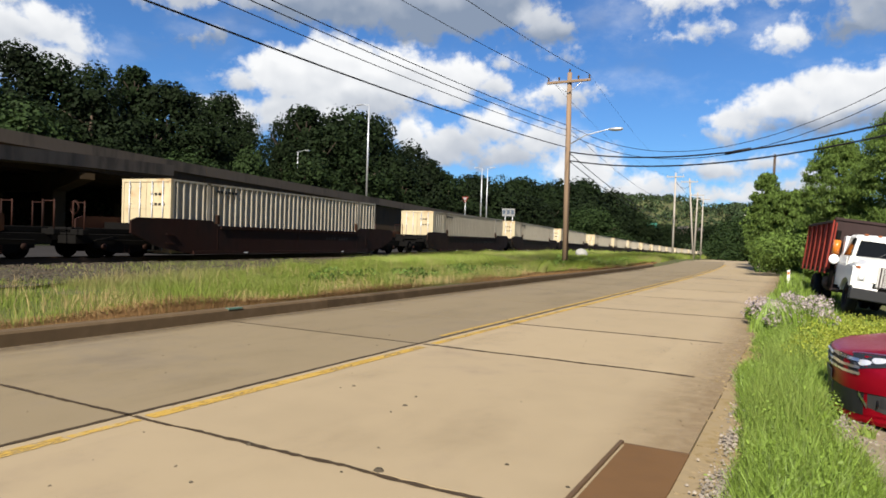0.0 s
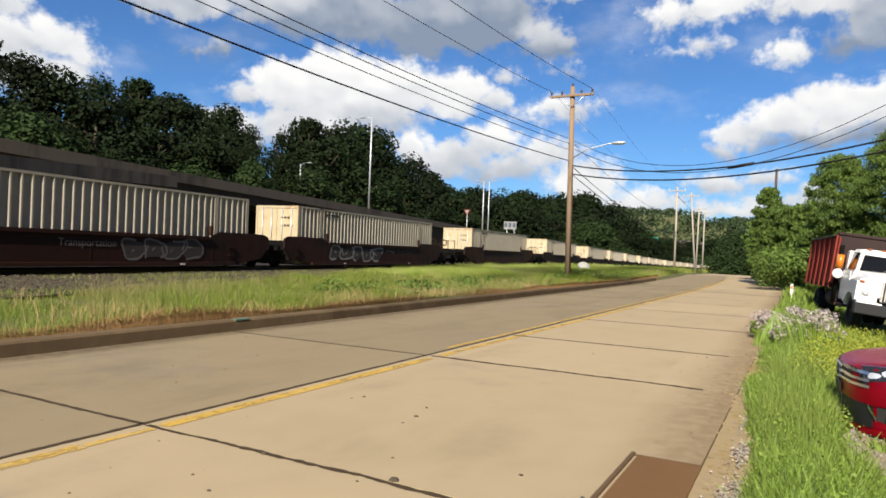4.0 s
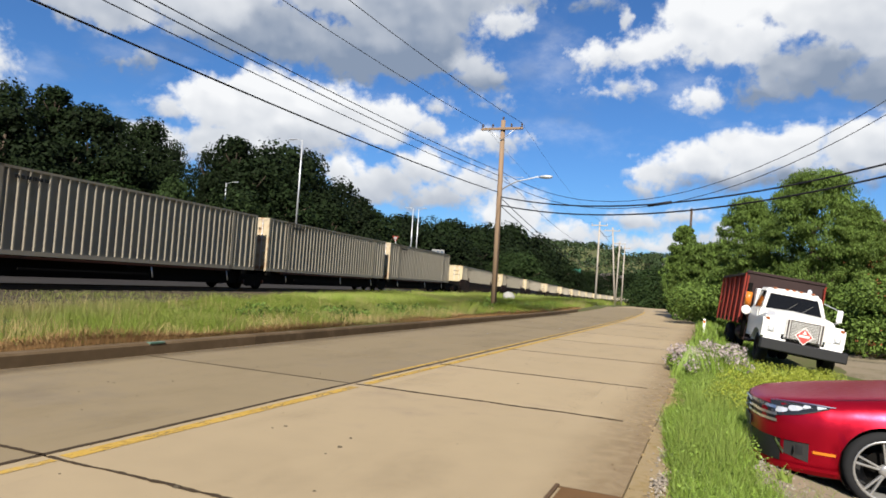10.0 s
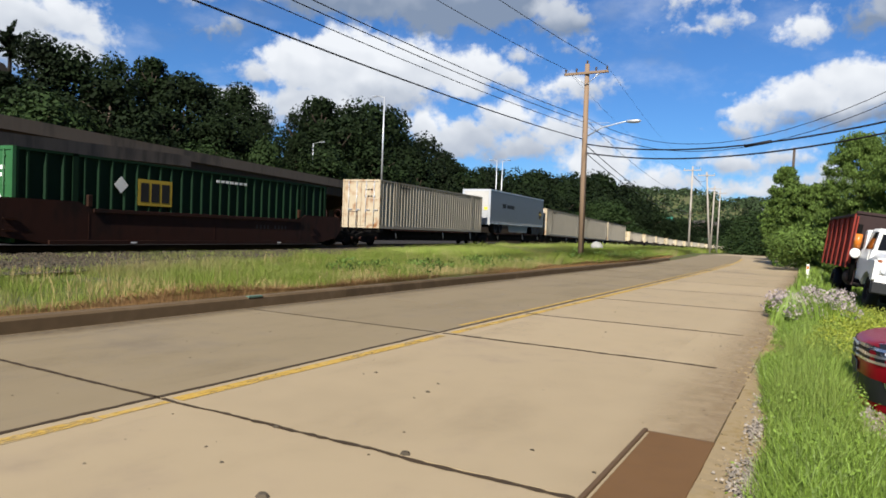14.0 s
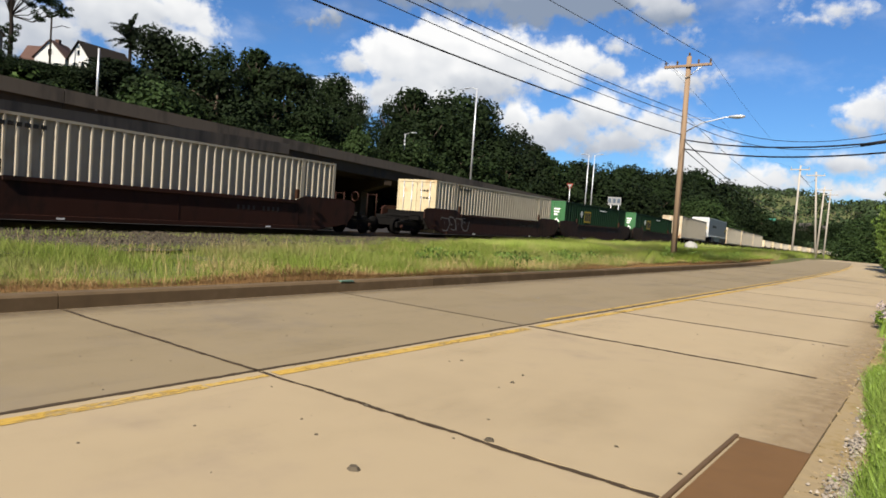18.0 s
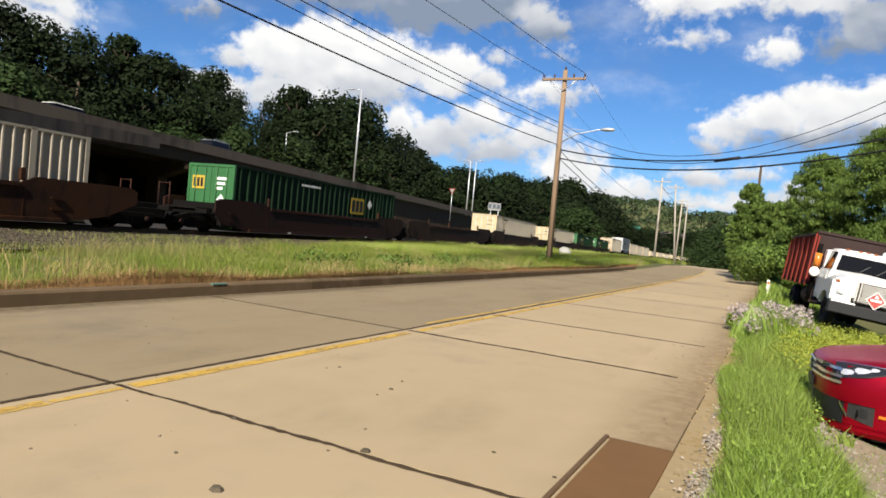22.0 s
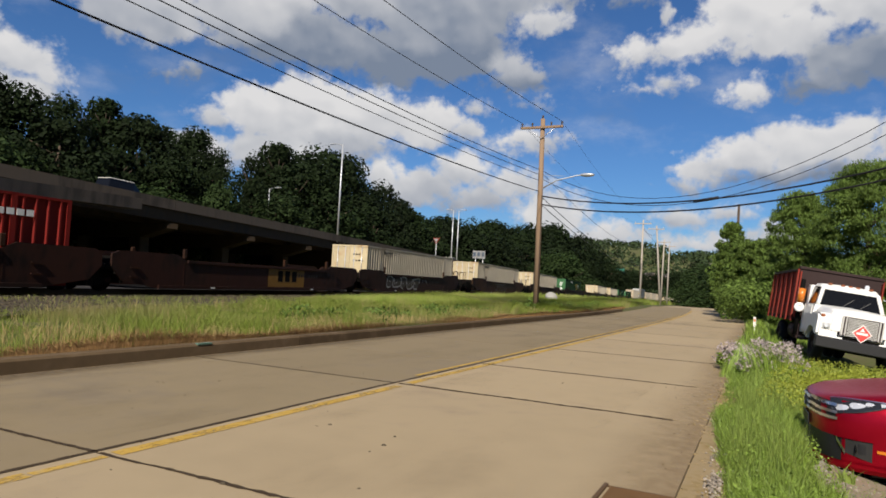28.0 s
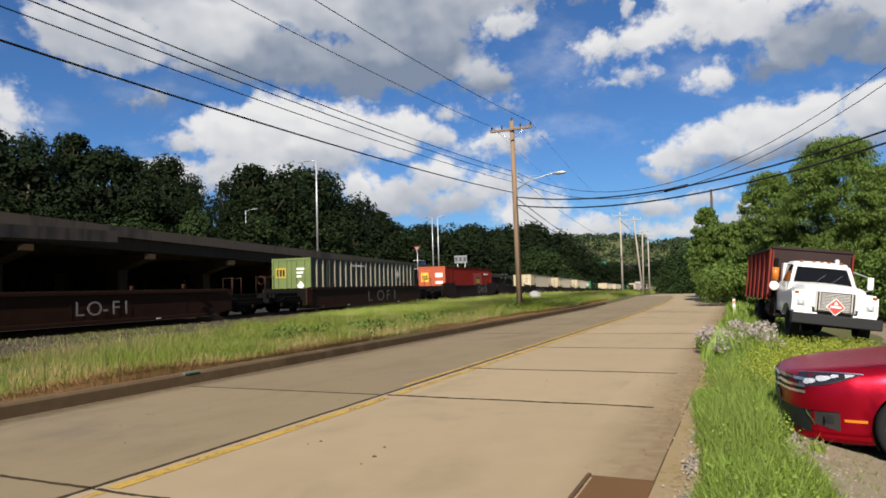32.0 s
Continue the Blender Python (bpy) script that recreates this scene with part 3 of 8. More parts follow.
gv = [(x, y, ground_z(x, y) - (0.05 if 0.7 < x < 6.5 and -6 < y < 9 else 0)) for x, y, _ in gv]
nx = len(gx)
gf = [(j * nx + i, j * nx + i + 1, (j + 1) * nx + i + 1, (j + 1) * nx + i) for j in range(len(gy) - 1) for i in range(nx - 1)]
tagged(new("ground", raw("ground", gv, gf, SOIL, True)), "uneven earth with dry and grassy patches up to a wooded hill", "ground", kind="structure")


def ribbon(name, left, right, y0, y1, step, z, mat, label, category, thick=0.0):
    """A strip along the valley between two lines x(y)."""
    bm = B()
    n = max(1, int((y1 - y0) / step))
    rows = []
    for k in range(n + 1):
        y = y0 + (y1 - y0) * k / n
        zz = z(y) if callable(z) else z
        rows.append([bm.verts.new((left(y), y, zz)), bm.verts.new((right(y), y, zz))])
    for a, b in zip(rows, rows[1:]):
        bm.faces.new((a[0], a[1], b[1], b[0]))
    if thick:
        ext = bmesh.ops.extrude_face_region(bm, geom=list(bm.faces))
        for g in ext["geom"]:
            if isinstance(g, bmesh.types.BMVert):
                g.co.z -= thick
    return thing(name, label, category, kind="structure", bm=bm, mat=mat)


# road: slabs of two lanes, tarred joints, paint
road = thing("road", "two-lane road of pale concrete slabs with tarred joints", "road", kind="structure")
JOINTS = [-13.8, -9.6, -5.3, -1.0, 3.40, 7.80, 10.74, 14.70, 18.9, 23.2, 27.5, 31.8, 36.1, 40.4, 44.7, 49.0, 53.3, 57.6, 62.0, 66.4, 70.8]


def slab(x0, x1, y0, y1):
    bm = B()
    g = 0.012
    n = 4
    top = []
    for k in range(n + 1):
        y = y0 + g + (y1 - y0 - 2 * g) * k / n
        top.append([bm.verts.new((x0 + g + bend(y), y, 0)), bm.verts.new((x1 - g + bend(y), y, 0))])
    for a, b in zip(top, top[1:]):
        bm.faces.new((a[0], a[1], b[1], b[0]))
    ext = bmesh.ops.extrude_face_region(bm, geom=list(bm.faces))
    for e in ext["geom"]:
        if isinstance(e, bmesh.types.BMVert):
            e.co.z -= 0.1
    return bm


for y0, y1 in zip(JOINTS, JOINTS[1:]):
    part("slab", slab(KERB_X - 0.02, CENTRE, y0, y1), FARLANE, road)
    part("slab", slab(CENTRE, RIGHT_X, y0, y1), CONCRETE, road)
ribbon("road_far", lambda y: KERB_X + bend(y), lambda y: RIGHT_X - 0.3 + bend(y), 70.82, 420, 8, lambda y: -0.002 - drop(y), CONCRETE, "pale concrete road running on up the valley", "road", 0.1)
ribbon("road_behind", lambda y: KERB_X, lambda y: RIGHT_X, -160, -13.82, 8, -0.002, CONCRETE, "pale concrete road running on down the valley", "road", 0.1)

rng = random.Random(4)


def seal(points, width, name="joint_seal", mat=TAR, z=0.004, wild=0.5):
    """A hand-poured bead of tar along a joint."""
    bm = B()
    prev, lean = None, 0.0
    for (xa, ya), (xb, yb) in zip(points, points[1:]):
        d = Vector((xb - xa, yb - ya, 0))
        n = max(1, int(d.length / 0.05))
        side = Vector((-d.y, d.x, 0)).normalized()
        for k in range(n + (points[-1] == (xb, yb))):
            p = Vector((xa, ya, z)) + d * k / n
            lean = lean * 0.9 + rng.uniform(-0.008, 0.008) * wild
            w = width * (1 + wild * rng.uniform(-0.45, 0.6))
            row = [bm.verts.new(p + side * (lean + w / 2)), bm.verts.new(p + side * (lean - w / 2))]
            if prev:
                bm.faces.new((prev[0], prev[1], row[1], row[0]))
            prev = row
    return part(name, bm, mat, road, "dark poured joint tar" if mat is TAR else "")


for k, y in enumerate(JOINTS[1:-1]):
    w = {3.40: 0.038, 7.80: 0.056, 10.74: 0.052, 14.70: 0.05}.get(y, 0.05 if y < 3 else 0.035)
    if y not in (10.74, 14.70):
        seal([(KERB_X + 0.05 + bend(y), y + rng.uniform(-0.02, 0.02)), (CENTRE + bend(y), y)], w if y < 4 else 0.022, wild=0.6 if y < 4 else 0.4)
    seal([(CENTRE + 0.06 + bend(y), y), (RIGHT_X - (0.35 if y > 5 else 0.5) + bend(y), y + rng.uniform(-0.03, 0.03))], w, wild=0.9)
seal([(CENTRE + bend(y), y) for y in (-13.5, -5, 0, 3.4, 7.8, 12, 16, 20, 24, 28)], 0.05, wild=0.35)
seal([(CENTRE + bend(y), y) for y in range(28, 62, 4)], 0.03, wild=0.2)


def stripe(x, w, y0, y1):
    bm = B()
    n = max(1, int((y1 - y0) / 1.0))
    rows = [[bm.verts.new((x - w / 2 + bend(y), y, 0.004)), bm.verts.new((x + w / 2 + bend(y), y, 0.004))] for y in (y0 + (y1 - y0) * k / n for k in range(n + 1))]
    for a, b in zip(rows, rows[1:]):
        bm.faces.new((a[0], a[1], b[1], b[0]))
    return part("yellow_line", bm, YELLOW, road, "worn yellow centre line")


for y0, y1, w in ((-12, 2.80, 0.12), (2.82, 3.36, 0.08), (3.45, 7.6, 0.13), (7.9, 60, 0.12)):
    stripe(CENTRE + 0.17, w, y0, y1)
stripe(CENTRE - 0.10, 0.07, 8.6, 46)

# kerb stones along the far lane
kerb = thing("kerb", "long dirty concrete kerb stained brown", "kerb", kind="structure")
MARK_Y = 7.87
KJ = [-26, -19, -12, -5, 3.37, 10.44, 17.5, 24.6, 31.6, 38.6, 45.0]
for y0, y1 in zip(KJ, KJ[1:]):
    bm = B()
    n = 7
    rows = []
    for k in range(n + 1):
        y = y0 + 0.006 + (y1 - y0 - 0.012) * k / n
        x = KERB_X + bend(y)
        h = 0.18 + 0.008 * noise.noise((0, y * 1.7, 0))
        rows.append([bm.verts.new(p) for p in ((x + 0.02, y, -0.1), (x + 0.005, y, h - 0.03), (x - 0.02, y, h), (x - 0.22, y, h), (x - 0.24, y, -0.1))])
    for a, b in zip(rows, rows[1:]):
        for i in range(4):
            bm.faces.new((a[i], b[i], b[i + 1], a[i + 1]))
    bm.faces.new(rows[0])
    bm.faces.new(rows[-1][::-1])
    part("kerb_stone", bm, KERB, kerb)

part("paint_mark", box(B(), KERB_X - 0.06, KERB_X + 0.013, MARK_Y, MARK_Y + 0.30, 0.165, 0.190), material("faded_teal_paint", (0.10, 0.17, 0.13), 0.8, vary=0.5, grain=20), kerb, "faded teal survey mark")

# fine chips, stains and one dark patch on the slabs
rng = random.Random(31)
chips = []
for x, y, r in ((-2.39, 2.48, 0.034), (-3.21, 2.83, 0.014), (-3.66, 1.63, 0.010), (-3.52, 2.25, 0.010), (-3.62, 5.21, 0.020), (-1.53, 3.98, 0.013), (-2.92, 5.19, 0.014), (-2.84, 4.87, 0.02), (-2.93, 2.70, 0.013), (-3.15, 3.38, 0.026), (-2.15, 3.44, 0.032), (-1.08, 3.82, 0.012)):
    chips.append((x, y, r))
for k in range(90):
    chips.append((rng.uniform(KERB_X + 0.2, RIGHT_X - 0.1), 1.5 + 14 * rng.random() ** 1.5, rng.uniform(0.003, 0.011)))
for k in range(120):
    chips.append((RIGHT_X - abs(rng.gauss(0, 0.22)), rng.uniform(1.5, 18), rng.uniform(0.003, 0.010)))
vv, ff = [], []
for x, y, r in chips:
    k, n = len(vv), 6
    a0, long = rng.uniform(0, 6), rng.uniform(0.6, 1.6)
    ring = [(r * long * rng.uniform(0.7, 1.2) * math.cos(a0 + q), r * rng.uniform(0.7, 1.2) * math.sin(a0 + q)) for q in [i * math.pi / 3 for i in range(n)]]
    vv += [(x + p, y + q, 0.0) for p, q in ring] + [(x + 0.6 * p, y + 0.6 * q, r * 0.55) for p, q in ring]
    ff += [tuple(range(k + n, k + 2 * n))] + [(k + q, k + (q + 1) % n, k + n + (q + 1) % n, k + n + q) for q in range(n)]
tagged(new("road_grit", raw("road_grit", vv, ff, material("road_chips", (0.072, 0.058, 0.04), 0.9, vary=0.5, grain=30, isle=1.2))), "scattered dark chips and grit on the concrete road", "grit", kind="stuff")


def dirt(name, label, color, x0, x1, y0, y1, thin):
    """A film of dirt with ragged, see-through edges."""
    m = bpy.data.materials.new(name)
    m.use_nodes = True
    g = Tree(m.node_tree)
    out, b, clear, mixer = g.n("ShaderNodeOutputMaterial"), g.n("ShaderNodeBsdfPrincipled"), g.n("ShaderNodeBsdfTransparent"), g.n("ShaderNodeMixShader")
    at = g.n("ShaderNodeTexCoord").outputs["Object"]
    part_xyz = g.n("ShaderNodeSeparateXYZ")
    g.link(at, part_xyz.inputs[0])
    grain, blot = g.noise(at, 7.0, 6, 0.65), g.noise(g.vec("MULTIPLY", at, (1, 0.35, 1)), 1.1, 5, 0.6)
    mask = thin(g, part_xyz.outputs, blot)
    g.link(g.math("MULTIPLY", mask, g.ramp(grain, 0.25, 0.75, 0.45, 1.0), clamp=True), mixer.inputs[0])
    b.inputs["Base Color"].default_value = (*color, 1)
    b.inputs["Roughness"].default_value = 0.9
    for a, c in ((clear.outputs[0], mixer.inputs[1]), (b.outputs[0], mixer.inputs[2]), (mixer.outputs[0], out.inputs[0])):
        g.link(a, c)
    return ribbon(name, lambda y: x0 + bend(y), lambda y: x1 + bend(y), y0, y1, 2.0, 0.0035, m, label, "dirt")


# tyre-worn dark lane middles and brown dust washed to the near edge
dirt("edge_dust", "brown dust washed along the edge of the road", (0.21, 0.138, 0.066), RIGHT_X - 1.1, RIGHT_X - 0.005, -10, 40,
     lambda g, o, blot: g.math("MULTIPLY", g.ramp(g.math("MULTIPLY_ADD", blot, 0.55, o[0]), RIGHT_X - 0.50, RIGHT_X + 0.45), 0.65))
dirt("kerb_dust", "dark dust and grit in the gutter along the kerb", (0.11, 0.076, 0.043), KERB_X + 0.03, KERB_X + 0.8, -10, 40,
     lambda g, o, blot: g.math("MULTIPLY", g.ramp(g.math("MULTIPLY_ADD", blot, -0.5, o[0]), KERB_X + 0.25, KERB_X - 0.25), 0.8))
dirt("far_lane_stain", "faint dark streaks worn along the far lane", (0.13, 0.098, 0.055), KERB_X + 0.5, CENTRE - 0.25, -10, 40,
     lambda g, o, blot: g.math("MULTIPLY", g.ramp(blot, 0.44, 0.70), 0.16))
dirt("lane_stain", "faint dark oil staining along the lane", (0.16, 0.12, 0.072), CENTRE + 0.4, RIGHT_X - 0.9, -10, 40,
     lambda g, o, blot: g.math("MULTIPLY", g.ramp(blot, 0.50, 0.75), 0.14))

# drain plate by the near edge
drain = thing("storm_drain", "rusty brown steel plate of a storm drain beside the road edge", "drain")
part("slot", box(B(), -1.003, -0.982, 3.3, 4.84, -0.05, -0.012), GRIMESHADE, drain)
part("plate", box(B(), -0.981, -0.549, 3.3, 4.84, -0.02, 0.012, 0.004), DRAIN, drain)
part("rim", box(B(), -1.036, -1.004, 3.25, 4.9, -0.02, 0.016, 0.005), DRAINRIM, drain, "worn brown steel rim")
part("rim", box(B(), -1.002, -0.549, 4.845, 4.866, -0.02, 0.010, 0.004), DRAINRIM, drain, "worn brown steel rim")

# broken concrete edge of the near lane
rng = random.Random(11)
vs, fs = [], []


def chunk(x, y, z, r, flat=0.6, sides=6):
    k = len(vs)
    a0 = rng.uniform(0, 6)
    for q in range(sides):
        a = a0 + q * 2 * math.pi / sides
        rr = r * rng.uniform(0.7, 1.2)
        vs.append((x + rr * math.cos(a), y + rr * math.sin(a), z - r * flat * 0.5))
    for q in range(sides):
        a = a0 + q * 2 * math.pi / sides
        rr = r * rng.uniform(0.4, 0.8)
        vs.append((x + rr * math.cos(a), y + rr * math.sin(a), z + r * flat * rng.uniform(0.3, 0.7)))
    fs.append(tuple(range(k + sides, k + 2 * sides)))
    for q in range(sides):
        p = (q + 1) % sides
        fs.append((k + q, k + p, k + sides + p, k + sides + q))


for k in range(1500):
    y = rng.uniform(1.0, 24)
    x = RIGHT_X + 0.12 + rng.gauss(0, 0.10) + (0.08 if y < 7 else -0.05)
    chunk(x + bend(y), y, 0.0, rng.uniform(0.008, 0.035))
tagged(new("crumbled_edge", raw("crumbled_edge", vs, fs, EDGE)), "crumbled concrete and grit along the road edge", "rubble", kind="stuff")
ribbon("gutter_edge", lambda y: RIGHT_X + 0.003 + bend(y), lambda y: RIGHT_X + 0.05 + 0.27 * smooth(8.5, 4.5, y) + 0.08 * noise.noise((0, y * 1.3, 4)) + bend(y), -12, 60, 0.2, lambda y: 0.005 + 0.012 * noise.noise((1, y * 2, 0)), EDGE, "rough worn concrete strip at the road edge", "gutter", 0.12)

vs, fs = [], []
for cx, cy, n, spread in ((-0.29, 4.2, 480, 0.055), (-0.33, 5.35, 300, 0.035), (-0.27, 3.7, 330, 0.055), (-0.38, 6.4, 90, 0.04), (-0.46, 8.0, 70, 0.04), (-0.27, 3.0, 120, 0.06), (-0.50, 11.5, 30, 0.05)):
    for k in range(n):
        x = max(-0.50, cx + rng.gauss(0, spread)) if cy < 6 else cx + rng.gauss(0, spread)
        chunk(x, cy + rng.gauss(0, 0.05 + spread * 4), 0.012 + 0.03 * rng.random() * (n > 100), 0.003 + 0.013 * rng.random() ** 2, 0.7)
tagged(new("pale_rubble", raw("pale_rubble", vs, fs, RUBBLE)), "pale broken bits of concrete heaped on the road edge", "rubble", kind="stuff")

# driveway and gravel lot on the right
def drape(name, label, x_lo, x_hi, y0, y1, step, lift, mat):
    """A surface laid over the lie of the land."""
    verts, faces = [], []
    ny, nx = int((y1 - y0) / step), 14
    for j in range(ny + 1):
        y = y0 + (y1 - y0) * j / ny
        a, b = x_lo(y), x_hi(y)
        for i in range(nx + 1):
            x = a + (b - a) * (i / nx) ** 1.6
            verts.append((x, y, ground_z(x, y) + lift * min(1.0, i / 2) - 0.006))
    for j in range(ny):
        for i in range(nx):
            k = j * (nx + 1) + i
            faces.append((k, k + 1, k + nx + 2, k + nx + 1))
    return tagged(new(name, raw(name, verts, faces, mat, True)), label, "driveway", kind="structure")


lot_edge = lambda y: 0.42 + 0.16 * noise.noise((0, y * 0.9, 8)) + 0.5 * smooth(5.0, 2.0, y)
drape("gravel_lot", "dusty gravel parking strip beside the grass verge", lot_edge, lambda y: 6.5, -6, 9.0, 0.25, 0.045, DRIVE)
vs, fs = [], []
for k in range(1500):
    y = rng.uniform(4.0, 8.6)
    x = lot_edge(y) + rng.random() ** 1.6 * 2.2
    chunk(x, y, ground_z(x, y) + 0.042, rng.uniform(0.005, 0.018), 0.8, 5)
tagged(new("lot_pebbles", raw("lot_pebbles", vs, fs, material("dusty_pebble", (0.216, 0.191, 0.155), 0.95, vary=0.4, grain=20, isle=0.9))), "small dusty pebbles strewn on the parking strip", "pebbles", kind="stuff")
drape("driveway", "dusty grey gravel driveway past the parked truck", lambda y: 3.75 - 0.25 * noise.noise((0, y * 0.5, 2)), lambda y: 30.0, 15, 36, 0.5, 0.05, DRIVE)

# gravel beside the line
ribbon("gravel_strip", lambda y: track_x(y) + 2.2, lambda y: -12.6 - max(0, y - 4) * 0.27, -60, 48, 1.0, lambda y: 0.215 + 0.02 * noise.noise((y * 0.7, 3, 0)), GRAVEL, "grey gravel strip beside the railway", "gravel")

# A dark strip laid where the ground lies in shade by the viaduct.
ribbon("cinder_strip", lambda y: track_x(y) - 17.5, lambda y: track_x(y) - 3.2, -100, 200, 6.0, lambda y: 0.235 - drop(y), SHADEGROUND, "dark ground strip in place of shade between the railway and the viaduct", "ground")

# ballast bed, sleepers and rails
bm = B()
prof = ((-3.3, 0.10), (-2.2, 0.20), (2.2, 0.20), (3.6, 0.12))
rows = [[bm.verts.new((track_x(y) + dx, y, z - drop(y))) for dx, z in prof] for y in range(-160, 641, 20)]
for a, b in zip(rows, rows[1:]):
    for i in range(3):
        bm.faces.new((a[i], a[i + 1], b[i + 1], b[i]))
thing("ballast_bed", "grey crushed-stone railway ballast bed", "ballast", kind="structure", bm=bm, mat=GRAVEL)
railway = thing("railway_track", "single railway track of rusty rails on wooden sleepers", "railway", kind="structure")
for off in (-0.75, 0.75):
    bm = B()
    for x0, x1, z0, z1 in ((-0.036, 0.036, RAIL_Z - 0.045, RAIL_Z), (-0.010, 0.010, RAIL_Z - 0.13, RAIL_Z - 0.045), (-0.07, 0.07, RAIL_Z - 0.155, RAIL_Z - 0.13)):
        rows = [[bm.verts.new((track_x(y) + off + x, y, z - drop(y))) for x, z in ((x0, z0), (x1, z0), (x1, z1), (x0, z1))] for y in range(-160, 641, 10)]
        for a, b in zip(rows, rows[1:]):
            for i in range(4):
                bm.faces.new((a[i], b[i], b[(i + 1) % 4], a[(i + 1) % 4]))
    part("rail", bm, RAIL, railway)
sleeper = mesh_of("sleeper", box(B(), -1.28, 1.28, -0.11, 0.11, -0.15, 0.02, 0.01), BARK)
for k in range(180):
    y = -14 + k * 0.6
    piece("sleeper", sleeper, railway, track_x(y), y, RAIL_Z - 0.16, radians(TRACK_TURN))

rng = random.Random(5)
vs, fs = [], []
for k in range(6500):
    y = 2 + 46 * rng.random() ** 1.4
    x = rng.uniform(track_x(y) + 1.0, -12.9 - max(0, y - 4) * 0.27)
    if x < track_x(y) + 0.9:
        continue
    chunk(x, y, 0.225, rng.uniform(0.018, 0.06), 0.8, 5)
tagged(new("ballast_stones", raw("ballast_stones", vs, fs, STONE)), "loose grey ballast stones beside the track", "stones", kind="stuff")

# ---- the viaduct behind the line ----
VIA = 42.0


def via_x(y, off=0.0):
    return -(VIA + off + TRACK_B * y)


def via_top(y):
    return 7.95 - 0.0215 * y


def beam(bm, off0, off1, z0, z1, y0, y1, step=12.0):
    """A long bar beside the line; z0 and z1 lie under the top of the parapet."""
    n = max(1, int(abs(y1 - y0) / step))
    rows = []
    for k in range(n + 1):
        y = y0 + (y1 - y0) * k / n
        t = via_top(y)
        rows.append([bm.verts.new((via_x(y, o), y, t + z)) for o, z in ((off0, z0), (off0, z1), (off1, z1), (off1, z0))])
    for a, b in zip(rows, rows[1:]):
        for i in range(4):
            bm.faces.new((a[i], b[i], b[(i + 1) % 4], a[(i + 1) % 4]))
    bm.faces.new(rows[0])
    bm.faces.new(rows[-1][::-1])
    return bm


viaduct = thing("viaduct", "long stained concrete highway viaduct with a plain parapet", "viaduct", kind="structure")
VY = [-120, -84, -48, -26, -4, 18.4, 41, 63, 71]
for y0, y1 in zip(VY, VY[1:]):
    part("parapet", beam(B(), 0.0, 0.3, 0.0, -0.85, y0 + 0.02, y1 - 0.02), PARAPET, viaduct)
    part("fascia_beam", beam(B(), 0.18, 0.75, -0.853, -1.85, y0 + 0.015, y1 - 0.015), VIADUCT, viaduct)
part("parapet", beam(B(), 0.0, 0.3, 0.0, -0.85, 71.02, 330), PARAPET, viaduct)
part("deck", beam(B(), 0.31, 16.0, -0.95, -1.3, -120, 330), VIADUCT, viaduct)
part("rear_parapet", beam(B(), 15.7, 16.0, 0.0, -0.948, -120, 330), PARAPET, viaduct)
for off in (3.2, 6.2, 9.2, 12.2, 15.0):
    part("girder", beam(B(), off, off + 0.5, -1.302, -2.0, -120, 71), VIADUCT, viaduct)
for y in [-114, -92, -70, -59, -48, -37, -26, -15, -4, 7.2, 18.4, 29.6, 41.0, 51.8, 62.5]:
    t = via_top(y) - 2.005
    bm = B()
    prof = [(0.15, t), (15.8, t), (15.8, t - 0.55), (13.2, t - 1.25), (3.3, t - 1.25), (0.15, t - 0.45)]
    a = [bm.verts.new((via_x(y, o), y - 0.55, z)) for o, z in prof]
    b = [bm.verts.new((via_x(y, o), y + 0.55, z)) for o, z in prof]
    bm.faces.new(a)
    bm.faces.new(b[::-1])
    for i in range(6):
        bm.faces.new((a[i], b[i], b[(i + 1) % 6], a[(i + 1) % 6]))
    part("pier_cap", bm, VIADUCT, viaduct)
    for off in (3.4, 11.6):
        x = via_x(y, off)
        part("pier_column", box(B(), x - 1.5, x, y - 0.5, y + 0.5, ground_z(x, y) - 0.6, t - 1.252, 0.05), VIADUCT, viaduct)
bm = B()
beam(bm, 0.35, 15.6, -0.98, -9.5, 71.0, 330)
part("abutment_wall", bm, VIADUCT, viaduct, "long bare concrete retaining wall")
# an added wall behind the piers closes the view under the deck
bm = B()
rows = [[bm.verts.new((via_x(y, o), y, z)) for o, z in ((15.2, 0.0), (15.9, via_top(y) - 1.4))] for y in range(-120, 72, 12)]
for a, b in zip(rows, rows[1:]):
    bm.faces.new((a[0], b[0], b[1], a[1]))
thing("viaduct_back_wall", "plain added wall that closes the view behind the piers", "wall", kind="structure", bm=bm, mat=VIADUCT)

# lower slip road in front, which joins the main deck
ramp = thing("slip_road", "lower concrete slip road that merges with the viaduct", "ramp", kind="structure")
bm = B()
rows = []
for y in range(-100, 37, 8):
    t = 5.75 + 0.012 * max(0, y) + (0.35 * smooth(10, 36, y))
    w = 3.2 - 2.0 * smooth(0, 36, y)
    rows.append([bm.verts.new((-(VIA - 3.4 + TRACK_B * y) - o + (3.15 - w) * -0.95, y, z)) for o, z in ((0, t), (0.28, t), (0.28, t - 0.5), (w, t - 0.5), (w, t - 0.85), (0, t - 0.85))])
for a, b in zip(rows, rows[1:]):
    for i in range(6):
        bm.faces.new((a[i], b[i], b[(i + 1) % 6], a[(i + 1) % 6]))
bm.faces.new(rows[0])
bm.faces.new(rows[-1][::-1])
part("ramp_deck", bm, PARAPET, ramp)
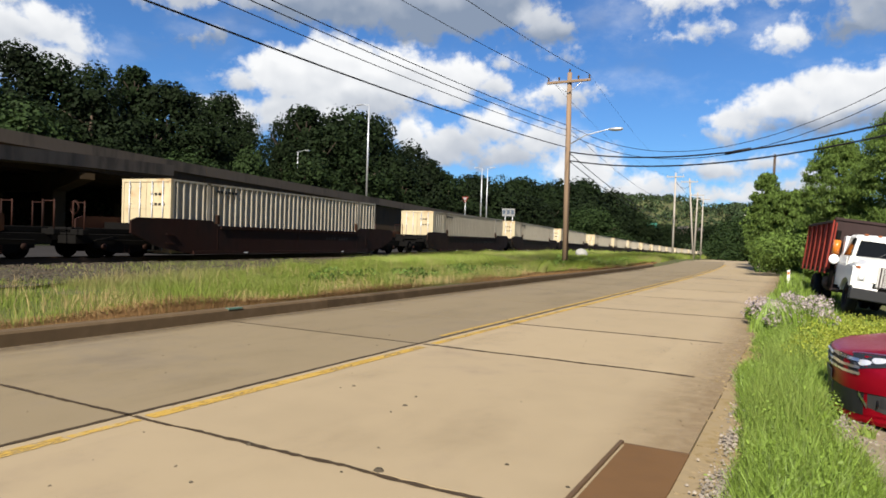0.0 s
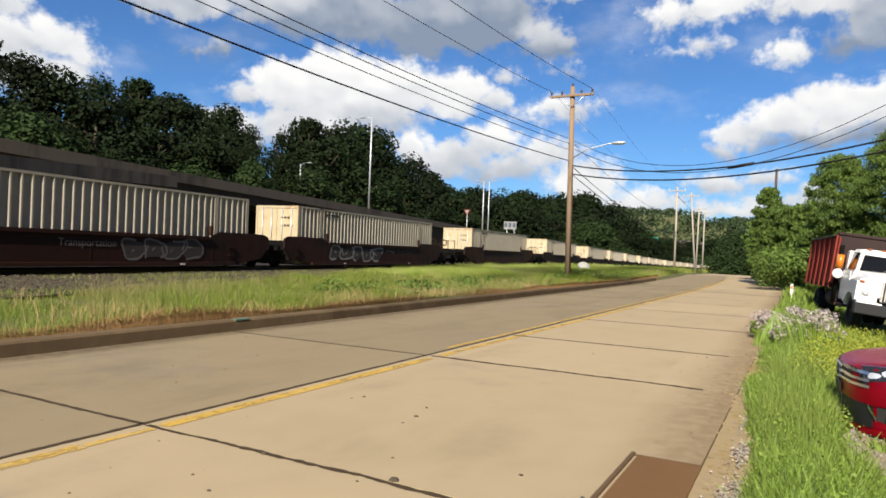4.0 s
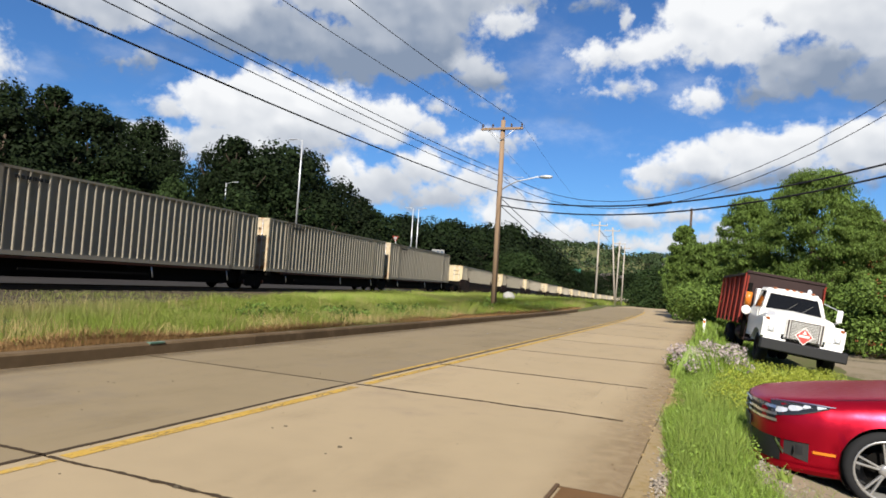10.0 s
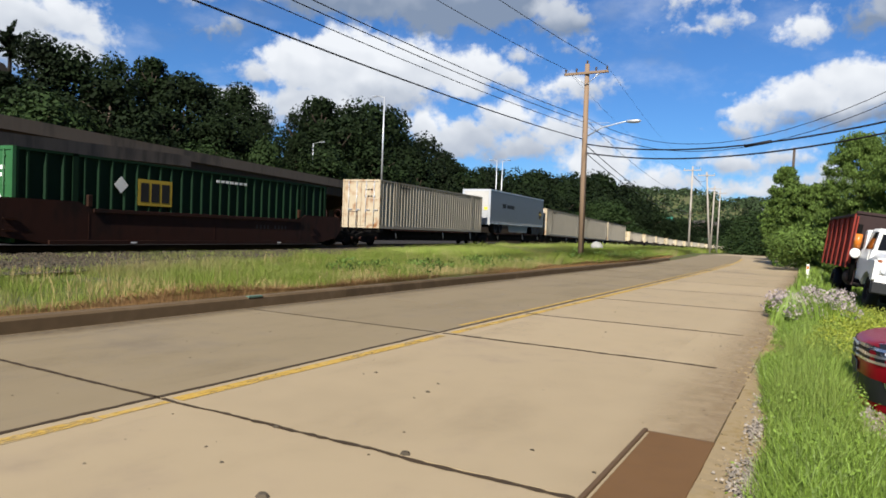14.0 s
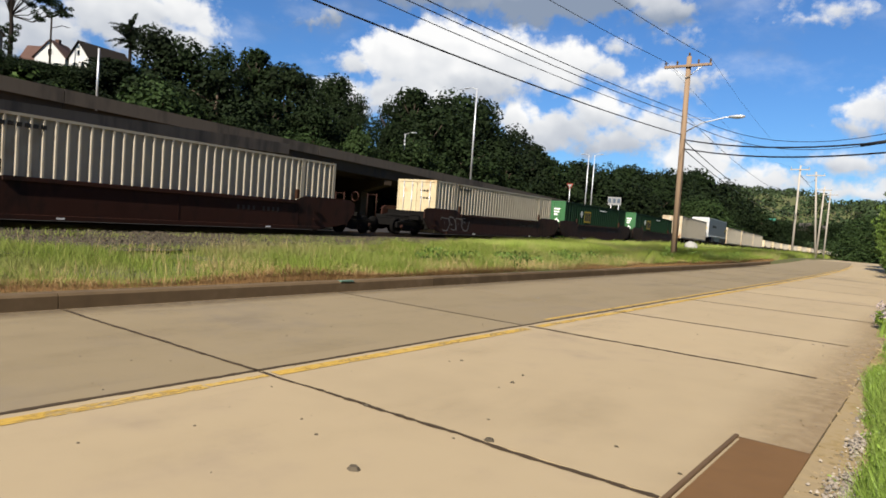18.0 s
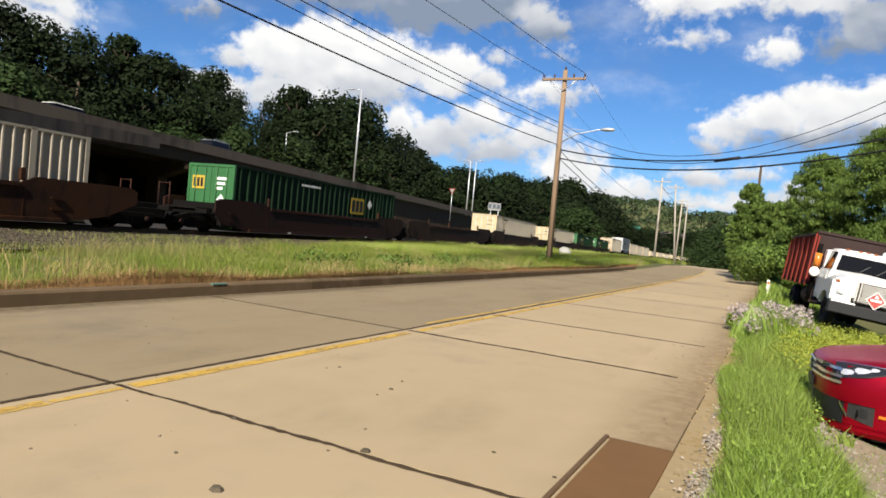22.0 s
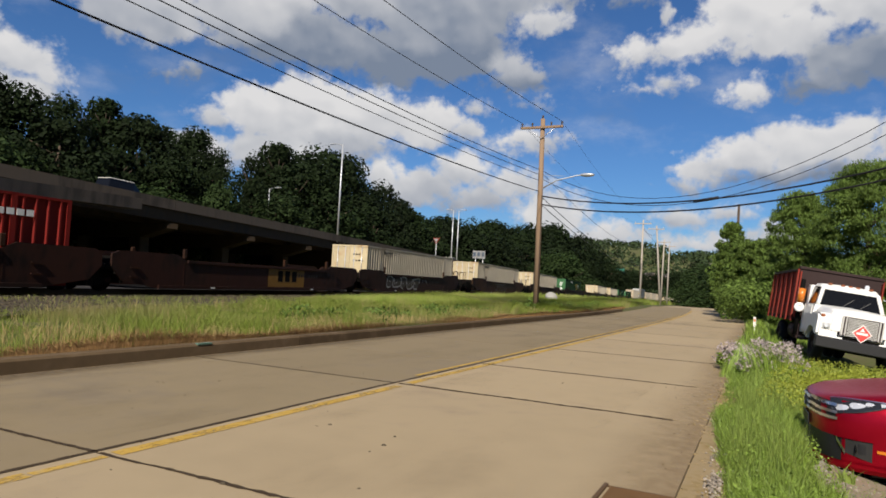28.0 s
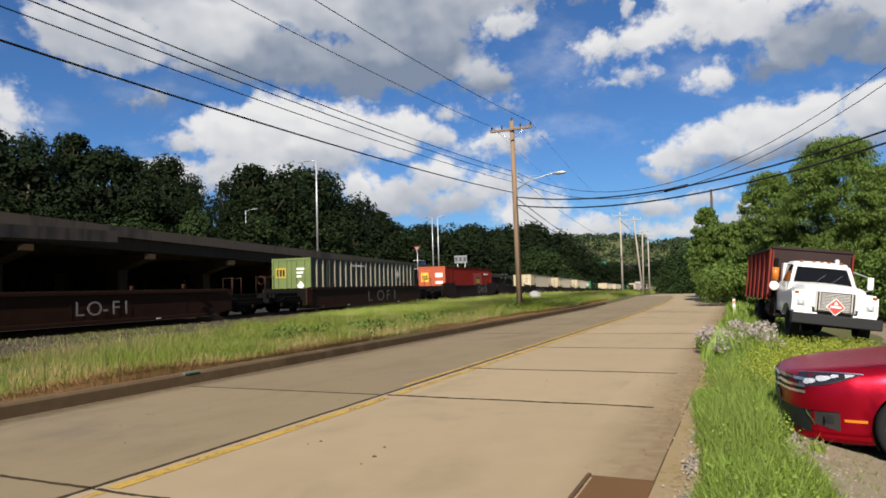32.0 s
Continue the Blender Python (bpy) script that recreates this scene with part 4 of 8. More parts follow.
for y in (-92, -70, -48, -26, -4, 15.3):
    x = -(VIA - 2.0 + TRACK_B * y)
    part("ramp_column", box(B(), x - 1.1, x - 0.1, y - 0.45, y + 0.45, ground_z(x, y) - 0.5, 4.88, 0.05), VIADUCT, ramp)
    part("cap_end", box(B(), x - 0.095, x + 0.75, y - 0.42, y + 0.42, 3.80, 4.50, 0.03), SUNCAP, ramp, "squared end of a pier cap, lightened as if sunlit")


# ---- poles, lamps and cables ----
def polar(yaw, far, z=0.0):
    """A place by its yaw to the left of the valley's axis and its distance from the verge."""
    return Vector((-far * math.sin(radians(yaw)), far * math.cos(radians(yaw)), z))


POLE = polar(17.83, 34.0)
POLE_TOP = 9.95
pole = thing("utility_pole", "weathered brown wooden utility pole with a crossarm and street lamp", "utility pole")
base = Vector((POLE.x + 0.08, POLE.y, 0.1))
part("shaft", tube(B(), [base, base.lerp(Vector((POLE.x, POLE.y, POLE_TOP)), 0.5), (POLE.x, POLE.y, POLE_TOP)], [0.155, 0.14, 0.115], 12), POLEWOOD, pole)
part("crossarm", box(B(), POLE.x - 1.12, POLE.x + 1.12, POLE.y - 0.2, POLE.y - 0.09, 9.42, 9.54, 0.01), POLEWOOD, pole)
for s in (-1, 1):
    part("brace", tube(B(), [(POLE.x + s * 0.7, POLE.y - 0.15, 9.43), (POLE.x, POLE.y - 0.15, 8.9)], 0.02, 6), GALV, pole)
INSUL = [(POLE.x + d, POLE.y - 0.145, 9.55) for d in (-1.05, -0.5, 0.5, 1.05)]
for p in INSUL + [(POLE.x, POLE.y, POLE_TOP)]:
    part("insulator", lathe(B(), [(0, 0.02), (0.05, 0.05), (0.08, 0.035), (0.12, 0.06), (0.16, 0.05), (0.2, 0.01)], p, "z", 8), BARK, pole, "dark porcelain insulator")
LAMP = polar(13.9, 33.4, 7.03)
part("lamp_arm", tube(B(), [(POLE.x + 0.1, POLE.y, 6.35), (POLE.x + 0.9, POLE.y - 0.1, 6.75), (LAMP.x - 0.5, LAMP.y, 7.0), (LAMP.x - 0.2, LAMP.y, 7.02)], [0.035, 0.032, 0.03, 0.03], 8), GALV, pole)
part("lamp_stay", tube(B(), [(POLE.x + 0.1, POLE.y, 7.05), (POLE.x + 1.3, POLE.y - 0.1, 6.95)], 0.012, 5), GALV, pole)
head = B()
prof = [(-0.35, 0.05), (-0.25, 0.10), (0.0, 0.14), (0.25, 0.12), (0.36, 0.03)]
lathe(head, prof, (LAMP.x, LAMP.y, LAMP.z), "x", 12)
for v in head.verts:
    v.co.z = LAMP.z + (v.co.z - LAMP.z) * (0.55 if v.co.z > LAMP.z else 0.8)
part("lamp_head", head, GALV, pole, "pale cobra-head street lamp")
part("riser_conduit", tube(B(), [(POLE.x + 0.2, POLE.y - 0.12, 0.2), (POLE.x + 0.17, POLE.y - 0.12, 6.0)], 0.03, 6), BARK, pole)

FARPOLES = [(9.12, 88, 5.94, 2.1, 0.1), (8.05, 97, 5.5, 2.2, -1.4), (6.98, 125, 4.04, 2.2, 0.2), (3.55, 150, 2.74, 2.0, 0.0), (3.07, 158, 2.75, 2.0, 0.0), (1.9, 62, 7.3, 0.0, 0.2), (7.4, 112, 4.4, 2.0, 0.4)]
far_tops = []
for yaw, far, high, arm, lean in FARPOLES:
    p = polar(yaw, far)
    top = 1.4 + far * math.tan(radians(high))
    u = thing("utility_pole", "grey weathered wooden utility pole beside the road", "utility pole", group="distant utility poles")
    z0 = ground_z(p.x, p.y) - 0.3
    part("shaft", tube(B(), [(p.x - lean * 0.6, p.y, z0), (p.x, p.y, top)], [0.135, 0.095], 8), GREYPOLE if arm else BARK, u)
    if arm:
        part("crossarm", box(B(), p.x - arm / 2, p.x + arm / 2, p.y - 0.18, p.y - 0.08, top - 0.55, top - 0.43), GREYPOLE, u)
        for d in (-0.45, 0.45):
            part("insulator", tube(B(), [(p.x + d * arm, p.y - 0.13, top - 0.43), (p.x + d * arm, p.y - 0.13, top - 0.2)], 0.04, 6), GALV, u)
    far_tops.append((p, top))


def cable(a, b, sag, r, label, n=26):
    a, b = Vector(a), Vector(b)
    pts = [a.lerp(b, k / n) - Vector((0, 0, sag * 4 * (k / n) * (1 - k / n))) for k in range(n + 1)]
    thing("overhead_cable", label, "cable", group="overhead cables", bm=tube(B(), pts, r, 5), mat=WIRE)


BACK = Vector((-10.45, -16.5, 0))
for k in (0, 3):
    p = INSUL[k]
    dx = (-1.05, 0, 0, 1.05)[k]
    cable((p[0], p[1], p[2] + 0.2), (BACK.x + dx, BACK.y, 9.75), 0.85 if k == 0 else 1.05, 0.012, "thin black power line strung between poles")
    q, top = far_tops[0]
    cable((p[0], p[1], p[2] + 0.2), (q.x + dx * 0.9, q.y, top - 0.2), 1.0, 0.006, "thin black power line strung between poles")
for z, sag, r in ((6.2, 0.66, 0.022), (6.75, 0.66, 0.012), (7.05, 0.68, 0.014), (7.3, 0.72, 0.014)):
    cable((POLE.x, POLE.y - 0.2, z), (BACK.x, BACK.y, z), sag, r, "black service cable strung along the road")
q, top = far_tops[0]
for z, zb, r in ((7.2, 7.0, 0.012), (6.0, 5.0, 0.022), (5.6, 4.7, 0.022)):
    cable((POLE.x, POLE.y + 0.2, z), (q.x, q.y, zb), 0.9, r, "black service cable strung along the road")
for k in (1, 2):
    q2, top2 = far_tops[k]
    cable((q.x, q.y, top - 1), (q2.x, q2.y, top2 - 1), 0.6, 0.02, "black service cable strung along the road")
RIGHT = Vector((9.6, 19.2, 0))
for z, zb, sag, r in ((7.24, 11.9, 4.0, 0.012), (6.82, 11.19, 3.75, 0.013), (5.97, 7.15, 1.48, 0.032), (5.54, 6.75, 1.42, 0.032)):
    cable((POLE.x + 0.15, POLE.y, z), (RIGHT.x, RIGHT.y, zb), sag, r, "black cable slung across the road")
sp = polar(4.44, 27.0, 1.4 + 27.0 * math.tan(radians(7.6)))
thing("cable_splice", "black splice sleeve on a cable over the road", "cable splice", bm=tube(B(), [sp + Vector((-0.45, 0.25, -0.03)), sp + Vector((0.45, -0.25, 0.05))], 0.06, 8), mat=WIRE)


def street_lamp(yaw, far, z0, z1, arm, side=-1, label="tall galvanised highway lamp on the viaduct"):
    p = polar(yaw, far)
    u = thing("street_lamp", label, "street lamp", group="highway lamps")
    part("mast", tube(B(), [(p.x, p.y, z0), (p.x, p.y, z1)], [0.13, 0.08] if arm or z1 - z0 > 8 else [0.075, 0.06], 8), GALV, u)
    if arm:
        part("arm", tube(B(), [(p.x, p.y, z1 - 0.1), (p.x + side * arm * 0.6, p.y, z1 + 0.12), (p.x + side * arm, p.y, z1 + 0.15)], 0.05, 6), GALV, u)
        part("lamp_head", box(B(), *sorted((p.x + side * arm, p.x + side * (arm + 0.75))), p.y - 0.15, p.y + 0.15, z1 + 0.06, z1 + 0.2, 0.03), GALV, u)
    return u


def up(far, el):
    return 1.4 + far * math.tan(radians(el))


def via_far(yaw, off=0.15):
    return (VIA + off) / (math.tan(radians(yaw)) - TRACK_B) / math.cos(radians(yaw))


for yaw, high, arm, side in ((34.95, 11.1, 1.2, -1), (75.75, 22.0, 0.0, -1)):
    f = via_far(yaw)
    street_lamp(yaw, f, via_top(f * math.cos(radians(yaw))) - 0.9, up(f, high), arm, side)
f = via_far(65.0)
street_lamp(65.0, f, via_top(f * math.cos(radians(65))) - 0.9, up(f, 10.7), 0, 1, "short pale steel mast on the viaduct")
for yaw, high, arm, side, off in ((40.8, 6.9, 1.3, 1, 15.85), (73.9, 14.4, 0.6, 1, 15.85), (19.7, 4.0, 0.8, -1, 15.85)):
    f = via_far(yaw, off)
    street_lamp(yaw, f, via_top(f * math.cos(radians(yaw))) - 0.9, up(f, high), arm, side, "slim street lamp at the far side of the viaduct")
for yaw in (25.1, 24.62):
    street_lamp(yaw, 128, 2.0, up(128, 6.15), 0.9, -1 if yaw > 25 else 1, "tall slim twin highway lamp")
for yaw, el1 in ((68.1, 12.65),):
    p = polar(yaw, 118)
    u = thing("utility_pole", "dark wooden pole with a lamp among the hillside houses", "utility pole")
    part("shaft", tube(B(), [(p.x, p.y, up(118, 7.5)), (p.x, p.y, up(118, el1))], [0.17, 0.13], 8), DARKTONE, u)
    part("crossarm", box(B(), p.x - 1.0, p.x + 1.0, p.y - 0.1, p.y + 0.1, up(118, 12.3), up(118, 12.4)), DARKTONE, u)
    part("lamp_arm", tube(B(), [(p.x, p.y, up(118, 11.55)), (p.x + 0.5, p.y + 1.3, up(118, 11.85)), (p.x + 0.9, p.y + 2.3, up(118, 11.8))], 0.055, 6), DARKTONE, u)

# signs up on the embankment
f = 112.0
sg = thing("highway_sign", "pale highway sign board with dark panels", "sign")
p, q = polar(23.25, f), polar(22.2, f)
for k, (a, b) in enumerate(((0, 0.31), (0.345, 0.655), (0.69, 1.0))):
    u, v = p.lerp(q, a), p.lerp(q, b)
    part("panel", poly(B(), [(u.x, u.y, up(f, 2.12)), (v.x, v.y, up(f, 2.12)), (v.x, v.y, up(f, 2.78)), (u.x, u.y, up(f, 2.78))], (0.03, 0.08, 0)), SIGNGREY, sg)
    part("panel_mark", poly(B(), [(u.x + 0.12, u.y - 0.06, up(f, 2.3)), (v.x - 0.1, v.y - 0.06, up(f, 2.3)), (v.x - 0.1, v.y - 0.06, up(f, 2.66)), (u.x + 0.12, u.y - 0.06, up(f, 2.66))], (0, 0.03, 0)), SIGNBLUE, sg)
part("post", tube(B(), [p.lerp(q, 0.2) + Vector((0.05, 0.15, 2.0)), p.lerp(q, 0.2) + Vector((0.05, 0.15, up(f, 2.7)))], 0.06, 6), GALV, sg)
part("post", tube(B(), [p.lerp(q, 0.8) + Vector((0.05, 0.15, 2.0)), p.lerp(q, 0.8) + Vector((0.05, 0.15, up(f, 2.7)))], 0.06, 6), GALV, sg)
f = 108.0
ys = thing("yield_sign", "small white and red triangular yield sign on a post", "sign")
p = polar(26.45, f)
part("post", tube(B(), [(p.x, p.y, 3.0), (p.x, p.y, up(f, 3.5))], 0.06, 6), GALV, ys)
part("triangle", poly(B(), [(p.x - 0.4, p.y - 0.1, up(f, 3.62)), (p.x + 0.4, p.y - 0.1, up(f, 3.62)), (p.x, p.y - 0.1, up(f, 3.3))], (0, 0.04, 0)), SIGNGREY, ys)
part("triangle_edge", poly(B(), [(p.x - 0.58, p.y - 0.05, up(f, 3.68)), (p.x + 0.58, p.y - 0.05, up(f, 3.68)), (p.x, p.y - 0.05, up(f, 3.15))], (0, 0.04, 0)), TRUCKRED, ys)

# marker post and pale boulder on the verges
mp = thing("marker_post", "short white plastic marker post in the grass", "marker post")
p = polar(0.58, 29.5)
part("shaft", box(B(), p.x - 0.05, p.x + 0.05, p.y - 0.02, p.y + 0.02, ground_z(p.x, p.y) - 0.05, 0.62, 0.008), SIGNWHITE, mp)
part("reflector", box(B(), p.x - 0.035, p.x + 0.035, p.y - 0.027, p.y - 0.021, 0.44, 0.56), AMBER, mp)
bm = B()
bmesh.ops.create_icosphere(bm, subdivisions=3, radius=0.55)
for v in bm.verts:
    v.co *= 1 + 0.18 * noise.noise(v.co * 1.8)
    v.co.z *= 0.85
p = polar(16.4, 58)
thing("pale_boulder", "rounded pale grey boulder beside the railway", "boulder", pose(p.x, p.y, 0.5), bm=bm, mat=material("pale_stone", (0.259, 0.252, 0.23), 0.9, vary=0.3, grain=5, bump=0.01))


# ---- trees and woods ----
def leaves(seed, blobs, count, size, flat=0.55, droop=0.0, fray=0.0):
    """Leaf cards spread through the shells of some ellipsoids: corners and faces."""
    r = np.random.RandomState(seed)
    blobs = np.array(blobs, float)
    weight = (blobs[:, 3] * blobs[:, 4]) ** 1.0
    pick = r.choice(len(blobs), count, p=weight / weight.sum())
    d = r.normal(size=(count, 3))
    d /= np.linalg.norm(d, axis=1)[:, None]
    shell = 0.55 - 0.2 * fray + (0.5 + 0.75 * fray) * r.rand(count) ** 0.6
    c = blobs[pick]
    at = c[:, :3] + d * shell[:, None] * np.stack([c[:, 3], c[:, 3], c[:, 4]], 1)
    n = d * np.array([1, 1, 0.8]) + r.normal(size=(count, 3)) * flat + [0, 0, 0.35]
    n /= np.linalg.norm(n, axis=1)[:, None]
    a = np.cross(n, r.normal(size=(count, 3)))
    a /= np.linalg.norm(a, axis=1)[:, None]
    b = np.cross(n, a)
    a[:, 2] -= droop
    s = size * (0.6 + 0.8 * r.rand(count))[:, None]
    w = s * (0.45 + 0.3 * r.rand(count))[:, None]
    quad = np.stack([at - a * s, at - b * w + n * s * 0.12, at + a * s, at + b * w + n * s * 0.12], 1)
    return quad.reshape(-1, 3), np.arange(count * 4).reshape(-1, 4)


def crown_blobs(seed, high, wide, low=0.18, n=22, small=(0.22, 0.42)):
    r = random.Random(seed)
    out = []
    for k in range(n):
        u = r.uniform(low, 0.93)
        spread = wide * math.sin(math.pi * min(0.93, 0.30 + 0.66 * u) ** 1.1) * r.uniform(0.25, 0.95)
        a = r.uniform(0, 6.28)
        rad = wide * r.uniform(*small)
        out.append((spread * math.cos(a) * 0.75, spread * math.sin(a) * 0.75, high * u, rad, rad * r.uniform(0.6, 0.95)))
    out.append((0, 0, high * 0.92, wide * 0.24, high * 0.08))
    return out


def dome_blobs(seed, high, wide, low, n, small):
    """Sprays of leaves spread through a broad uneven dome."""
    r = random.Random(seed)
    out = []
    for k in range(n):
        u = low + (0.97 - low) * r.random() ** 0.8
        v = (u - 0.42) / (0.58 if u > 0.42 else 0.50)
        a = r.uniform(0, 6.283)
        reach = wide * math.sqrt(max(0.0, 1 - v * v)) * (0.84 + 0.26 * noise.noise((2.2 * math.cos(a), 2.2 * math.sin(a), seed + 3 * u)))
        spread = reach * math.sqrt(r.uniform(0.12, 1.0))
        rad = wide * r.uniform(*small)
        out.append((spread * math.cos(a), spread * math.sin(a), high * u, rad, rad * r.uniform(0.35, 0.75)))
    return out


def limbs(bm, high, wide, seed, trunk=0.03):
    r = random.Random(seed)
    tube(bm, [(0, 0, -1.0), (0.02 * high, 0, high * 0.3), (-0.01 * high, 0.01 * high, high * 0.6), (0, 0, high * 0.88)], [high * trunk, high * trunk * 0.8, high * trunk * 0.5, high * trunk * 0.12], 8)
    for k in range(9):
        z = high * r.uniform(0.2, 0.7)
        a = r.uniform(0, 6.28)
        l = wide * r.uniform(0.3, 0.55)
        tube(bm, [(0, 0, z), (0.5 * l * math.cos(a), 0.5 * l * math.sin(a), z + 0.08 * high), (l * math.cos(a), l * math.sin(a), z + 0.15 * high)], [high * trunk * 0.42, high * trunk * 0.28, high * trunk * 0.08], 6)
    return bm


def tree(seed, high, wide, count, size, mat, label, low=0.18, n=22, group="hillside trees", droop=0.0, small=(0.22, 0.42), domed=False):
    u = thing("tree", label, "tree", group=group)
    part("trunk", limbs(B(), high, wide, seed), BARK, u)
    v, f = leaves(seed, dome_blobs(seed, high, wide, low, n, small) if domed else crown_blobs(seed, high, wide, low, n, small), count, size, droop=droop, fray=1.0 if domed else 0.3)
    c = new("crown", raw("crown", v, f, mat))
    c.parent = u
    return u


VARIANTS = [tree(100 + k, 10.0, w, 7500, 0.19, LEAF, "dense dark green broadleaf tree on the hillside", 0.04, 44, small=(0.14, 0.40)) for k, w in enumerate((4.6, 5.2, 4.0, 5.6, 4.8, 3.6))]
# The same trees with the lighter leaf, for spots that look sunlit.
SUNLIT_TREES = [tree(140 + k, 10.0, w, 6000, 0.20, SUNLEAF, "tree at the foot of the hillside woods, leaves lightened as if sunlit", 0.02, 44, small=(0.14, 0.40)) for k, w in enumerate((5.0, 5.6))]
SKYLINE = [(84, 10.0), (76, 9.4), (70.5, 9.0), (66, 9.0), (64.2, 9.4), (63.5, 10.4), (62.2, 10.9), (61.4, 12.0), (60.4, 12.9), (58, 12.7), (55.4, 12.2), (51, 11.7), (49.4, 10.2), (47.5, 10.9), (45.6, 11.0), (43.6, 8.5), (41.8, 9.9), (40, 10.5), (37.5, 10.3), (35.5, 10.5), (33.7, 7.8), (31.2, 7.5),
           (29, 6.3), (27.5, 5.5), (24, 5.2), (21.4, 5.2), (18.5, 4.7), (16.7, 5.0), (15, 4.4), (13.3, 3.5), (11.8, 2.3), (10.5, 1.8), (9, 1.6)]


def skyline(yaw):
    for (a, ea), (b, eb) in zip(SKYLINE, SKYLINE[1:]):
        if b <= yaw <= a:
            return eb + (ea - eb) * (yaw - b) / (a - b)
    return 2.5


rng = random.Random(21)
placed = 0
planted = []


def plant(yaw, far, el, squat=1.0, in_sun=False):
    """A hillside tree whose top shows at that height."""
    global placed
    p = polar(yaw, far)
    z = ground_z(p.x, p.y)
    if 64.3 < yaw < 70.5:                               # the gap with the hillside houses
        el, squat = min(el, 9.25), squat * 0.8
    if 41.6 < yaw < 45.8:                               # a dip in the skyline
        squat *= 0.62
        el = min(el, 8.0) if 42.9 < yaw < 44.4 else el
    high = max(3.0, up(far, el) - z)
    kinds = SUNLIT_TREES if in_sun else VARIANTS
    src = kinds[placed % len(kinds)]
    s = high / 10.0
    w = 1.28 * s * squat * min(1.35, max(0.8, 8.5 / high))
    m = Matrix.Translation((p.x, p.y, z - 0.3)) @ Matrix.Rotation(rng.uniform(0, 6.28), 4, "Z")
    if src not in planted:
        t = src
        planted.append(src)
        t.matrix_basis = m
    else:
        t = copy_thing(src, m)
    t.scale = (w, w, s)
    placed += 1


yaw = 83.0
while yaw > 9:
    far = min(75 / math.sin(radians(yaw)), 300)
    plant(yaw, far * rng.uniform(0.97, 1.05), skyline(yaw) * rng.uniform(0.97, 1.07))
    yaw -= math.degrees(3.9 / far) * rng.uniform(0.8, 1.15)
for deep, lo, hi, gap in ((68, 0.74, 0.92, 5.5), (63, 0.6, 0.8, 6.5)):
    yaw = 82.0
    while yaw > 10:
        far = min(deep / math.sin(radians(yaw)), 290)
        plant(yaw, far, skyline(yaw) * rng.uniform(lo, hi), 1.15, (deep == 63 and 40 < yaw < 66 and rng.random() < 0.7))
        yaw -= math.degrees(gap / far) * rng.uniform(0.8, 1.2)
for k in range(16):
    yaw = rng.uniform(5.0, 13.0)
    plant(yaw, rng.uniform(320, 370) if yaw > 8.5 else rng.uniform(430, 480), rng.uniform(0.9, 1.9), 1.3)
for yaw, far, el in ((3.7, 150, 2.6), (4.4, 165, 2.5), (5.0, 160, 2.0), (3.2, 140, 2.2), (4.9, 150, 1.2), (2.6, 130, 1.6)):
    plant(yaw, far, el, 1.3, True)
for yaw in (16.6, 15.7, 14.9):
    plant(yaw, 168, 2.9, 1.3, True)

yaw = 74.5
while yaw > 63.4:                                       # bushes before the hillside houses
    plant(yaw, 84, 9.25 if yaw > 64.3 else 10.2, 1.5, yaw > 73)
    yaw -= rng.uniform(0.7, 1.0)

# the lone umbrella-shaped tree by the houses
u = thing("tree", "lone thin tree with a flat ragged crown above the houses", "tree")
p = polar(70.6, 104)
u.matrix_basis = pose(p.x, p.y, up(104, 8.2), 0, 0, 70.6)
tall = up(104, 15.5) - up(104, 8.2)
bm = B()
tube(bm, [(0, 0, -4), (0.15, 0, tall * 0.4), (-0.2, 0.2, tall * 0.72)], [0.35, 0.25, 0.15], 8)
blobs = []
lr = random.Random(8)
for k in range(20):
    dx = -2.8 + 9.0 * k / 19
    dz = 0.95 - 0.010 * max(0, dx) - 0.0055 * max(0, dx) ** 2 - 0.008 * abs(dx + 1) + lr.uniform(-0.05, 0.02)
    dy = lr.uniform(-1.2, 1.2)
    tube(bm, [(0, 0, tall * 0.50), (dx * 0.4, dy * 0.5, tall * (dz - 0.17)), (dx * 0.75, dy, tall * (dz - 0.06)), (dx, dy, tall * dz)], [0.08, 0.06, 0.04, 0.02], 5)
    blobs.append((dx * 0.75, dy, tall * (dz - 0.07), 0.5, 0.3))
    blobs.append((dx * 0.55, dy * 0.7, tall * (dz - 0.13), 0.5, 0.35))
    for q in range(6):
        blobs.append((dx + lr.uniform(-0.6, 0.6), dy + lr.uniform(-0.6, 0.6), tall * dz + lr.uniform(-1.0, 0.35), lr.uniform(0.28, 0.55), lr.uniform(0.16, 0.32)))
for k in range(10):
    blobs.append((lr.uniform(-0.8, 0.9), lr.uniform(-0.8, 0.8), tall * lr.uniform(0.12, 0.42), lr.uniform(0.35, 0.6), lr.uniform(0.3, 0.5)))
part("trunk", bm, DARKTONE, u)
v, f = leaves(77, blobs, 15000, 0.105)
c = new("crown", raw("crown", v, f, LEAF))
c.parent = u

# a spiky, ragged tree at the end of the woods
u = thing("tree", "dark tree with a spiky ragged crown beside the houses", "tree")
p = polar(62.9, 92)
low = up(92, 8.0)
u.matrix_basis = pose(p.x, p.y, low, 0, 0, 62.9)
tall = up(92, 14.0) - low
lr = random.Random(15)
bm = B()
tube(bm, [(0, 0, -5), (0.1, 0, tall * 0.5), (0, 0.1, tall * 0.8)], [0.3, 0.2, 0.1], 8)
blobs = []
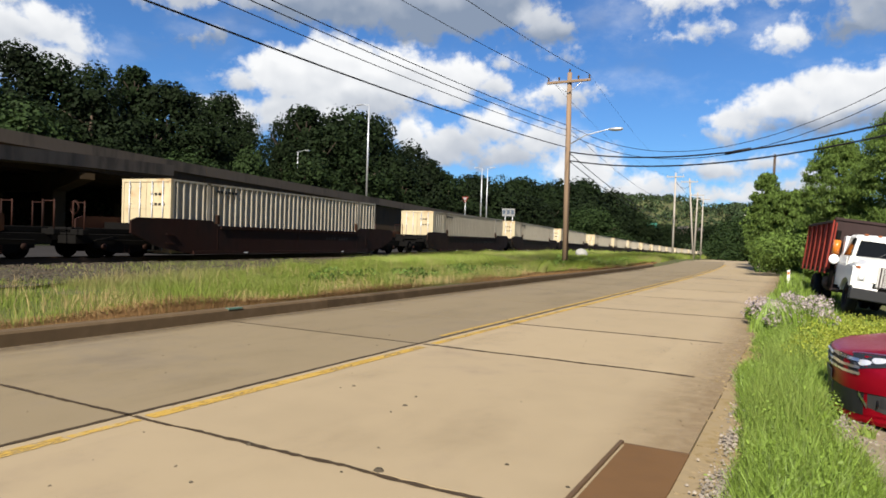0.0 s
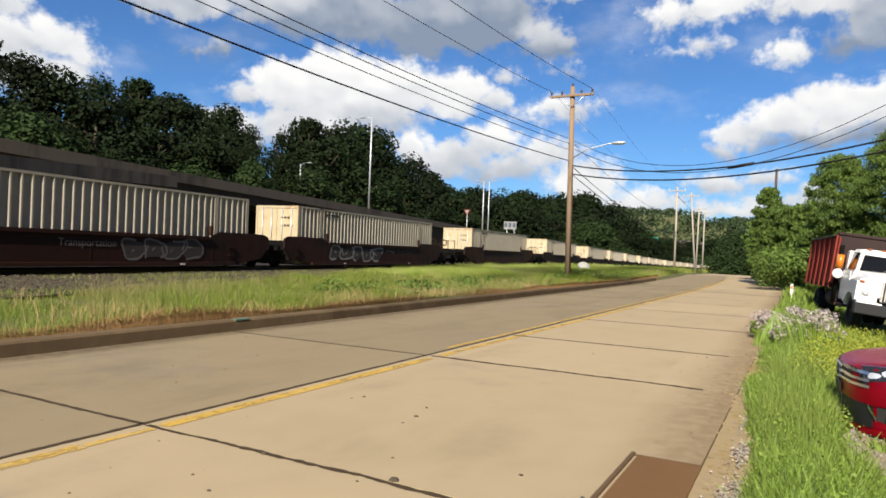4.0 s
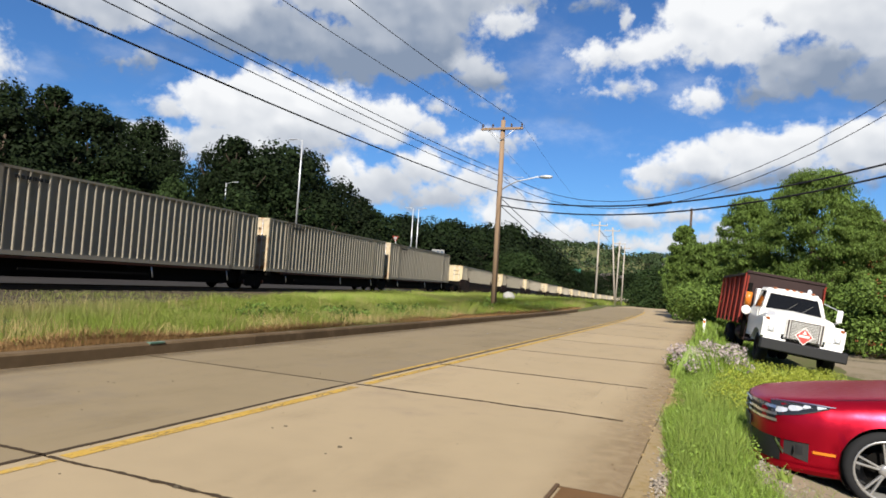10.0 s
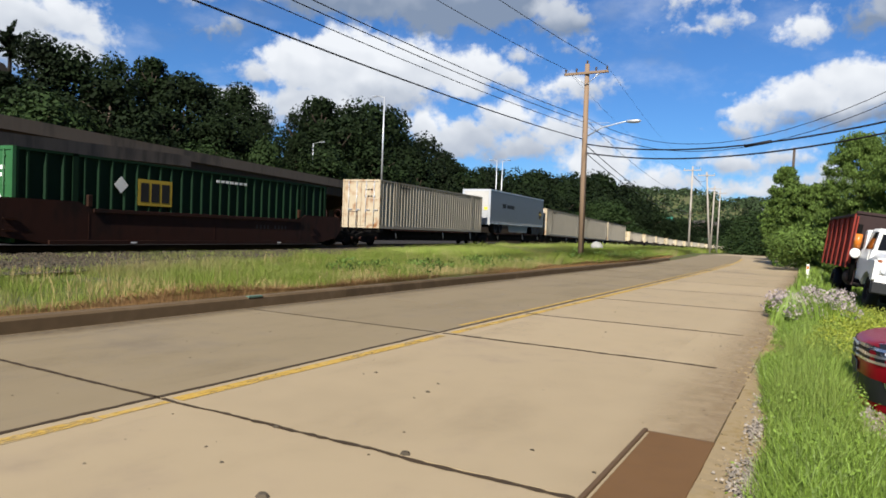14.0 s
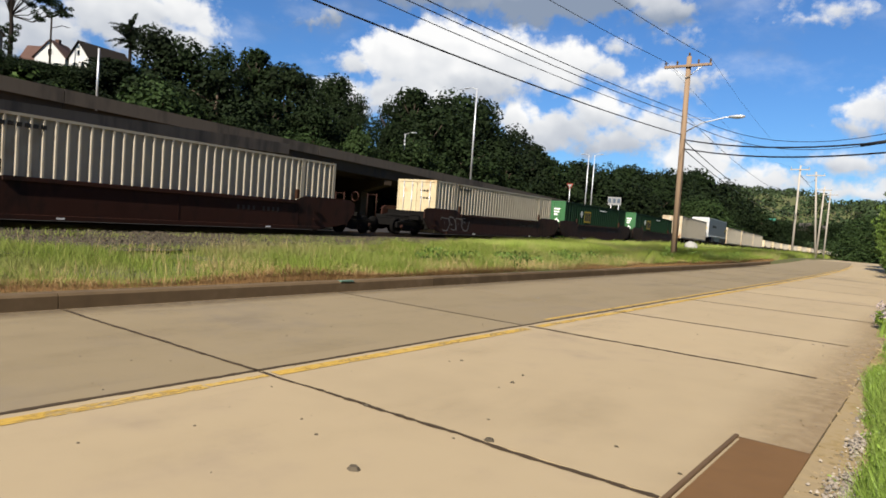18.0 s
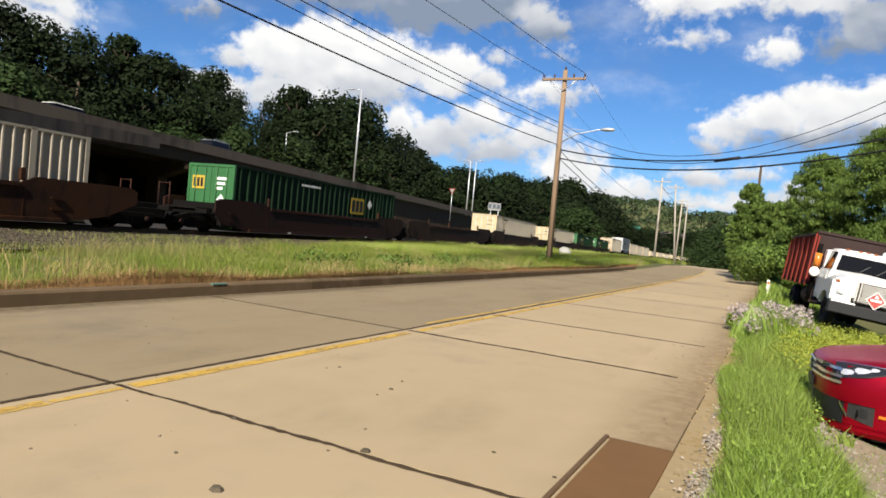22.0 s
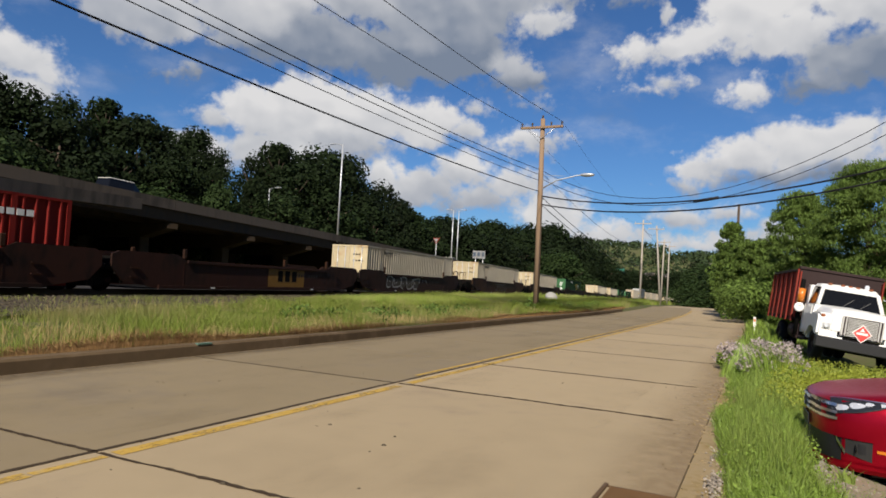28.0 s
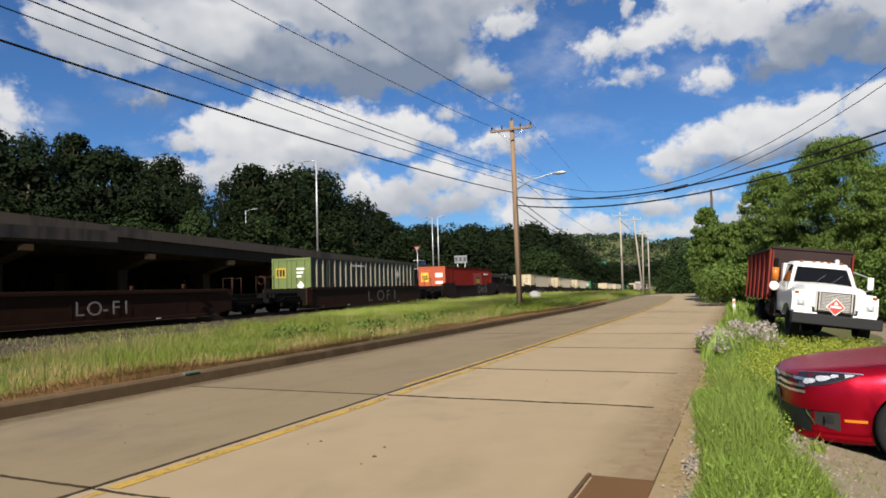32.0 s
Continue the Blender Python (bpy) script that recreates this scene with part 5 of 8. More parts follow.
for k in range(38):
    turn, rise = lr.uniform(0, 6.28), lr.uniform(-0.35, 1.25)
    reach, base = lr.uniform(1.5, 2.7), tall * lr.uniform(0.52, 0.78)
    tip = Vector((math.cos(turn) * math.cos(rise), math.sin(turn) * math.cos(rise), math.sin(rise))) * reach
    points = [Vector((0, 0, base)) + tip * q + Vector((0, 0, -0.5 * q * q)) for q in (0.0, 0.35, 0.7, 1.0)]
    tube(bm, points, [0.05, 0.04, 0.03, 0.012], 5)
    for q in range(7):
        w = 0.25 + 0.75 * q / 6
        at = Vector((0, 0, base)) + tip * w + Vector((0, 0, -0.5 * w * w))
        blobs.append((at.x, at.y, at.z, 0.34 - 0.22 * w, 0.30 - 0.20 * w))
part("trunk", bm, DARKTONE, u)
v, f = leaves(78, blobs, 9000, 0.085)
c = new("crown", raw("crown", v, f, LEAF))
c.parent = u

# undergrowth on the slope above the viaduct
r = np.random.RandomState(9)
bl = []
for k in range(420):
    y = r.uniform(-25, 260)
    x = -(VIA + 17.5 + TRACK_B * y + r.uniform(0, 16))
    bl.append((x, y, ground_z(x, y) + r.uniform(0.2, 1.4), r.uniform(1.2, 2.6), r.uniform(0.8, 2.0)))
v, f = leaves(12, bl, 30000, 0.30)
tagged(new("undergrowth", raw("undergrowth", v, f, SUNBUSH)), "tangled dark green undergrowth on the slope", "undergrowth", kind="stuff")
bl = []
for k in range(1500):
    yaw, far = r.uniform(-28, 16), r.uniform(380, 900)
    p = polar(yaw, far)
    bl.append((p.x, p.y, ground_z(p.x, p.y) + 2, r.uniform(5, 9), r.uniform(3, 6)))
v, f = leaves(13, bl, 42000, 1.7)
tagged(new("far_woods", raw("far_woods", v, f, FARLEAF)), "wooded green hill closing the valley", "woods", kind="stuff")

# Woods out of view, added on the right slope to hold back sky light.
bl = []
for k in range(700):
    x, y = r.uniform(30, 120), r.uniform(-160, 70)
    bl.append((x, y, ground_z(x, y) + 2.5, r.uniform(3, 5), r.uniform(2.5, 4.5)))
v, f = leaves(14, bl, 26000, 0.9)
tagged(new("valley_woods", raw("valley_woods", v, f, LEAF)), "unseen added woods on the right that block low sky light", "woods", kind="stuff")

# trees and hedge beyond the truck
for seed, yaw, far, el, w, cnt, size in ((203, -6.9, 36, 10.3, 3.0, 140000, 0.040), (204, -10.2, 38, 7.6, 1.5, 40000, 0.040), (202, -2.5, 40, 8.3, 2.3, 80000, 0.044), (201, 2.4, 50, 6.0, 1.4, 18000, 0.064), (205, 0.9, 46, 4.6, 2.0, 26000, 0.064), (206, 1.9, 60, 4.4, 2.4, 16000, 0.075)):
    p = polar(yaw, far)
    z = ground_z(p.x, p.y)
    t = tree(seed, up(far, el) - z, w, cnt, size, NEARLEAF, "feathery bright green roadside tree behind the truck", 0.04 if seed != 204 else 0.45, 620, "roadside trees", droop=0.8, small=(0.05, 0.13), domed=True)
    t.matrix_basis = pose(p.x, p.y, z)
bl = []
for k in range(80):
    yaw = r.uniform(-26, -8.6)
    p = polar(yaw, r.uniform(31, 34))
    bl.append((p.x, p.y, r.uniform(0.0, 1.0) * (1.7 + 0.25 * max(0, -9 - yaw)), r.uniform(0.7, 1.2), r.uniform(0.6, 1.1)))
for k in range(30):
    p = polar(r.uniform(-9, 2.6), r.uniform(38, 46))
    bl.append((p.x, p.y, r.uniform(0.0, 2.0), r.uniform(0.7, 1.3), r.uniform(0.6, 1.2)))
v, f = leaves(31, bl, 80000, 0.075)
tagged(new("hedge", raw("hedge", v, f, NEARLEAF)), "overgrown green hedge before the brick building", "hedge", kind="stuff")


# ---- buildings ----
def gable_house(name, label, x0, x1, y0, y1, z0, eave, ridge, wall_mat, roof_mat, along="y", windows=()):
    h = thing(name, label, "house")
    bm = B()
    if along == "y":
        xm = (x0 + x1) / 2
        prof = [(x0, z0), (x1, z0), (x1, eave), (xm, ridge), (x0, eave)]
        poly(bm, [(x, y0, z) for x, z in prof], (0, y1 - y0, 0))
        part("wall", bm, wall_mat, h)
        for s, xe in ((-1, x0), (1, x1)):
            d = 0.35
            zo = eave - d * (ridge - eave) / abs(xm - xe)
            part("roof", poly(B(), [(xe + s * d, y0 - 0.3, zo), (xm, y0 - 0.3, ridge), (xm, y0 - 0.3, ridge + 0.18), (xe + s * d, y0 - 0.3, zo + 0.18)], (0, y1 - y0 + 0.6, 0)), roof_mat, h)
    else:
        ym = (y0 + y1) / 2
        poly(bm, [(x0, y, z) for y, z in ((y0, z0), (y1, z0), (y1, eave), (ym, ridge), (y0, eave))], (x1 - x0, 0, 0))
        part("wall", bm, wall_mat, h)
        for s, ye in ((-1, y0), (1, y1)):
            zo = eave - 0.35 * (ridge - eave) / abs(ym - ye)
            part("roof", poly(B(), [(x0 - 0.3, ye + s * 0.35, zo), (x0 - 0.3, ym, ridge), (x0 - 0.3, ym, ridge + 0.18), (x0 - 0.3, ye + s * 0.35, zo + 0.18)], (x1 - x0 + 0.6, 0, 0)), roof_mat, h)
    for wx, wz, ww, wh in windows:
        win = part("window", box(B(), wx - ww / 2 - 0.08, wx + ww / 2 + 0.08, y0 - 0.05, y0 - 0.003, wz - 0.08, wz + wh + 0.08), SIGNWHITE, h)
        part("pane", box(B(), wx - ww / 2, wx + ww / 2, y0 - 0.07, y0 - 0.053, wz, wz + wh), DARKGLASS, win)
    return h


gable_house("brick_building", "orange brick building with a grey gable roof behind the trees", 6.4, 20.0, 41.0, 58, -1.0, 5.1, 8.8, BRICK, ROOFING)
BROWNSIDE = material("brown_siding", (0.19, 0.15, 0.125), 0.85, vary=0.3)
for yaw, far, w, deep, turn, el0, el1, label, mat, roof in ((67.55, 128, 5.0, 4.6, -32, 8.2, 10.55, "small white hillside house with a brown roof", SIDING, REDROOF), (64.75, 122, 4.4, 8.0, -52, 8.5, 10.75, "pale hillside house with a dark gable roof", SIDING, DARKTONE),
                                                            (74.8, 112, 12, 9.0, 25, 8.2, 12.4, "brown hillside house with a dark gable roof", BROWNSIDE, ROOFING), (55.8, 118, 2.2, 3.0, -10, 8.3, 9.5, "tiny white shed among the hillside trees", SIDING, ROOFING),
                                                            (8.4, 540, 10, 13, 30, 0.95, 1.6, "pale distant valley house with a dark roof", BROWNSIDE, ROOFING), (7.2, 550, 9, 11, -25, 0.95, 1.5, "pale distant valley house with a dark roof", BROWNSIDE, ROOFING), (6.2, 545, 8, 11, 15, 0.9, 1.45, "distant valley house with a brown roof", SIDING, REDROOF)):
    p = polar(yaw, far)
    z = up(far, el0)
    h = up(far, el1) - z
    house = gable_house("house", label, -w / 2, w / 2, -deep / 2, deep / 2, -6, h * 0.52, h, mat, roof, "y", ((-w * 0.22, h * 0.1, w * 0.16, h * 0.24), (w * 0.22, h * 0.1, w * 0.16, h * 0.24), (0, h * 0.56, w * 0.13, h * 0.18)))
    house.matrix_basis = pose(p.x, p.y, z, 0, 0, yaw + turn)
    if yaw == 67.55:
        part("chimney", box(B(), -0.35, 0.3, -0.6, 0.1, h * 0.7, h + 0.6), REDROOF, house)
        part("wing", poly(B(), [(-w / 2 - 2.6, -deep / 2 + 0.6, -6), (-w / 2 - 2.6, deep / 2 - 0.6, -6), (-w / 2 - 2.6, deep / 2 - 0.6, h * 0.45), (-w / 2 - 2.6, 0, h * 0.86), (-w / 2 - 2.6, -deep / 2 + 0.6, h * 0.45)], (2.6, 0, 0)), SIDING, house)
        for t in (-1, 1):
            part("roof", poly(B(), [(-w / 2 - 2.8, t * (deep / 2 - 0.3), h * 0.40), (-w / 2 - 2.8, 0, h * 0.87), (-w / 2 - 2.8, 0, h * 0.87 + 0.16), (-w / 2 - 2.8, t * (deep / 2 - 0.3), h * 0.40 + 0.16)], (5.0, 0, 0)), REDROOF, house)


# ---- grasses and weeds ----
def blades(seed, xs, ys, zs, high, wide, lean=0.35):
    """Bent blades at the given places."""
    r = np.random.RandomState(seed)
    n = len(xs)
    at = np.stack([xs, ys, zs], 1)
    a = r.rand(n) * 6.283
    side = np.stack([np.cos(a), np.sin(a), np.zeros(n)], 1)
    b = r.rand(n) * 6.283
    push = np.stack([np.cos(b), np.sin(b), np.zeros(n)], 1) * (lean * r.rand(n) * high)[:, None]
    upv = np.stack([np.zeros(n), np.zeros(n), high], 1)
    w = (side.T * wide / 2).T
    v = np.stack([at - w, at + w, at + upv * 0.55 + push * 0.35 + w * 0.8, at + upv * 0.55 + push * 0.35 - w * 0.8, at + upv * 0.95 + push], 1).reshape(-1, 3)
    k = np.arange(n) * 5
    f = [(i, i + 1, i + 2, i + 3) for i in k.tolist()] + [(i + 3, i + 2, i + 4) for i in k.tolist()]
    return v, f


def meadow(name, label, seed, count, y0, y1, x_lo, x_hi, high, wide, mat, lean=0.35, patchy=0.0, power=1.0, avoid=(), bare=()):
    r = np.random.RandomState(seed)
    ys = y0 + (y1 - y0) * r.rand(count) ** power
    lo, hi = np.array([x_lo(y) for y in ys]), np.array([x_hi(y) for y in ys])
    xs = lo + (hi - lo) * r.rand(count)
    keep = hi > lo
    tall = np.array([noise.noise((x * 0.35, y * 0.35, seed)) for x, y in zip(xs, ys)])
    if patchy:
        keep &= np.array([noise.noise((x * 0.7, y * 0.5, seed + 9)) for x, y in zip(xs, ys)]) > r.rand(count) * patchy * 2 - patchy
    for ax0, ax1, ay0, ay1 in avoid:
        keep &= ~((xs > ax0) & (xs < ax1) & (ys > ay0) & (ys < ay1))
    for cx, cy, rx, ry in bare:
        keep &= ((xs - cx) / rx) ** 2 + ((ys - cy) / ry) ** 2 > r.rand(count) * 1.3
    xs, ys, tall = xs[keep], ys[keep], tall[keep]
    h = high * (0.5 + 0.7 * r.rand(len(xs))) * np.clip(1 + 0.85 * tall, 0.25, 1.9)
    zs = np.array([ground_z(x, y) for x, y in zip(xs, ys)]) - 0.03
    v, f = blades(seed, xs, ys, zs, h, wide * (0.7 + 0.6 * r.rand(len(xs))), lean)
    return tagged(new(name, raw(name, v, f, mat)), label, "grass", kind="stuff")


def verge_far_edge(y):
    return max(track_x(y) + 2.4, -14.2 - max(0, y - 11.5) * 0.30 + 0.7 * noise.noise((0, y * 0.45, 6)))


BARE = ((-11.9, 8.0, 1.3, 0.9), (-10.2, 6.3, 0.5, 0.5), (-12.6, 12.5, 0.8, 0.6))         # worn patches of earth
left_edge = lambda y: KERB_X - 0.50 - 0.08 * math.sin(y * 2.3) + bend(y)
meadow("verge_grass", "long bright green grass between the kerb and the railway", 1, 170000, 1.5, 26, verge_far_edge, left_edge, 0.30, 0.008, BLADE, 0.8, 0.6, 1.0, (), BARE)
meadow("verge_grass_beyond", "long green grass running along the railway", 2, 80000, 24, 75, verge_far_edge, left_edge, 0.44, 0.026, BLADE, 0.55)
meadow("verge_grass_far", "green grass along the far railway", 3, 16000, 70, 220, lambda y: track_x(y) + 2.4, lambda y: KERB_X - 0.5 + bend(y), 0.6, 0.12, BLADE, 0.4)
meadow("kerb_straw", "dry brown grass stalks along the kerb", 4, 42000, 1.0, 48, lambda y: KERB_X - 0.80 + bend(y), lambda y: KERB_X - 0.27 + bend(y), 0.17, 0.008, STRAW, 1.2)
meadow("seed_stalks", "pale seed stalks among the grass", 5, 6500, 1.5, 40, verge_far_edge, left_edge, 0.38, 0.009, PALESTALK, 0.5, 0.5, 1.0, (), BARE)
meadow("straw_clumps", "clumps of tall pale dry grass behind the kerb", 21, 13000, 1.5, 30, lambda y: KERB_X - 1.75 + 0.4 * noise.noise((0, y * 0.8, 12)) + bend(y), lambda y: KERB_X - 0.45 + bend(y), 0.30, 0.0085, PALESTALK, 0.7, 0.38)
meadow("gravel_tufts", "sparse grass tufts growing in the gravel by the track", 19, 15000, 2, 34, lambda y: track_x(y) + 2.6, lambda y: verge_far_edge(y) + 0.3, 0.20, 0.014, BLADE, 0.9, 0.8)
TRUCK_AREA, CAR_AREA = (1.2, 4.0, 20.4, 29), (0.30, 5.9, 5.6, 8.6)
verge_hi = lambda y: lot_edge(y) + 0.08 if y < 8.6 else (0.9 if y < 8.4 else 0.9 + (y - 8.4) * 0.35 if y < 14 else 2.9)
meadow("roadside_grass", "long lush grass on the near roadside verge", 6, 125000, -5, 18, lambda y: RIGHT_X + 0.05 + 0.29 * smooth(8.5, 4.5, y) + 0.07 * noise.noise((0, y * 2.2, 3)) + bend(y), verge_hi, 0.17, 0.0065, LUSH, 0.8, 0.0, 1.0, (CAR_AREA,))
meadow("roadside_grass_pale", "pale tall grass blades on the near verge", 7, 42000, -5, 20, lambda y: RIGHT_X + 0.28 + bend(y), verge_hi, 0.31, 0.006, PALEBLADE, 0.55, 0.3, 1.0, (CAR_AREA,))
meadow("roadside_grass_beyond", "green grass along the road edge up the valley", 8, 14000, 16, 70, lambda y: RIGHT_X - 0.1 + bend(y), lambda y: 2.6 + (y - 16) * 0.02, 0.34, 0.035, LUSH, 0.5, 0.0, 1.3, (TRUCK_AREA,))
meadow("lot_grass", "green grass between the driveway and the hedge", 9, 16000, 36, 44, lambda y: 3.4, lambda y: 14, 0.22, 0.03, LUSH, 0.5, 0.4)


def weed_patch(name, label, seed, spots, count, size, mat, category="weeds"):
    v, f = leaves(seed, spots, count, size, 0.9)
    return tagged(new(name, raw(name, v, f, mat)), label, category, kind="stuff")


r = np.random.RandomState(44)
weed_patch("leafy_weeds", "broad green weed leaves among the grass", 51, [(r.uniform(-0.2, 0.36), r.uniform(2.5, 14), r.uniform(-0.04, 0.10), r.uniform(0.12, 0.3), r.uniform(0.06, 0.2)) for _ in range(230)], 24000, 0.013, LUSH)
vw = []
for k in range(70):
    y = r.uniform(13, 46)
    vw.append((left_edge(y) - 0.4 - abs(r.normal()) * 1.6, y, 0.2 + r.uniform(0, 0.25), r.uniform(0.15, 0.45), r.uniform(0.10, 0.28)))
weed_patch("verge_weeds", "dark leafy weeds in clumps along the grass verge", 57, vw, 5000, 0.05, NEARLEAF)
meadow("lot_tufts", "sparse grass tufts on the gravel strip", 17, 22000, 4.0, 8.6, lambda y: lot_edge(y) - 0.1, lambda y: lot_edge(y) + 1.9, 0.085, 0.007, LUSH, 1.0, 0.55, 1.0)
v, f = blades(61, np.full(26, 0.60) + 0.05 * np.cos(np.arange(26)), np.full(26, 6.42) + 0.05 * np.sin(np.arange(26)), np.full(26, ground_z(0.6, 6.42) + 0.02), np.linspace(0.07, 0.16, 26), np.full(26, 0.018), 1.6)
tagged(new("weed", raw("weed", v, f, PALEBLADE)), "single pale green weed on the gravel under the bumper", "weed", kind="stuff")
meadow("flower_stalks", "thin green stalks of the wildflower clump", 18, 1500, 12.4, 16.2, lambda y: -0.7, lambda y: 0.6, 0.5, 0.012, LUSH, 0.4)
weed_patch("yellow_green_weeds", "mass of yellow-green weeds between car and truck", 52, [(r.uniform(0.1, 2.0), r.uniform(9.0, 14.0), r.uniform(-0.1, 0.2), r.uniform(0.16, 0.36), r.uniform(0.12, 0.28)) for _ in range(110)], 60000, 0.014, LIME)
fl = [(r.uniform(-0.75, 0.55), r.uniform(12.4, 16.2), r.uniform(0.0, 0.36), r.uniform(0.10, 0.24), r.uniform(0.08, 0.18)) for _ in range(46)]
weed_patch("flower_clump_leaves", "green leaves of the wildflower clump", 53, [(x, y, z - 0.08, a, b) for x, y, z, a, b in fl], 5000, 0.032, LUSH)
weed_patch("pink_flowers", "clump of pale pink wildflowers at the road edge", 54, [(x, y, z + 0.10, a * 1.05, b * 0.9) for x, y, z, a, b in fl], 3000, 0.026, PETAL, "flowers")


# ---- the parked car ----
# its own space: u metres back from the nose along -x, y to its left, z up
def lerp_table(table, u):
    for (a, *va), (b, *vb) in zip(table, table[1:]):
        if u <= b:
            f = max(0.0, (u - a) / (b - a))
            f = f * f * (3 - 2 * f) * 0.35 + f * 0.65
            return [p + (q - p) * f for p, q in zip(va, vb)]
    return list(table[-1][1:])


CAR_PLAN = [(0.0, 0.20, 0.745, 0.21), (0.02, 0.36, 0.765, 0.20), (0.06, 0.52, 0.785, 0.195), (0.12, 0.64, 0.80, 0.19), (0.20, 0.73, 0.82, 0.20), (0.32, 0.80, 0.84, 0.19), (0.52, 0.86, 0.87, 0.19), (0.75, 0.89, 0.90, 0.19), (0.98, 0.905, 0.93, 0.19), (1.45, 0.91, 0.985, 0.19), (1.75, 0.912, 1.00, 0.19), (2.6, 0.915, 1.00, 0.19),
            (3.7, 0.91, 1.02, 0.20), (4.2, 0.895, 1.04, 0.22), (4.6, 0.84, 1.02, 0.26), (4.78, 0.74, 0.95, 0.30), (4.84, 0.60, 0.86, 0.36)]
CAR_SECTION = [(0.0, 1.0), (0.35, 0.998), (0.62, 0.985), (0.80, 0.955), (0.90, 0.91), (0.955, 0.84), (0.985, 0.74), (1.0, 0.62), (1.0, 0.48), (0.99, 0.34), (0.985, 0.20), (0.97, 0.08), (0.92, 0.0), (0.0, 0.0)]


def car_skin(u, s, out=0.0):
    """A place on the car's left side: s runs from the middle of the top (0) to the sill (12)."""
    w, top, low = lerp_table(CAR_PLAN, u)
    k = min(int(s), len(CAR_SECTION) - 2)
    f = s - k
    (ya, za), (yb, zb) = CAR_SECTION[k], CAR_SECTION[k + 1]
    y, z = (ya + (yb - ya) * f) * w, low + (za + (zb - za) * f) * (top - low)
    if 0.25 < y / w:                                    # a crease along the bonnet and flank
        z += 0.012 * math.exp(-((s - 3.4) / 0.6) ** 2)
    p = Vector((-u, y, z))
    return p + Vector((0.35 if u < 0.25 else 0.0, y / max(w, 0.1), 0.5 if s < 5 else 0.0)).normalized() * out


def level(z):
    """The line of one height along the skin."""
    def s_of(u):
        w, top, low = lerp_table(CAR_PLAN, u)
        f = (z - low) / (top - low)
        for k in range(2, 12):
            a, b = CAR_SECTION[k][1], CAR_SECTION[k + 1][1]
            if b <= f <= a:
                return k + (a - f) / (a - b)
        return 2.0
    return s_of


WHEELS = (0.98, 3.71)


def car_body(bm):
    us = sorted(set([0, 0.03, 0.06, 0.1, 0.15, 0.2, 0.27, 0.35, 0.45] + [0.5 + 0.05 * k for k in range(20)] + [1.5 + 0.15 * k for k in range(11)] + [3.2 + 0.05 * k for k in range(21)] + [4.3, 4.4, 4.5, 4.6, 4.68, 4.74, 4.78, 4.82, 4.84]))
    n = 13
    for side in (1, -1):
        grid = []
        for u in us:
            row = []
            for s in range(n):
                p = car_skin(u, s)
                for c in WHEELS:
                    d = Vector((p.x + c, 0, p.z - 0.335))
                    if 0.29 < d.length < 0.40 and s > 5:
                        d = d.normalized() * 0.356
                        p = Vector((d.x - c, p.y, d.z + 0.335))
                row.append(bm.verts.new((p.x, p.y * side, p.z)))
            grid.append(row)
        for i in range(len(us) - 1):
            for s in range(n - 1):
                q = (grid[i][s], grid[i + 1][s], grid[i + 1][s + 1], grid[i][s + 1])
                mid = sum((v.co for v in q), Vector()) / 4
                if s > 4 and any(math.hypot(mid.x + c, mid.z - 0.335) < 0.34 for c in WHEELS):
                    continue
                bm.faces.new(q).smooth = True
        bm.faces.new(grid[0])
        bm.faces.new(grid[-1][::-1])
    bmesh.ops.remove_doubles(bm, verts=bm.verts, dist=0.002)
    return bm


def patch(bm, u0, u1, s0, s1, out, sides=(1, -1), nu=8, ns=3):
    """A panel laid on the skin between two lines s0(u) and s1(u)."""
    for side in sides:
        rows = []
        for i in range(nu + 1):
            u = u0 + (u1 - u0) * i / nu
            a, b = s0(u), s1(u)
            rows.append([bm.verts.new((p.x, p.y * side, p.z)) for p in (car_skin(u, a + (b - a) * j / ns, out) for j in range(ns + 1))])
        for a, b in zip(rows, rows[1:]):
            for j in range(ns):
                bm.faces.new((a[j], b[j], b[j + 1], a[j + 1])).smooth = True
    return bm


car = thing("parked_car", "glossy candy-red sedan parked on the gravel beside the grass", "car")
part("body", car_body(B()), CARRED, car)
# cabin
bm = B()
CABIN = [(1.42, 0.74, 0.99), (2.15, 0.62, 1.40), (2.6, 0.62, 1.445), (3.3, 0.60, 1.42), (4.12, 0.66, 1.05)]
rows = [[bm.verts.new((-u, y, z)) for y, z in ((-w - 0.10 * (z > 1.1), 1.0), (-w, z - 0.03), (-w * 0.7, z), (w * 0.7, z), (w, z - 0.03), (w + 0.10 * (z > 1.1), 1.0))] for u, w, z in CABIN]
for a, b in zip(rows, rows[1:]):
    for i in range(5):
        bm.faces.new((a[i], b[i], b[i + 1], a[i + 1])).smooth = True
part("cabin_glass", bm, DARKGLASS, car, "dark tinted glass")
bm = B()
rows = [[bm.verts.new((-u, y, z)) for y in (-0.60, -0.3, 0, 0.3, 0.60)] for u, z in ((2.12, 1.405), (2.4, 1.44), (2.7, 1.455), (3.1, 1.445), (3.4, 1.41))]
for a, b in zip(rows, rows[1:]):
    for i in range(4):
        bm.faces.new((a[i], b[i], b[i + 1], a[i + 1])).smooth = True
part("roof", bm, CARRED, car)
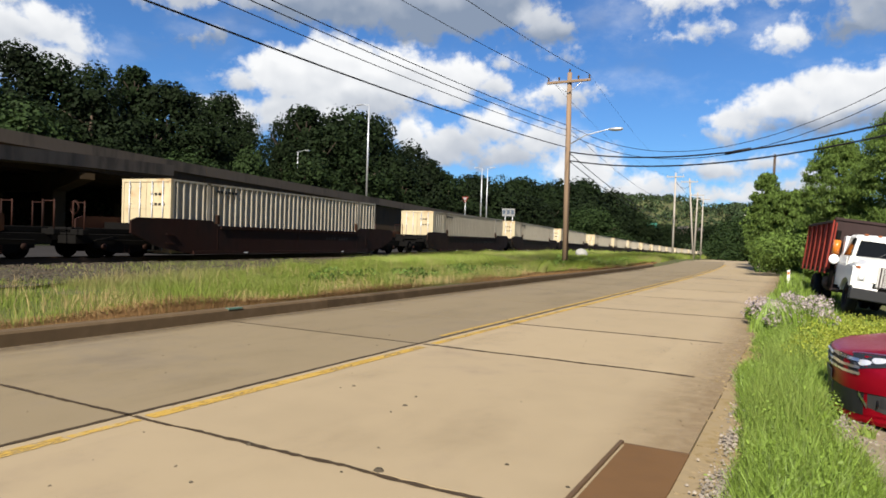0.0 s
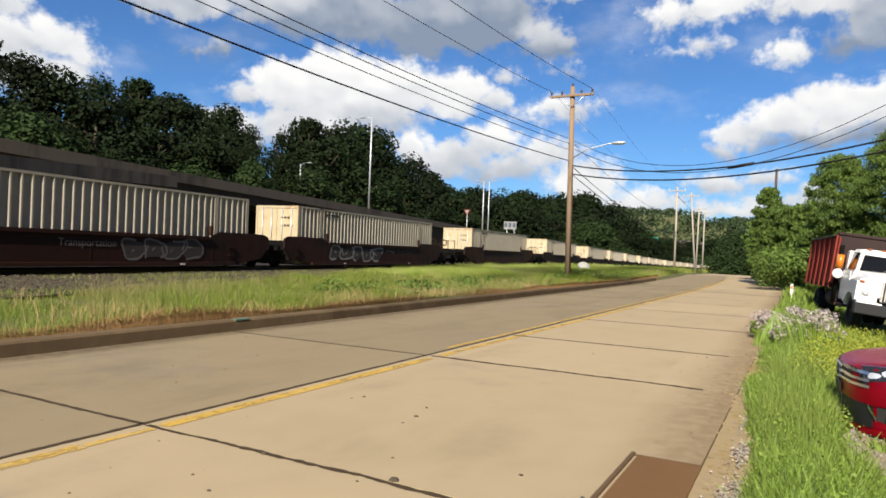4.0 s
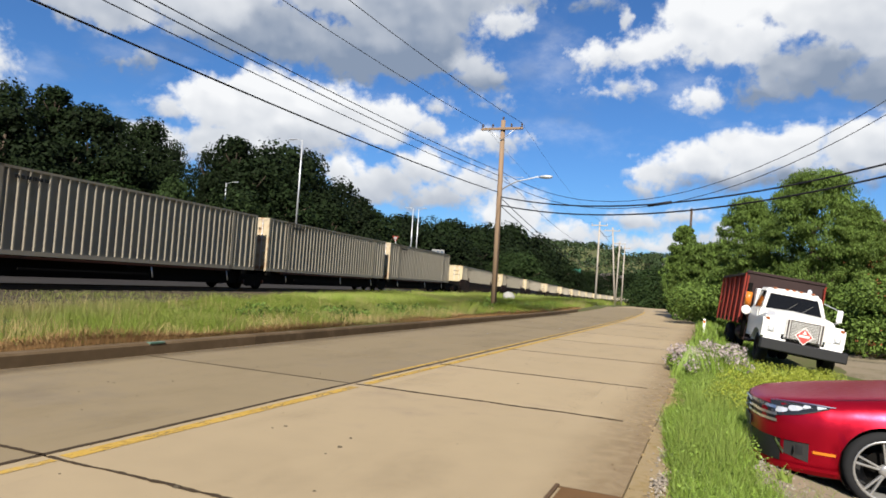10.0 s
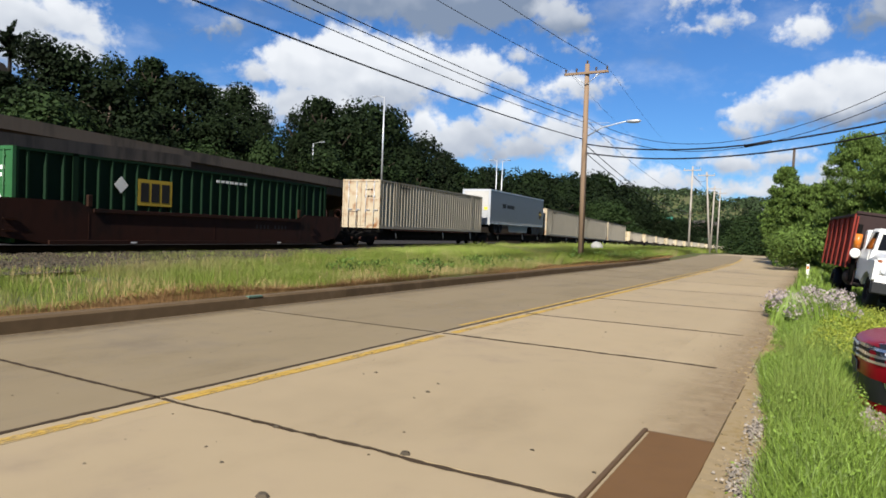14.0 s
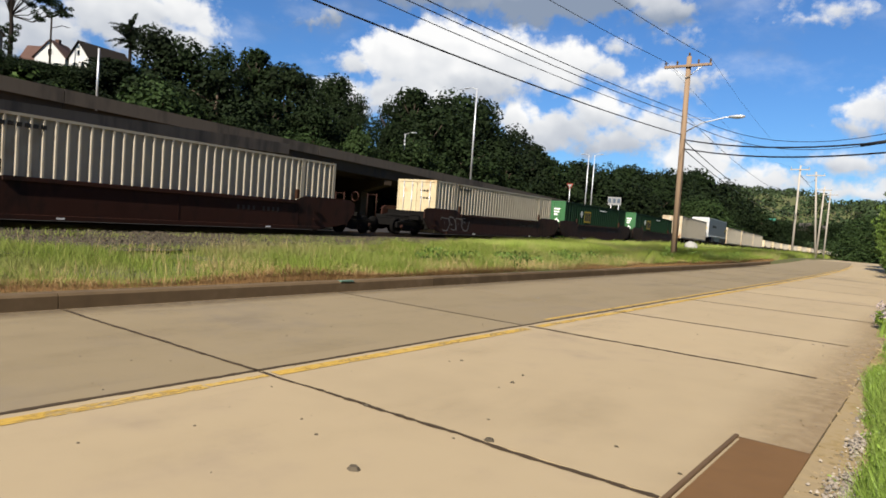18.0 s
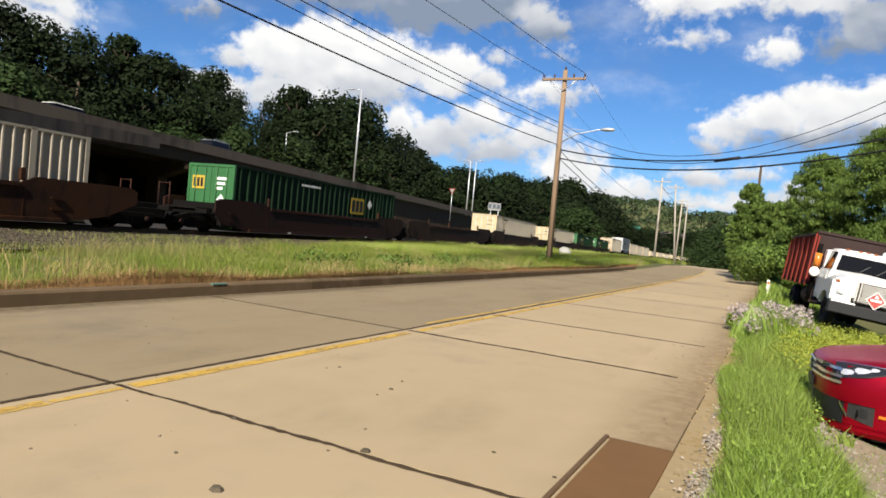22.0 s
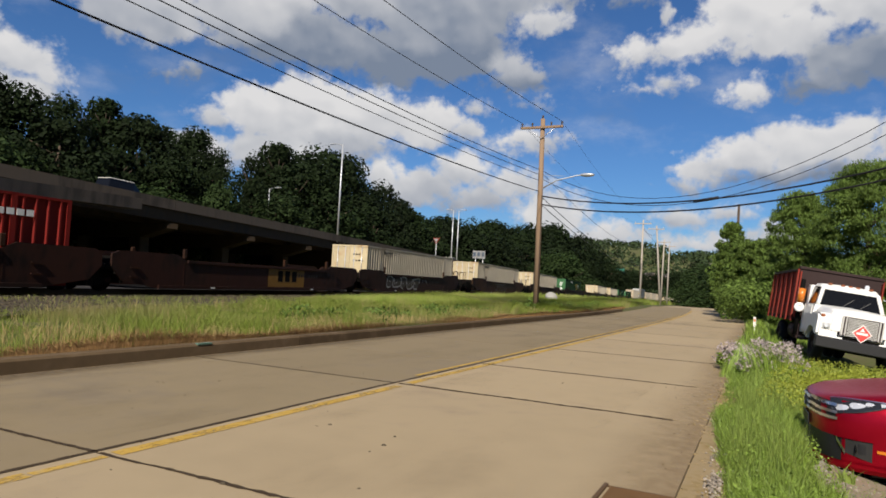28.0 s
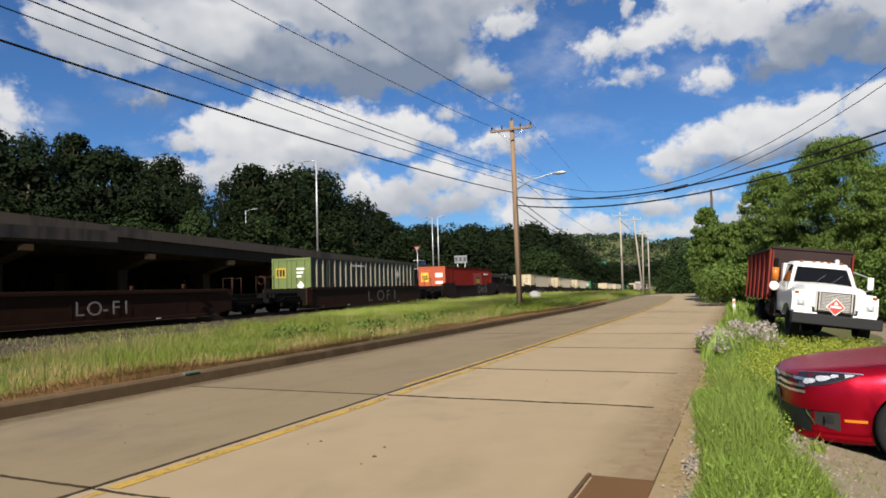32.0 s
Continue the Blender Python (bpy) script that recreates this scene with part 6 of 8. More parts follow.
for s in (-1, 1):
    for a, b in (((-1.42, s * 0.80, 1.0), (-2.14, s * 0.635, 1.40)), ((-3.36, s * 0.62, 1.41), (-4.1, s * 0.72, 1.06)), ((-2.72, s * 0.735, 1.0), (-2.68, s * 0.64, 1.43))):
        part("pillar", tube(B(), [a, b], 0.035, 6), CARRED if b[2] < 1.2 or a[0] > -2 else BLACKTRIM, car)
    part("wing_mirror", box(B(), -1.95, -1.75, *sorted((s * 0.92, s * 1.08)), 1.0, 1.14, 0.03), CARRED, car)
    part("door_handle", box(B(), -2.75, -2.55, *sorted((s * 0.915, s * 0.94)), 0.80, 0.83, 0.01), CARRED, car)
# lamps
lamp_top = lambda u: 3.3 + 1.2 * (u - 0.12) / 0.44
lamp_low = lambda u: 5.7 - 1.1 * ((u - 0.12) / 0.44) ** 1.6
for s in (1, -1):
    part("headlamp", patch(B(), 0.12, 0.56, lamp_top, lamp_low, 0.006, (s,)), CARLAMP, car, "clear wrap-around headlamp")
    for uc, ru, sc, rs in ((0.195, 0.045, 4.95, 0.55), (0.30, 0.055, 4.65, 0.55), (0.385, 0.03, 4.45, 0.36)):
        oval = lambda u, uc=uc, ru=ru, rs=rs: rs * (0.70 - 0.22 * (u - uc) / ru) * (1 - abs((u - uc) / ru) ** 5 * 0.6)
        part("reflector", patch(B(), uc - ru, uc + ru, lambda u: sc - oval(u), lambda u: sc + oval(u), 0.010, (s,), 8, 3), REFLECTOR, car)
    part("reflector", patch(B(), 0.46, 0.53, lambda u: lamp_top(u) + 0.08, lambda u: lamp_low(u) - 0.08, 0.009, (s,), 3, 2), GALV, car)
    part("headlamp_rim", patch(B(), 0.12, 0.60, lambda u: lamp_top(u) - 0.16, lambda u: lamp_top(u) - 0.02, 0.012, (s,), 8, 1), CHROME, car, "thin chrome brow over the headlamp")
    part("headlamp_rim", patch(B(), 0.12, 0.55, lambda u: lamp_low(u), lambda u: lamp_low(u) + 0.12, 0.008, (s,), 8, 1), BLACKTRIM, car)
    part("fog_bezel", patch(B(), 0.215, 0.40, level(0.465), lambda u: level(0.345 - 0.25 * (u - 0.215))(u), 0.004, (s,)), FOGGREY, car, "dark grey fog lamp recess")
    part("fog_pocket", patch(B(), 0.30, 0.355, level(0.44), level(0.36), 0.007, (s,), 3, 2), BLACKTRIM, car)
    part("fog_brow", patch(B(), 0.14, 0.41, level(0.485), level(0.468), 0.014, (s,), 6, 1), CARRED, car)
    part("fog_trim", patch(B(), 0.155, 0.215, lambda u: level(0.47 - 1.7 * (u - 0.155))(u), lambda u: level(0.435 - 1.7 * (u - 0.155))(u), 0.014, (s,), 4, 1), CHROME, car, "chrome strip beside the fog lamp")
    p = car_skin(0.29, level(0.39)(0.29), 0.004)
    bm = B()
    lathe(bm, [(0.0, 0.004), (0.002, 0.030), (0.012, 0.036), (0.012, 0.030)], (p.x, p.y * s, p.z), "x", 12)
    part("fog_lamp", bm, DARKGLASS, car)
    part("side_marker", patch(B(), 0.43, 0.60, level(0.41), level(0.385), 0.008, (s,), 3, 1), AMBER, car, "amber side marker")
    part("tail_lamp", patch(B(), 4.45, 4.80, lambda u: 4.5, lambda u: 6.5, 0.006, (s,)), PLACARDRED, car, "red tail lamp")
    part("lower_lip", patch(B(), 0.0, 0.62, level(0.265), level(0.235), 0.022, (s,), 8, 1), CARRED, car)
    part("panel_gap", patch(B(), 0.60, 1.44, lambda u: 3.25 - 0.5 * (u - 0.6), lambda u: 3.34 - 0.5 * (u - 0.6), 0.003, (s,), 8, 1), BLACKTRIM, car, "shut line of the bonnet")
# three-bar grille, lower intake, emblem on the nose
for s in (1, -1):
    part("grille_back", patch(B(), 0.0, 0.15, level(0.745), level(0.60), 0.003, (s,), 6, 3), BLACKTRIM, car)
part("grille_back", box(B(), -0.01, 0.003, -0.2, 0.2, 0.60, 0.745), BLACKTRIM, car)
for z in (0.712, 0.660, 0.608):
    bar = patch(B(), 0.0, 0.16, level(z + 0.024), level(z), 0.018, (1, -1), 6, 1)
    box(bar, 0.0, 0.018, -0.2, 0.2, z, z + 0.024, 0.004)
    part("grille_bar", bar, CHROME, car, "chrome grille bar")
bm = B()
lathe(bm, [(0.0, 0.01), (0.006, 0.05), (0.0, 0.06)], (0.018, 0, 0.67), "x", 16)
for v in bm.verts:
    v.co.y *= 1.7
part("emblem", bm, SIGNBLUE, car, "small oval emblem")
part("lower_intake", box(B(), -0.02, 0.006, -0.22, 0.22, 0.27, 0.46, 0.004), BLACKTRIM, car, "black lower air intake")
for s in (1, -1):
    part("lower_intake", patch(B(), 0.0, 0.19, level(0.47), level(0.27), 0.004, (s,), 6, 3), BLACKTRIM, car, "black lower air intake")
part("plate_holder", box(B(), 0.007, 0.02, -0.2, 0.2, 0.48, 0.57, 0.004), BLACKTRIM, car)
part("underbody", box(B(), -4.5, -0.42, -0.70, 0.70, 0.16, 0.42), BLACKTRIM, car)
for c in WHEELS:
    for s in (1, -1):
        part("wheel_well", lathe(B(), [(s * 0.60, 0.02), (s * 0.60, 0.352), (s * 0.895, 0.354)], (-c, 0, 0.335), "y", 24), BLACKTRIM, car)
        tyre = B()
        lathe(tyre, [(s * 0.70, 0.22), (s * 0.70, 0.30), (s * 0.72, 0.325), (s * 0.86, 0.325), (s * 0.89, 0.30), (s * 0.892, 0.25), (s * 0.88, 0.238)], (-c, 0, 0.325), "y", 32)
        t = part("wheel", tyre, RUBBER, car)
        part("rim", lathe(B(), [(s * 0.72, 0.22), (s * 0.80, 0.235), (s * 0.875, 0.256), (s * 0.893, 0.256), (s * 0.893, 0.240), (s * 0.86, 0.230)], (-c, 0, 0.325), "y", 32), ALLOY, t)
        part("brake_disc", lathe(B(), [(s * 0.76, 0.15), (s * 0.76, 0.02)], (-c, 0, 0.325), "y", 20), GRIMESHADE, t)
        for k in range(10):
            a = 2 * math.pi * (k // 2) / 5 + (0.13 if k % 2 else -0.13)
            m = Matrix.Translation((-c, 0, 0.325)) @ Matrix.Rotation(a, 4, "Y")
            part("spoke", box(B(), -0.009, 0.009, *sorted((s * 0.845, s * 0.878)), 0.05, 0.238, 0.004, m), ALLOY, t)
        part("hub_cap", lathe(B(), [(s * 0.84, 0.058), (s * 0.87, 0.052), (s * 0.878, 0.03), (s * 0.878, 0.003)], (-c, 0, 0.325), "y", 16), ALLOY, t)
# nose to the left, its left flank to the verge
car.matrix_basis = pose(0.37, 7.50, -0.245, 0, 0, 182.5)

# ---- the old stake-bed truck ----
# its own space: y ahead, x to its right, z up from the ground under the front axle
truck = thing("stake_truck", "old white stake-bed truck with red side boards and a hazard placard", "truck")


def loft(bm, sections, cap=True):
    rows = [[bm.verts.new(p) for p in sec] for sec in sections]
    n = len(rows[0])
    for a, b in zip(rows, rows[1:]):
        for i in range(n):
            bm.faces.new((a[i], b[i], b[(i + 1) % n], a[(i + 1) % n]))
    if cap:
        bm.faces.new(rows[0])
        bm.faces.new(rows[-1][::-1])
    return bm


def bonnet(y, w, z, r=0.16, low=0.95):
    return [(-w, y, low), (-w, y, z - r), (-w + r * 0.35, y, z - r * 0.3), (-w + r, y, z), (0, y, z + 0.03), (w - r, y, z), (w - r * 0.35, y, z - r * 0.3), (w, y, z - r), (w, y, low)]


part("bonnet", loft(B(), [bonnet(0.0, 0.74, 1.47), bonnet(-0.05, 0.80, 1.51), bonnet(-0.25, 0.82, 1.555), bonnet(-0.9, 0.84, 1.60), bonnet(-1.45, 0.86, 1.63)]), TRUCKWHITE, truck)
for s in (-1, 1):
    bm = B()
    arch = [(-0.02, 0.78), (-0.02, 1.25), (-0.06, 1.34), (-0.16, 1.39), (-0.75, 1.41), (-1.25, 1.32), (-1.5, 1.0), (-1.5, 0.62), (-1.33, 0.62), (-1.24, 0.86), (-1.02, 1.02), (-0.72, 1.06), (-0.45, 1.0), (-0.26, 0.84), (-0.2, 0.70)]
    poly(bm, [(s * 0.58, y, z) for y, z in arch], (s * 0.52, 0, 0))
    bmesh.ops.bevel(bm, geom=[e for e in bm.edges if abs(e.verts[0].co.x - e.verts[1].co.x) < 0.01 and abs(e.verts[0].co.x) > 1.0], offset=0.06, segments=2, affect="EDGES", clamp_overlap=True)
    part("fender", bm, TRUCKWHITE, truck, "rounded white front fender")
    part("headlamp_recess", box(B(), s * 0.88 - 0.10, s * 0.88 + 0.10, -0.03, 0.006, 0.97, 1.13, 0.004), GALV, truck, "grey square headlamp recess")
    bm = B()
    lathe(bm, [(0.008, 0.004), (0.026, 0.04), (0.018, 0.058), (0.008, 0.062)], (s * 0.88, 0.0, 1.05), "y", 16)
    part("headlamp", bm, LAMPGLASS, truck)
    part("headlamp_bezel", lathe(B(), [(0.007, 0.078), (0.018, 0.073), (0.018, 0.063)], (s * 0.88, 0.0, 1.05), "y", 16), GRILLE, truck)
    part("side_lamp", box(B(), *sorted((s * 0.93, s * 1.04)), -0.10, -0.01, 1.27, 1.355, 0.02), DULLAMBER, truck)
    part("step", box(B(), *sorted((s * 0.85, s * 1.05)), -2.5, -1.55, 0.52, 0.60, 0.02), TRUCKDARK, truck)
part("grille_frame", box(B(), -0.52, 0.52, -0.04, 0.02, 0.84, 1.40, 0.02), GRILLE, truck)
for k in range(12):
    z = 0.875 + 0.041 * k
    part("grille_bar", box(B(), -0.37, 0.37, 0.021, 0.045, z, z + 0.024), GRILLE, truck)
for x in (-0.49, -0.41, 0.41, 0.49):
    part("grille_bar", box(B(), x - 0.018, x + 0.018, 0.022, 0.05, 0.87, 1.37), GRILLE, truck)
part("grille_back", box(B(), -0.48, 0.48, 0.0205, 0.024, 0.86, 1.38), TRUCKDARK, truck)
d = 0.25
for half, mat, y in ((d, SIGNWHITE, 0.06), (d * 0.86, PLACARDRED, 0.068)):
    part("hazard_placard", poly(B(), [(0, y, 0.99 - half), (half, y, 0.99), (0, y, 0.99 + half), (-half, y, 0.99)], (0, 0.006, 0)), mat, truck, "red and white hazard diamond")
part("placard_bar", box(B(), -0.14, 0.14, 0.076, 0.079, 0.96, 1.02), SIGNWHITE, truck)
part("placard_bar", poly(B(), [(-0.06, 0.076, 1.05), (0.06, 0.076, 1.05), (0, 0.076, 1.15)], (0, 0.003, 0)), SIGNWHITE, truck)
part("bumper", box(B(), -1.15, 1.15, 0.08, 0.24, 0.46, 0.76, 0.03), BLACKTRIM, truck, "heavy black steel bumper")
part("apron", box(B(), -1.05, 1.05, -0.05, 0.03, 0.70, 0.80, 0.01), TRUCKWHITE, truck)
# cab
part("cab", loft(B(), [[(-0.96, y, 0.72), (0.96, y, 0.72), (0.98, y, 1.25), (w, y, 1.62), (-w, y, 1.62), (-0.98, y, 1.25)] for y, w in ((-1.44, 0.92), (-2.75, 0.94))]), TRUCKWHITE, truck)
part("cab_roof", loft(B(), [[(-w, y, z - 0.10), (w, y, z - 0.10), (w - 0.08, y, z), (0, y, z + 0.04), (-w + 0.08, y, z)] for y, w, z in ((-1.68, 0.72, 2.20), (-1.85, 0.80, 2.26), (-2.5, 0.82, 2.27), (-2.74, 0.78, 2.22))]), TRUCKWHITE, truck)
part("windscreen", poly(B(), [(-0.80, -1.46, 1.62), (0.80, -1.46, 1.62), (0.68, -1.69, 2.12), (-0.68, -1.69, 2.12)], (0, -0.02, 0)), DARKGLASS, truck)
for s in (-1, 1):
    part("windscreen_pillar", tube(B(), [(s * 0.86, -1.46, 1.60), (s * 0.73, -1.70, 2.14)], 0.06, 6), TRUCKWHITE, truck)
    part("rear_pillar", box(B(), *sorted((s * 0.92, s * 0.78)), -2.75, -2.45, 1.62, 2.2, 0.02), TRUCKWHITE, truck)
    part("side_glass", poly(B(), [(s * 0.90, -1.60, 1.64), (s * 0.90, -2.44, 1.64), (s * 0.81, -2.44, 2.14), (s * 0.79, -1.76, 2.14)], (s * 0.012, 0, 0)), DARKGLASS, truck)
    part("door", box(B(), *sorted((s * 0.972, s * 0.99)), -2.5, -1.55, 0.8, 1.58, 0.006), TRUCKWHITE, truck)
    if s > 0:
        continue
    part("mirror_arm", tube(B(), [(s * 0.93, -1.5, 1.45), (s * 1.28, -1.42, 1.55), (s * 1.28, -1.42, 1.9), (s * 0.85, -1.6, 2.05)], 0.014, 5), GALV, truck)
    part("mirror", box(B(), s * 1.28 - 0.08, s * 1.28 + 0.08, -1.46, -1.40, 1.56, 1.93, 0.02), SIGNWHITE, truck, "tall white mirror")
part("rear_window_wall", box(B(), -0.78, 0.78, -2.75, -2.70, 1.62, 2.18), TRUCKWHITE, truck)
part("wiper", tube(B(), [(-0.2, -1.44, 1.62), (-0.55, -1.57, 1.9)], 0.012, 5), BLACKTRIM, truck)
part("wiper", tube(B(), [(0.25, -1.44, 1.62), (-0.1, -1.57, 1.9)], 0.012, 5), BLACKTRIM, truck)
for x in (-0.55, -0.2, 0, 0.2, 0.55):
    part("roof_marker", box(B(), x - 0.05, x + 0.05, -1.82, -1.72, 2.25, 2.30, 0.015), DULLAMBER, truck, "amber roof marker")
part("beacon", lathe(B(), [(0, 0.07), (0.1, 0.065), (0.13, 0.03), (0.135, 0.002)], (-0.5, -2.0, 2.28), "z", 12), LAMPGLASS, truck)
# stack and tank behind the cab
part("exhaust_pipe", tube(B(), [(1.06, -2.9, 0.6), (1.06, -2.9, 2.35)], 0.07, 10), GRIMESHADE, truck)
part("orange_bottle", tube(B(), [(1.08, -2.76, 1.62), (1.08, -2.76, 2.05)], 0.11, 12), AMBER, truck, "orange cylinder behind the cab")
bm = B()
lathe(bm, [(0.0, 0.004), (0.05, 0.07), (0.06, 0.13), (0.02, 0.15)], (1.12, -2.62, 1.46), "y", 14)
part("work_lamp", bm, SIGNWHITE, truck, "round white work lamp")
# bed
part("bed_floor", box(B(), -1.18, 1.18, -7.3, -3.0, 1.02, 1.14, 0.01), TRUCKDARK, truck)
part("headboard", box(B(), -1.20, 1.20, -3.06, -2.98, 1.15, 2.66, 0.01), TRUCKDARK, truck, "dark steel headboard")
part("headboard_rail", box(B(), -1.22, 1.22, -3.08, -2.94, 2.662, 2.75, 0.01), TRUCKDARK, truck)
for s in (-1, 1):
    for k in range(11):
        y = -7.2 + k * 0.4
        part("side_board", box(B(), *sorted((s * 1.15, s * 1.19)), y, y + 0.37, 1.15, 2.58, 0.006), TRUCKRED, truck, "faded red upright board")
    for k in range(6):
        y = -7.25 + k * 0.84
        part("stake", box(B(), *sorted((s * 1.192, s * 1.25)), y - 0.05, y + 0.05, 1.0, 2.66, 0.01), TRUCKRED, truck)
    part("side_rail", box(B(), *sorted((s * 1.14, s * 1.255)), -7.3, -3.1, 2.582, 2.66, 0.01), TRUCKDARK, truck)
part("tailboard", box(B(), -1.13, 1.13, -7.3, -7.24, 1.15, 2.5, 0.01), TRUCKRED, truck)
part("chassis", box(B(), -0.45, 0.45, -7.2, 0.05, 0.60, 0.80), GRIMESHADE, truck)
part("fuel_tank", tube(B(), [(0.85, -3.9, 0.72), (0.85, -2.9, 0.72)], 0.26, 14), TRUCKDARK, truck)
for y, xs in ((-0.72, (0.90,)), (-5.6, (0.95, 0.62))):
    for s in (-1, 1):
        for x in xs:
            w = B()
            lathe(w, [(s * (x - 0.12), 0.2), (s * (x - 0.12), 0.42), (s * (x - 0.09), 0.47), (s * (x + 0.09), 0.47), (s * (x + 0.12), 0.43), (s * (x + 0.12), 0.27)], (0, y, 0.47), "x", 24)
            t = part("wheel", w, RUBBER, truck)
            part("rim", lathe(B(), [(s * (x + 0.11), 0.27), (s * (x + 0.04), 0.22), (s * (x + 0.05), 0.10), (s * (x + 0.10), 0.08), (s * (x + 0.10), 0.003)], (0, y, 0.47), "x", 18), TRUCKDARK, t)
part("front_axle", tube(B(), [(-0.85, -0.72, 0.45), (0.85, -0.72, 0.45)], 0.06, 8), GRIMESHADE, truck)
TRUCK_AT = polar(-6.2, 20.6)
truck.matrix_basis = pose(TRUCK_AT.x - 0.05, TRUCK_AT.y, -0.37, 0, -7.5, 188)
truck.scale = (0.945, 1.0, 0.98)


# ---- a van parked far up the road, and a green road sign ----
van = thing("parked_van", "white box van parked far up the road", "van")
p = polar(2.75, 118)
z = ground_z(p.x, p.y)
part("body", box(B(), p.x - 1.0, p.x + 1.0, p.y, p.y + 4.6, z + 0.45, z + 2.5, 0.12), TRUCKWHITE, van)
part("windscreen", box(B(), p.x - 0.85, p.x + 0.85, p.y - 0.02, p.y - 0.004, z + 1.5, z + 2.2), DARKGLASS, van)
for dx in (-0.85, 0.85):
    for dy in (0.9, 3.7):
        part("wheel", lathe(B(), [(-0.12, 0.02), (-0.12, 0.34), (0.12, 0.34), (0.12, 0.02)], (p.x + dx, p.y + dy, z + 0.34), "x", 14), RUBBER, van)
gs = thing("road_sign", "small green highway sign among the far trees", "sign")
p = polar(10.9, 290)
part("panel", box(B(), p.x - 2.2, p.x + 2.2, p.y, p.y + 0.1, up(290, 1.45), up(290, 1.85)), material("sign_green", (0.03, 0.17, 0.12), 0.5, vary=0.2), gs)
for dx in (-1.5, 1.5):
    part("post", tube(B(), [(p.x + dx, p.y + 0.2, ground_z(p.x, p.y)), (p.x + dx, p.y + 0.2, up(290, 1.8))], 0.12, 6), GALV, gs)


# ---- traffic on the viaduct ----
def far_car(name, label, paint, long, high, rack=False):
    """Seen only above the parapet; y ahead, z up from the deck."""
    c = thing(name, label, "car", group="traffic on the viaduct")
    h = high * 0.58
    part("body", loft(B(), [[(-w, y, 0.28), (w, y, 0.28), (w + 0.03, y, h * 0.7), (w - 0.04, y, z), (-w + 0.04, y, z), (-w - 0.03, y, h * 0.7)] for y, w, z in ((0, 0.80, h * 0.8), (0.15, 0.86, h), (long * 0.7, 0.87, h), (long - 0.3, 0.84, h * 0.9), (long, 0.74, h * 0.7))]), paint, c)
    part("cabin_glass", loft(B(), [[(-w, y, h), (w, y, h), (w - 0.14, y, z), (-w + 0.14, y, z)] for y, w, z in ((0.1, 0.82, h + 0.03), (0.4, 0.82, high - 0.05), (long * 0.55, 0.82, high - 0.05), (long * 0.74, 0.80, h + 0.03))]), DARKGLASS, c, "dark glass")
    part("roof", loft(B(), [[(-w, y, high - 0.06), (w, y, high - 0.06), (w - 0.1, y, high), (-w + 0.1, y, high)] for y, w in ((0.36, 0.68), (0.6, 0.71), (long * 0.52, 0.71), (long * 0.58, 0.66))]), paint, c)
    if rack:
        for s in (-1, 1):
            part("roof_rail", tube(B(), [(s * 0.6, 0.6, high), (s * 0.6, 0.7, high + 0.09), (s * 0.6, long * 0.48, high + 0.09), (s * 0.6, long * 0.51, high)], 0.025, 6), GALV, c)
    for y in (0.85, long - 0.85):
        for s in (-1, 1):
            part("wheel", lathe(B(), [(s * 0.62, 0.05), (s * 0.62, 0.31), (s * 0.84, 0.31), (s * 0.85, 0.22), (s * 0.82, 0.02)], (0, y, 0.315), "x", 16), RUBBER, c)
    return c


TRAFFIC = [(far_car("far_car", "pale silver estate car with roof rails driving on the viaduct", TRAILERGREY, 4.6, 1.78, True), 21.0, 28.1, 15.9),
           (far_car("far_car", "pale saloon car driving on the viaduct", TRAILERWHITE, 4.6, 1.50), 22.0, 28.3, 14.3),
           (far_car("far_car", "white van-like car driving on the viaduct", TRAILERWHITE, 4.9, 1.95), 27.5, 26.2, 18.0)]


def on_deck(y):
    return pose(via_x(y, 2.4), y, via_top(y) - 0.948, -1.2, 0, 4.96)


# ---- the freight train ----
# each piece lies along its own y, x towards the road, z up from the rail
SPEED = 14.183
BOX_L, BOX_W, BOX_H = 16.15, 1.30, 2.90
train = []                      # (thing, place along the line at the start)


def ribs(bm, y0, y1, z0, z1, side, pitch, proud=0.068, rib=0.055):
    """A folded steel side between two posts."""
    xa, xb = side * (BOX_W - 0.07), side * (BOX_W - 0.07 + proud)
    n = max(1, int((y1 - y0) / pitch))
    pitch = (y1 - y0) / n
    line = []
    for k in range(n):
        m = y0 + (k + 0.5) * pitch
        line += [(xa, m - pitch / 2), (xa, m - rib / 2 - 0.05), (xb, m - rib / 2), (xb, m + rib / 2), (xa, m + rib / 2 + 0.05)]
    line.append((xa, y1))
    a = [bm.verts.new((x, y, z0)) for x, y in line]
    b = [bm.verts.new((x, y, z1)) for x, y in line]
    for i in range(len(line) - 1):
        bm.faces.new((a[i], a[i + 1], b[i + 1], b[i]))


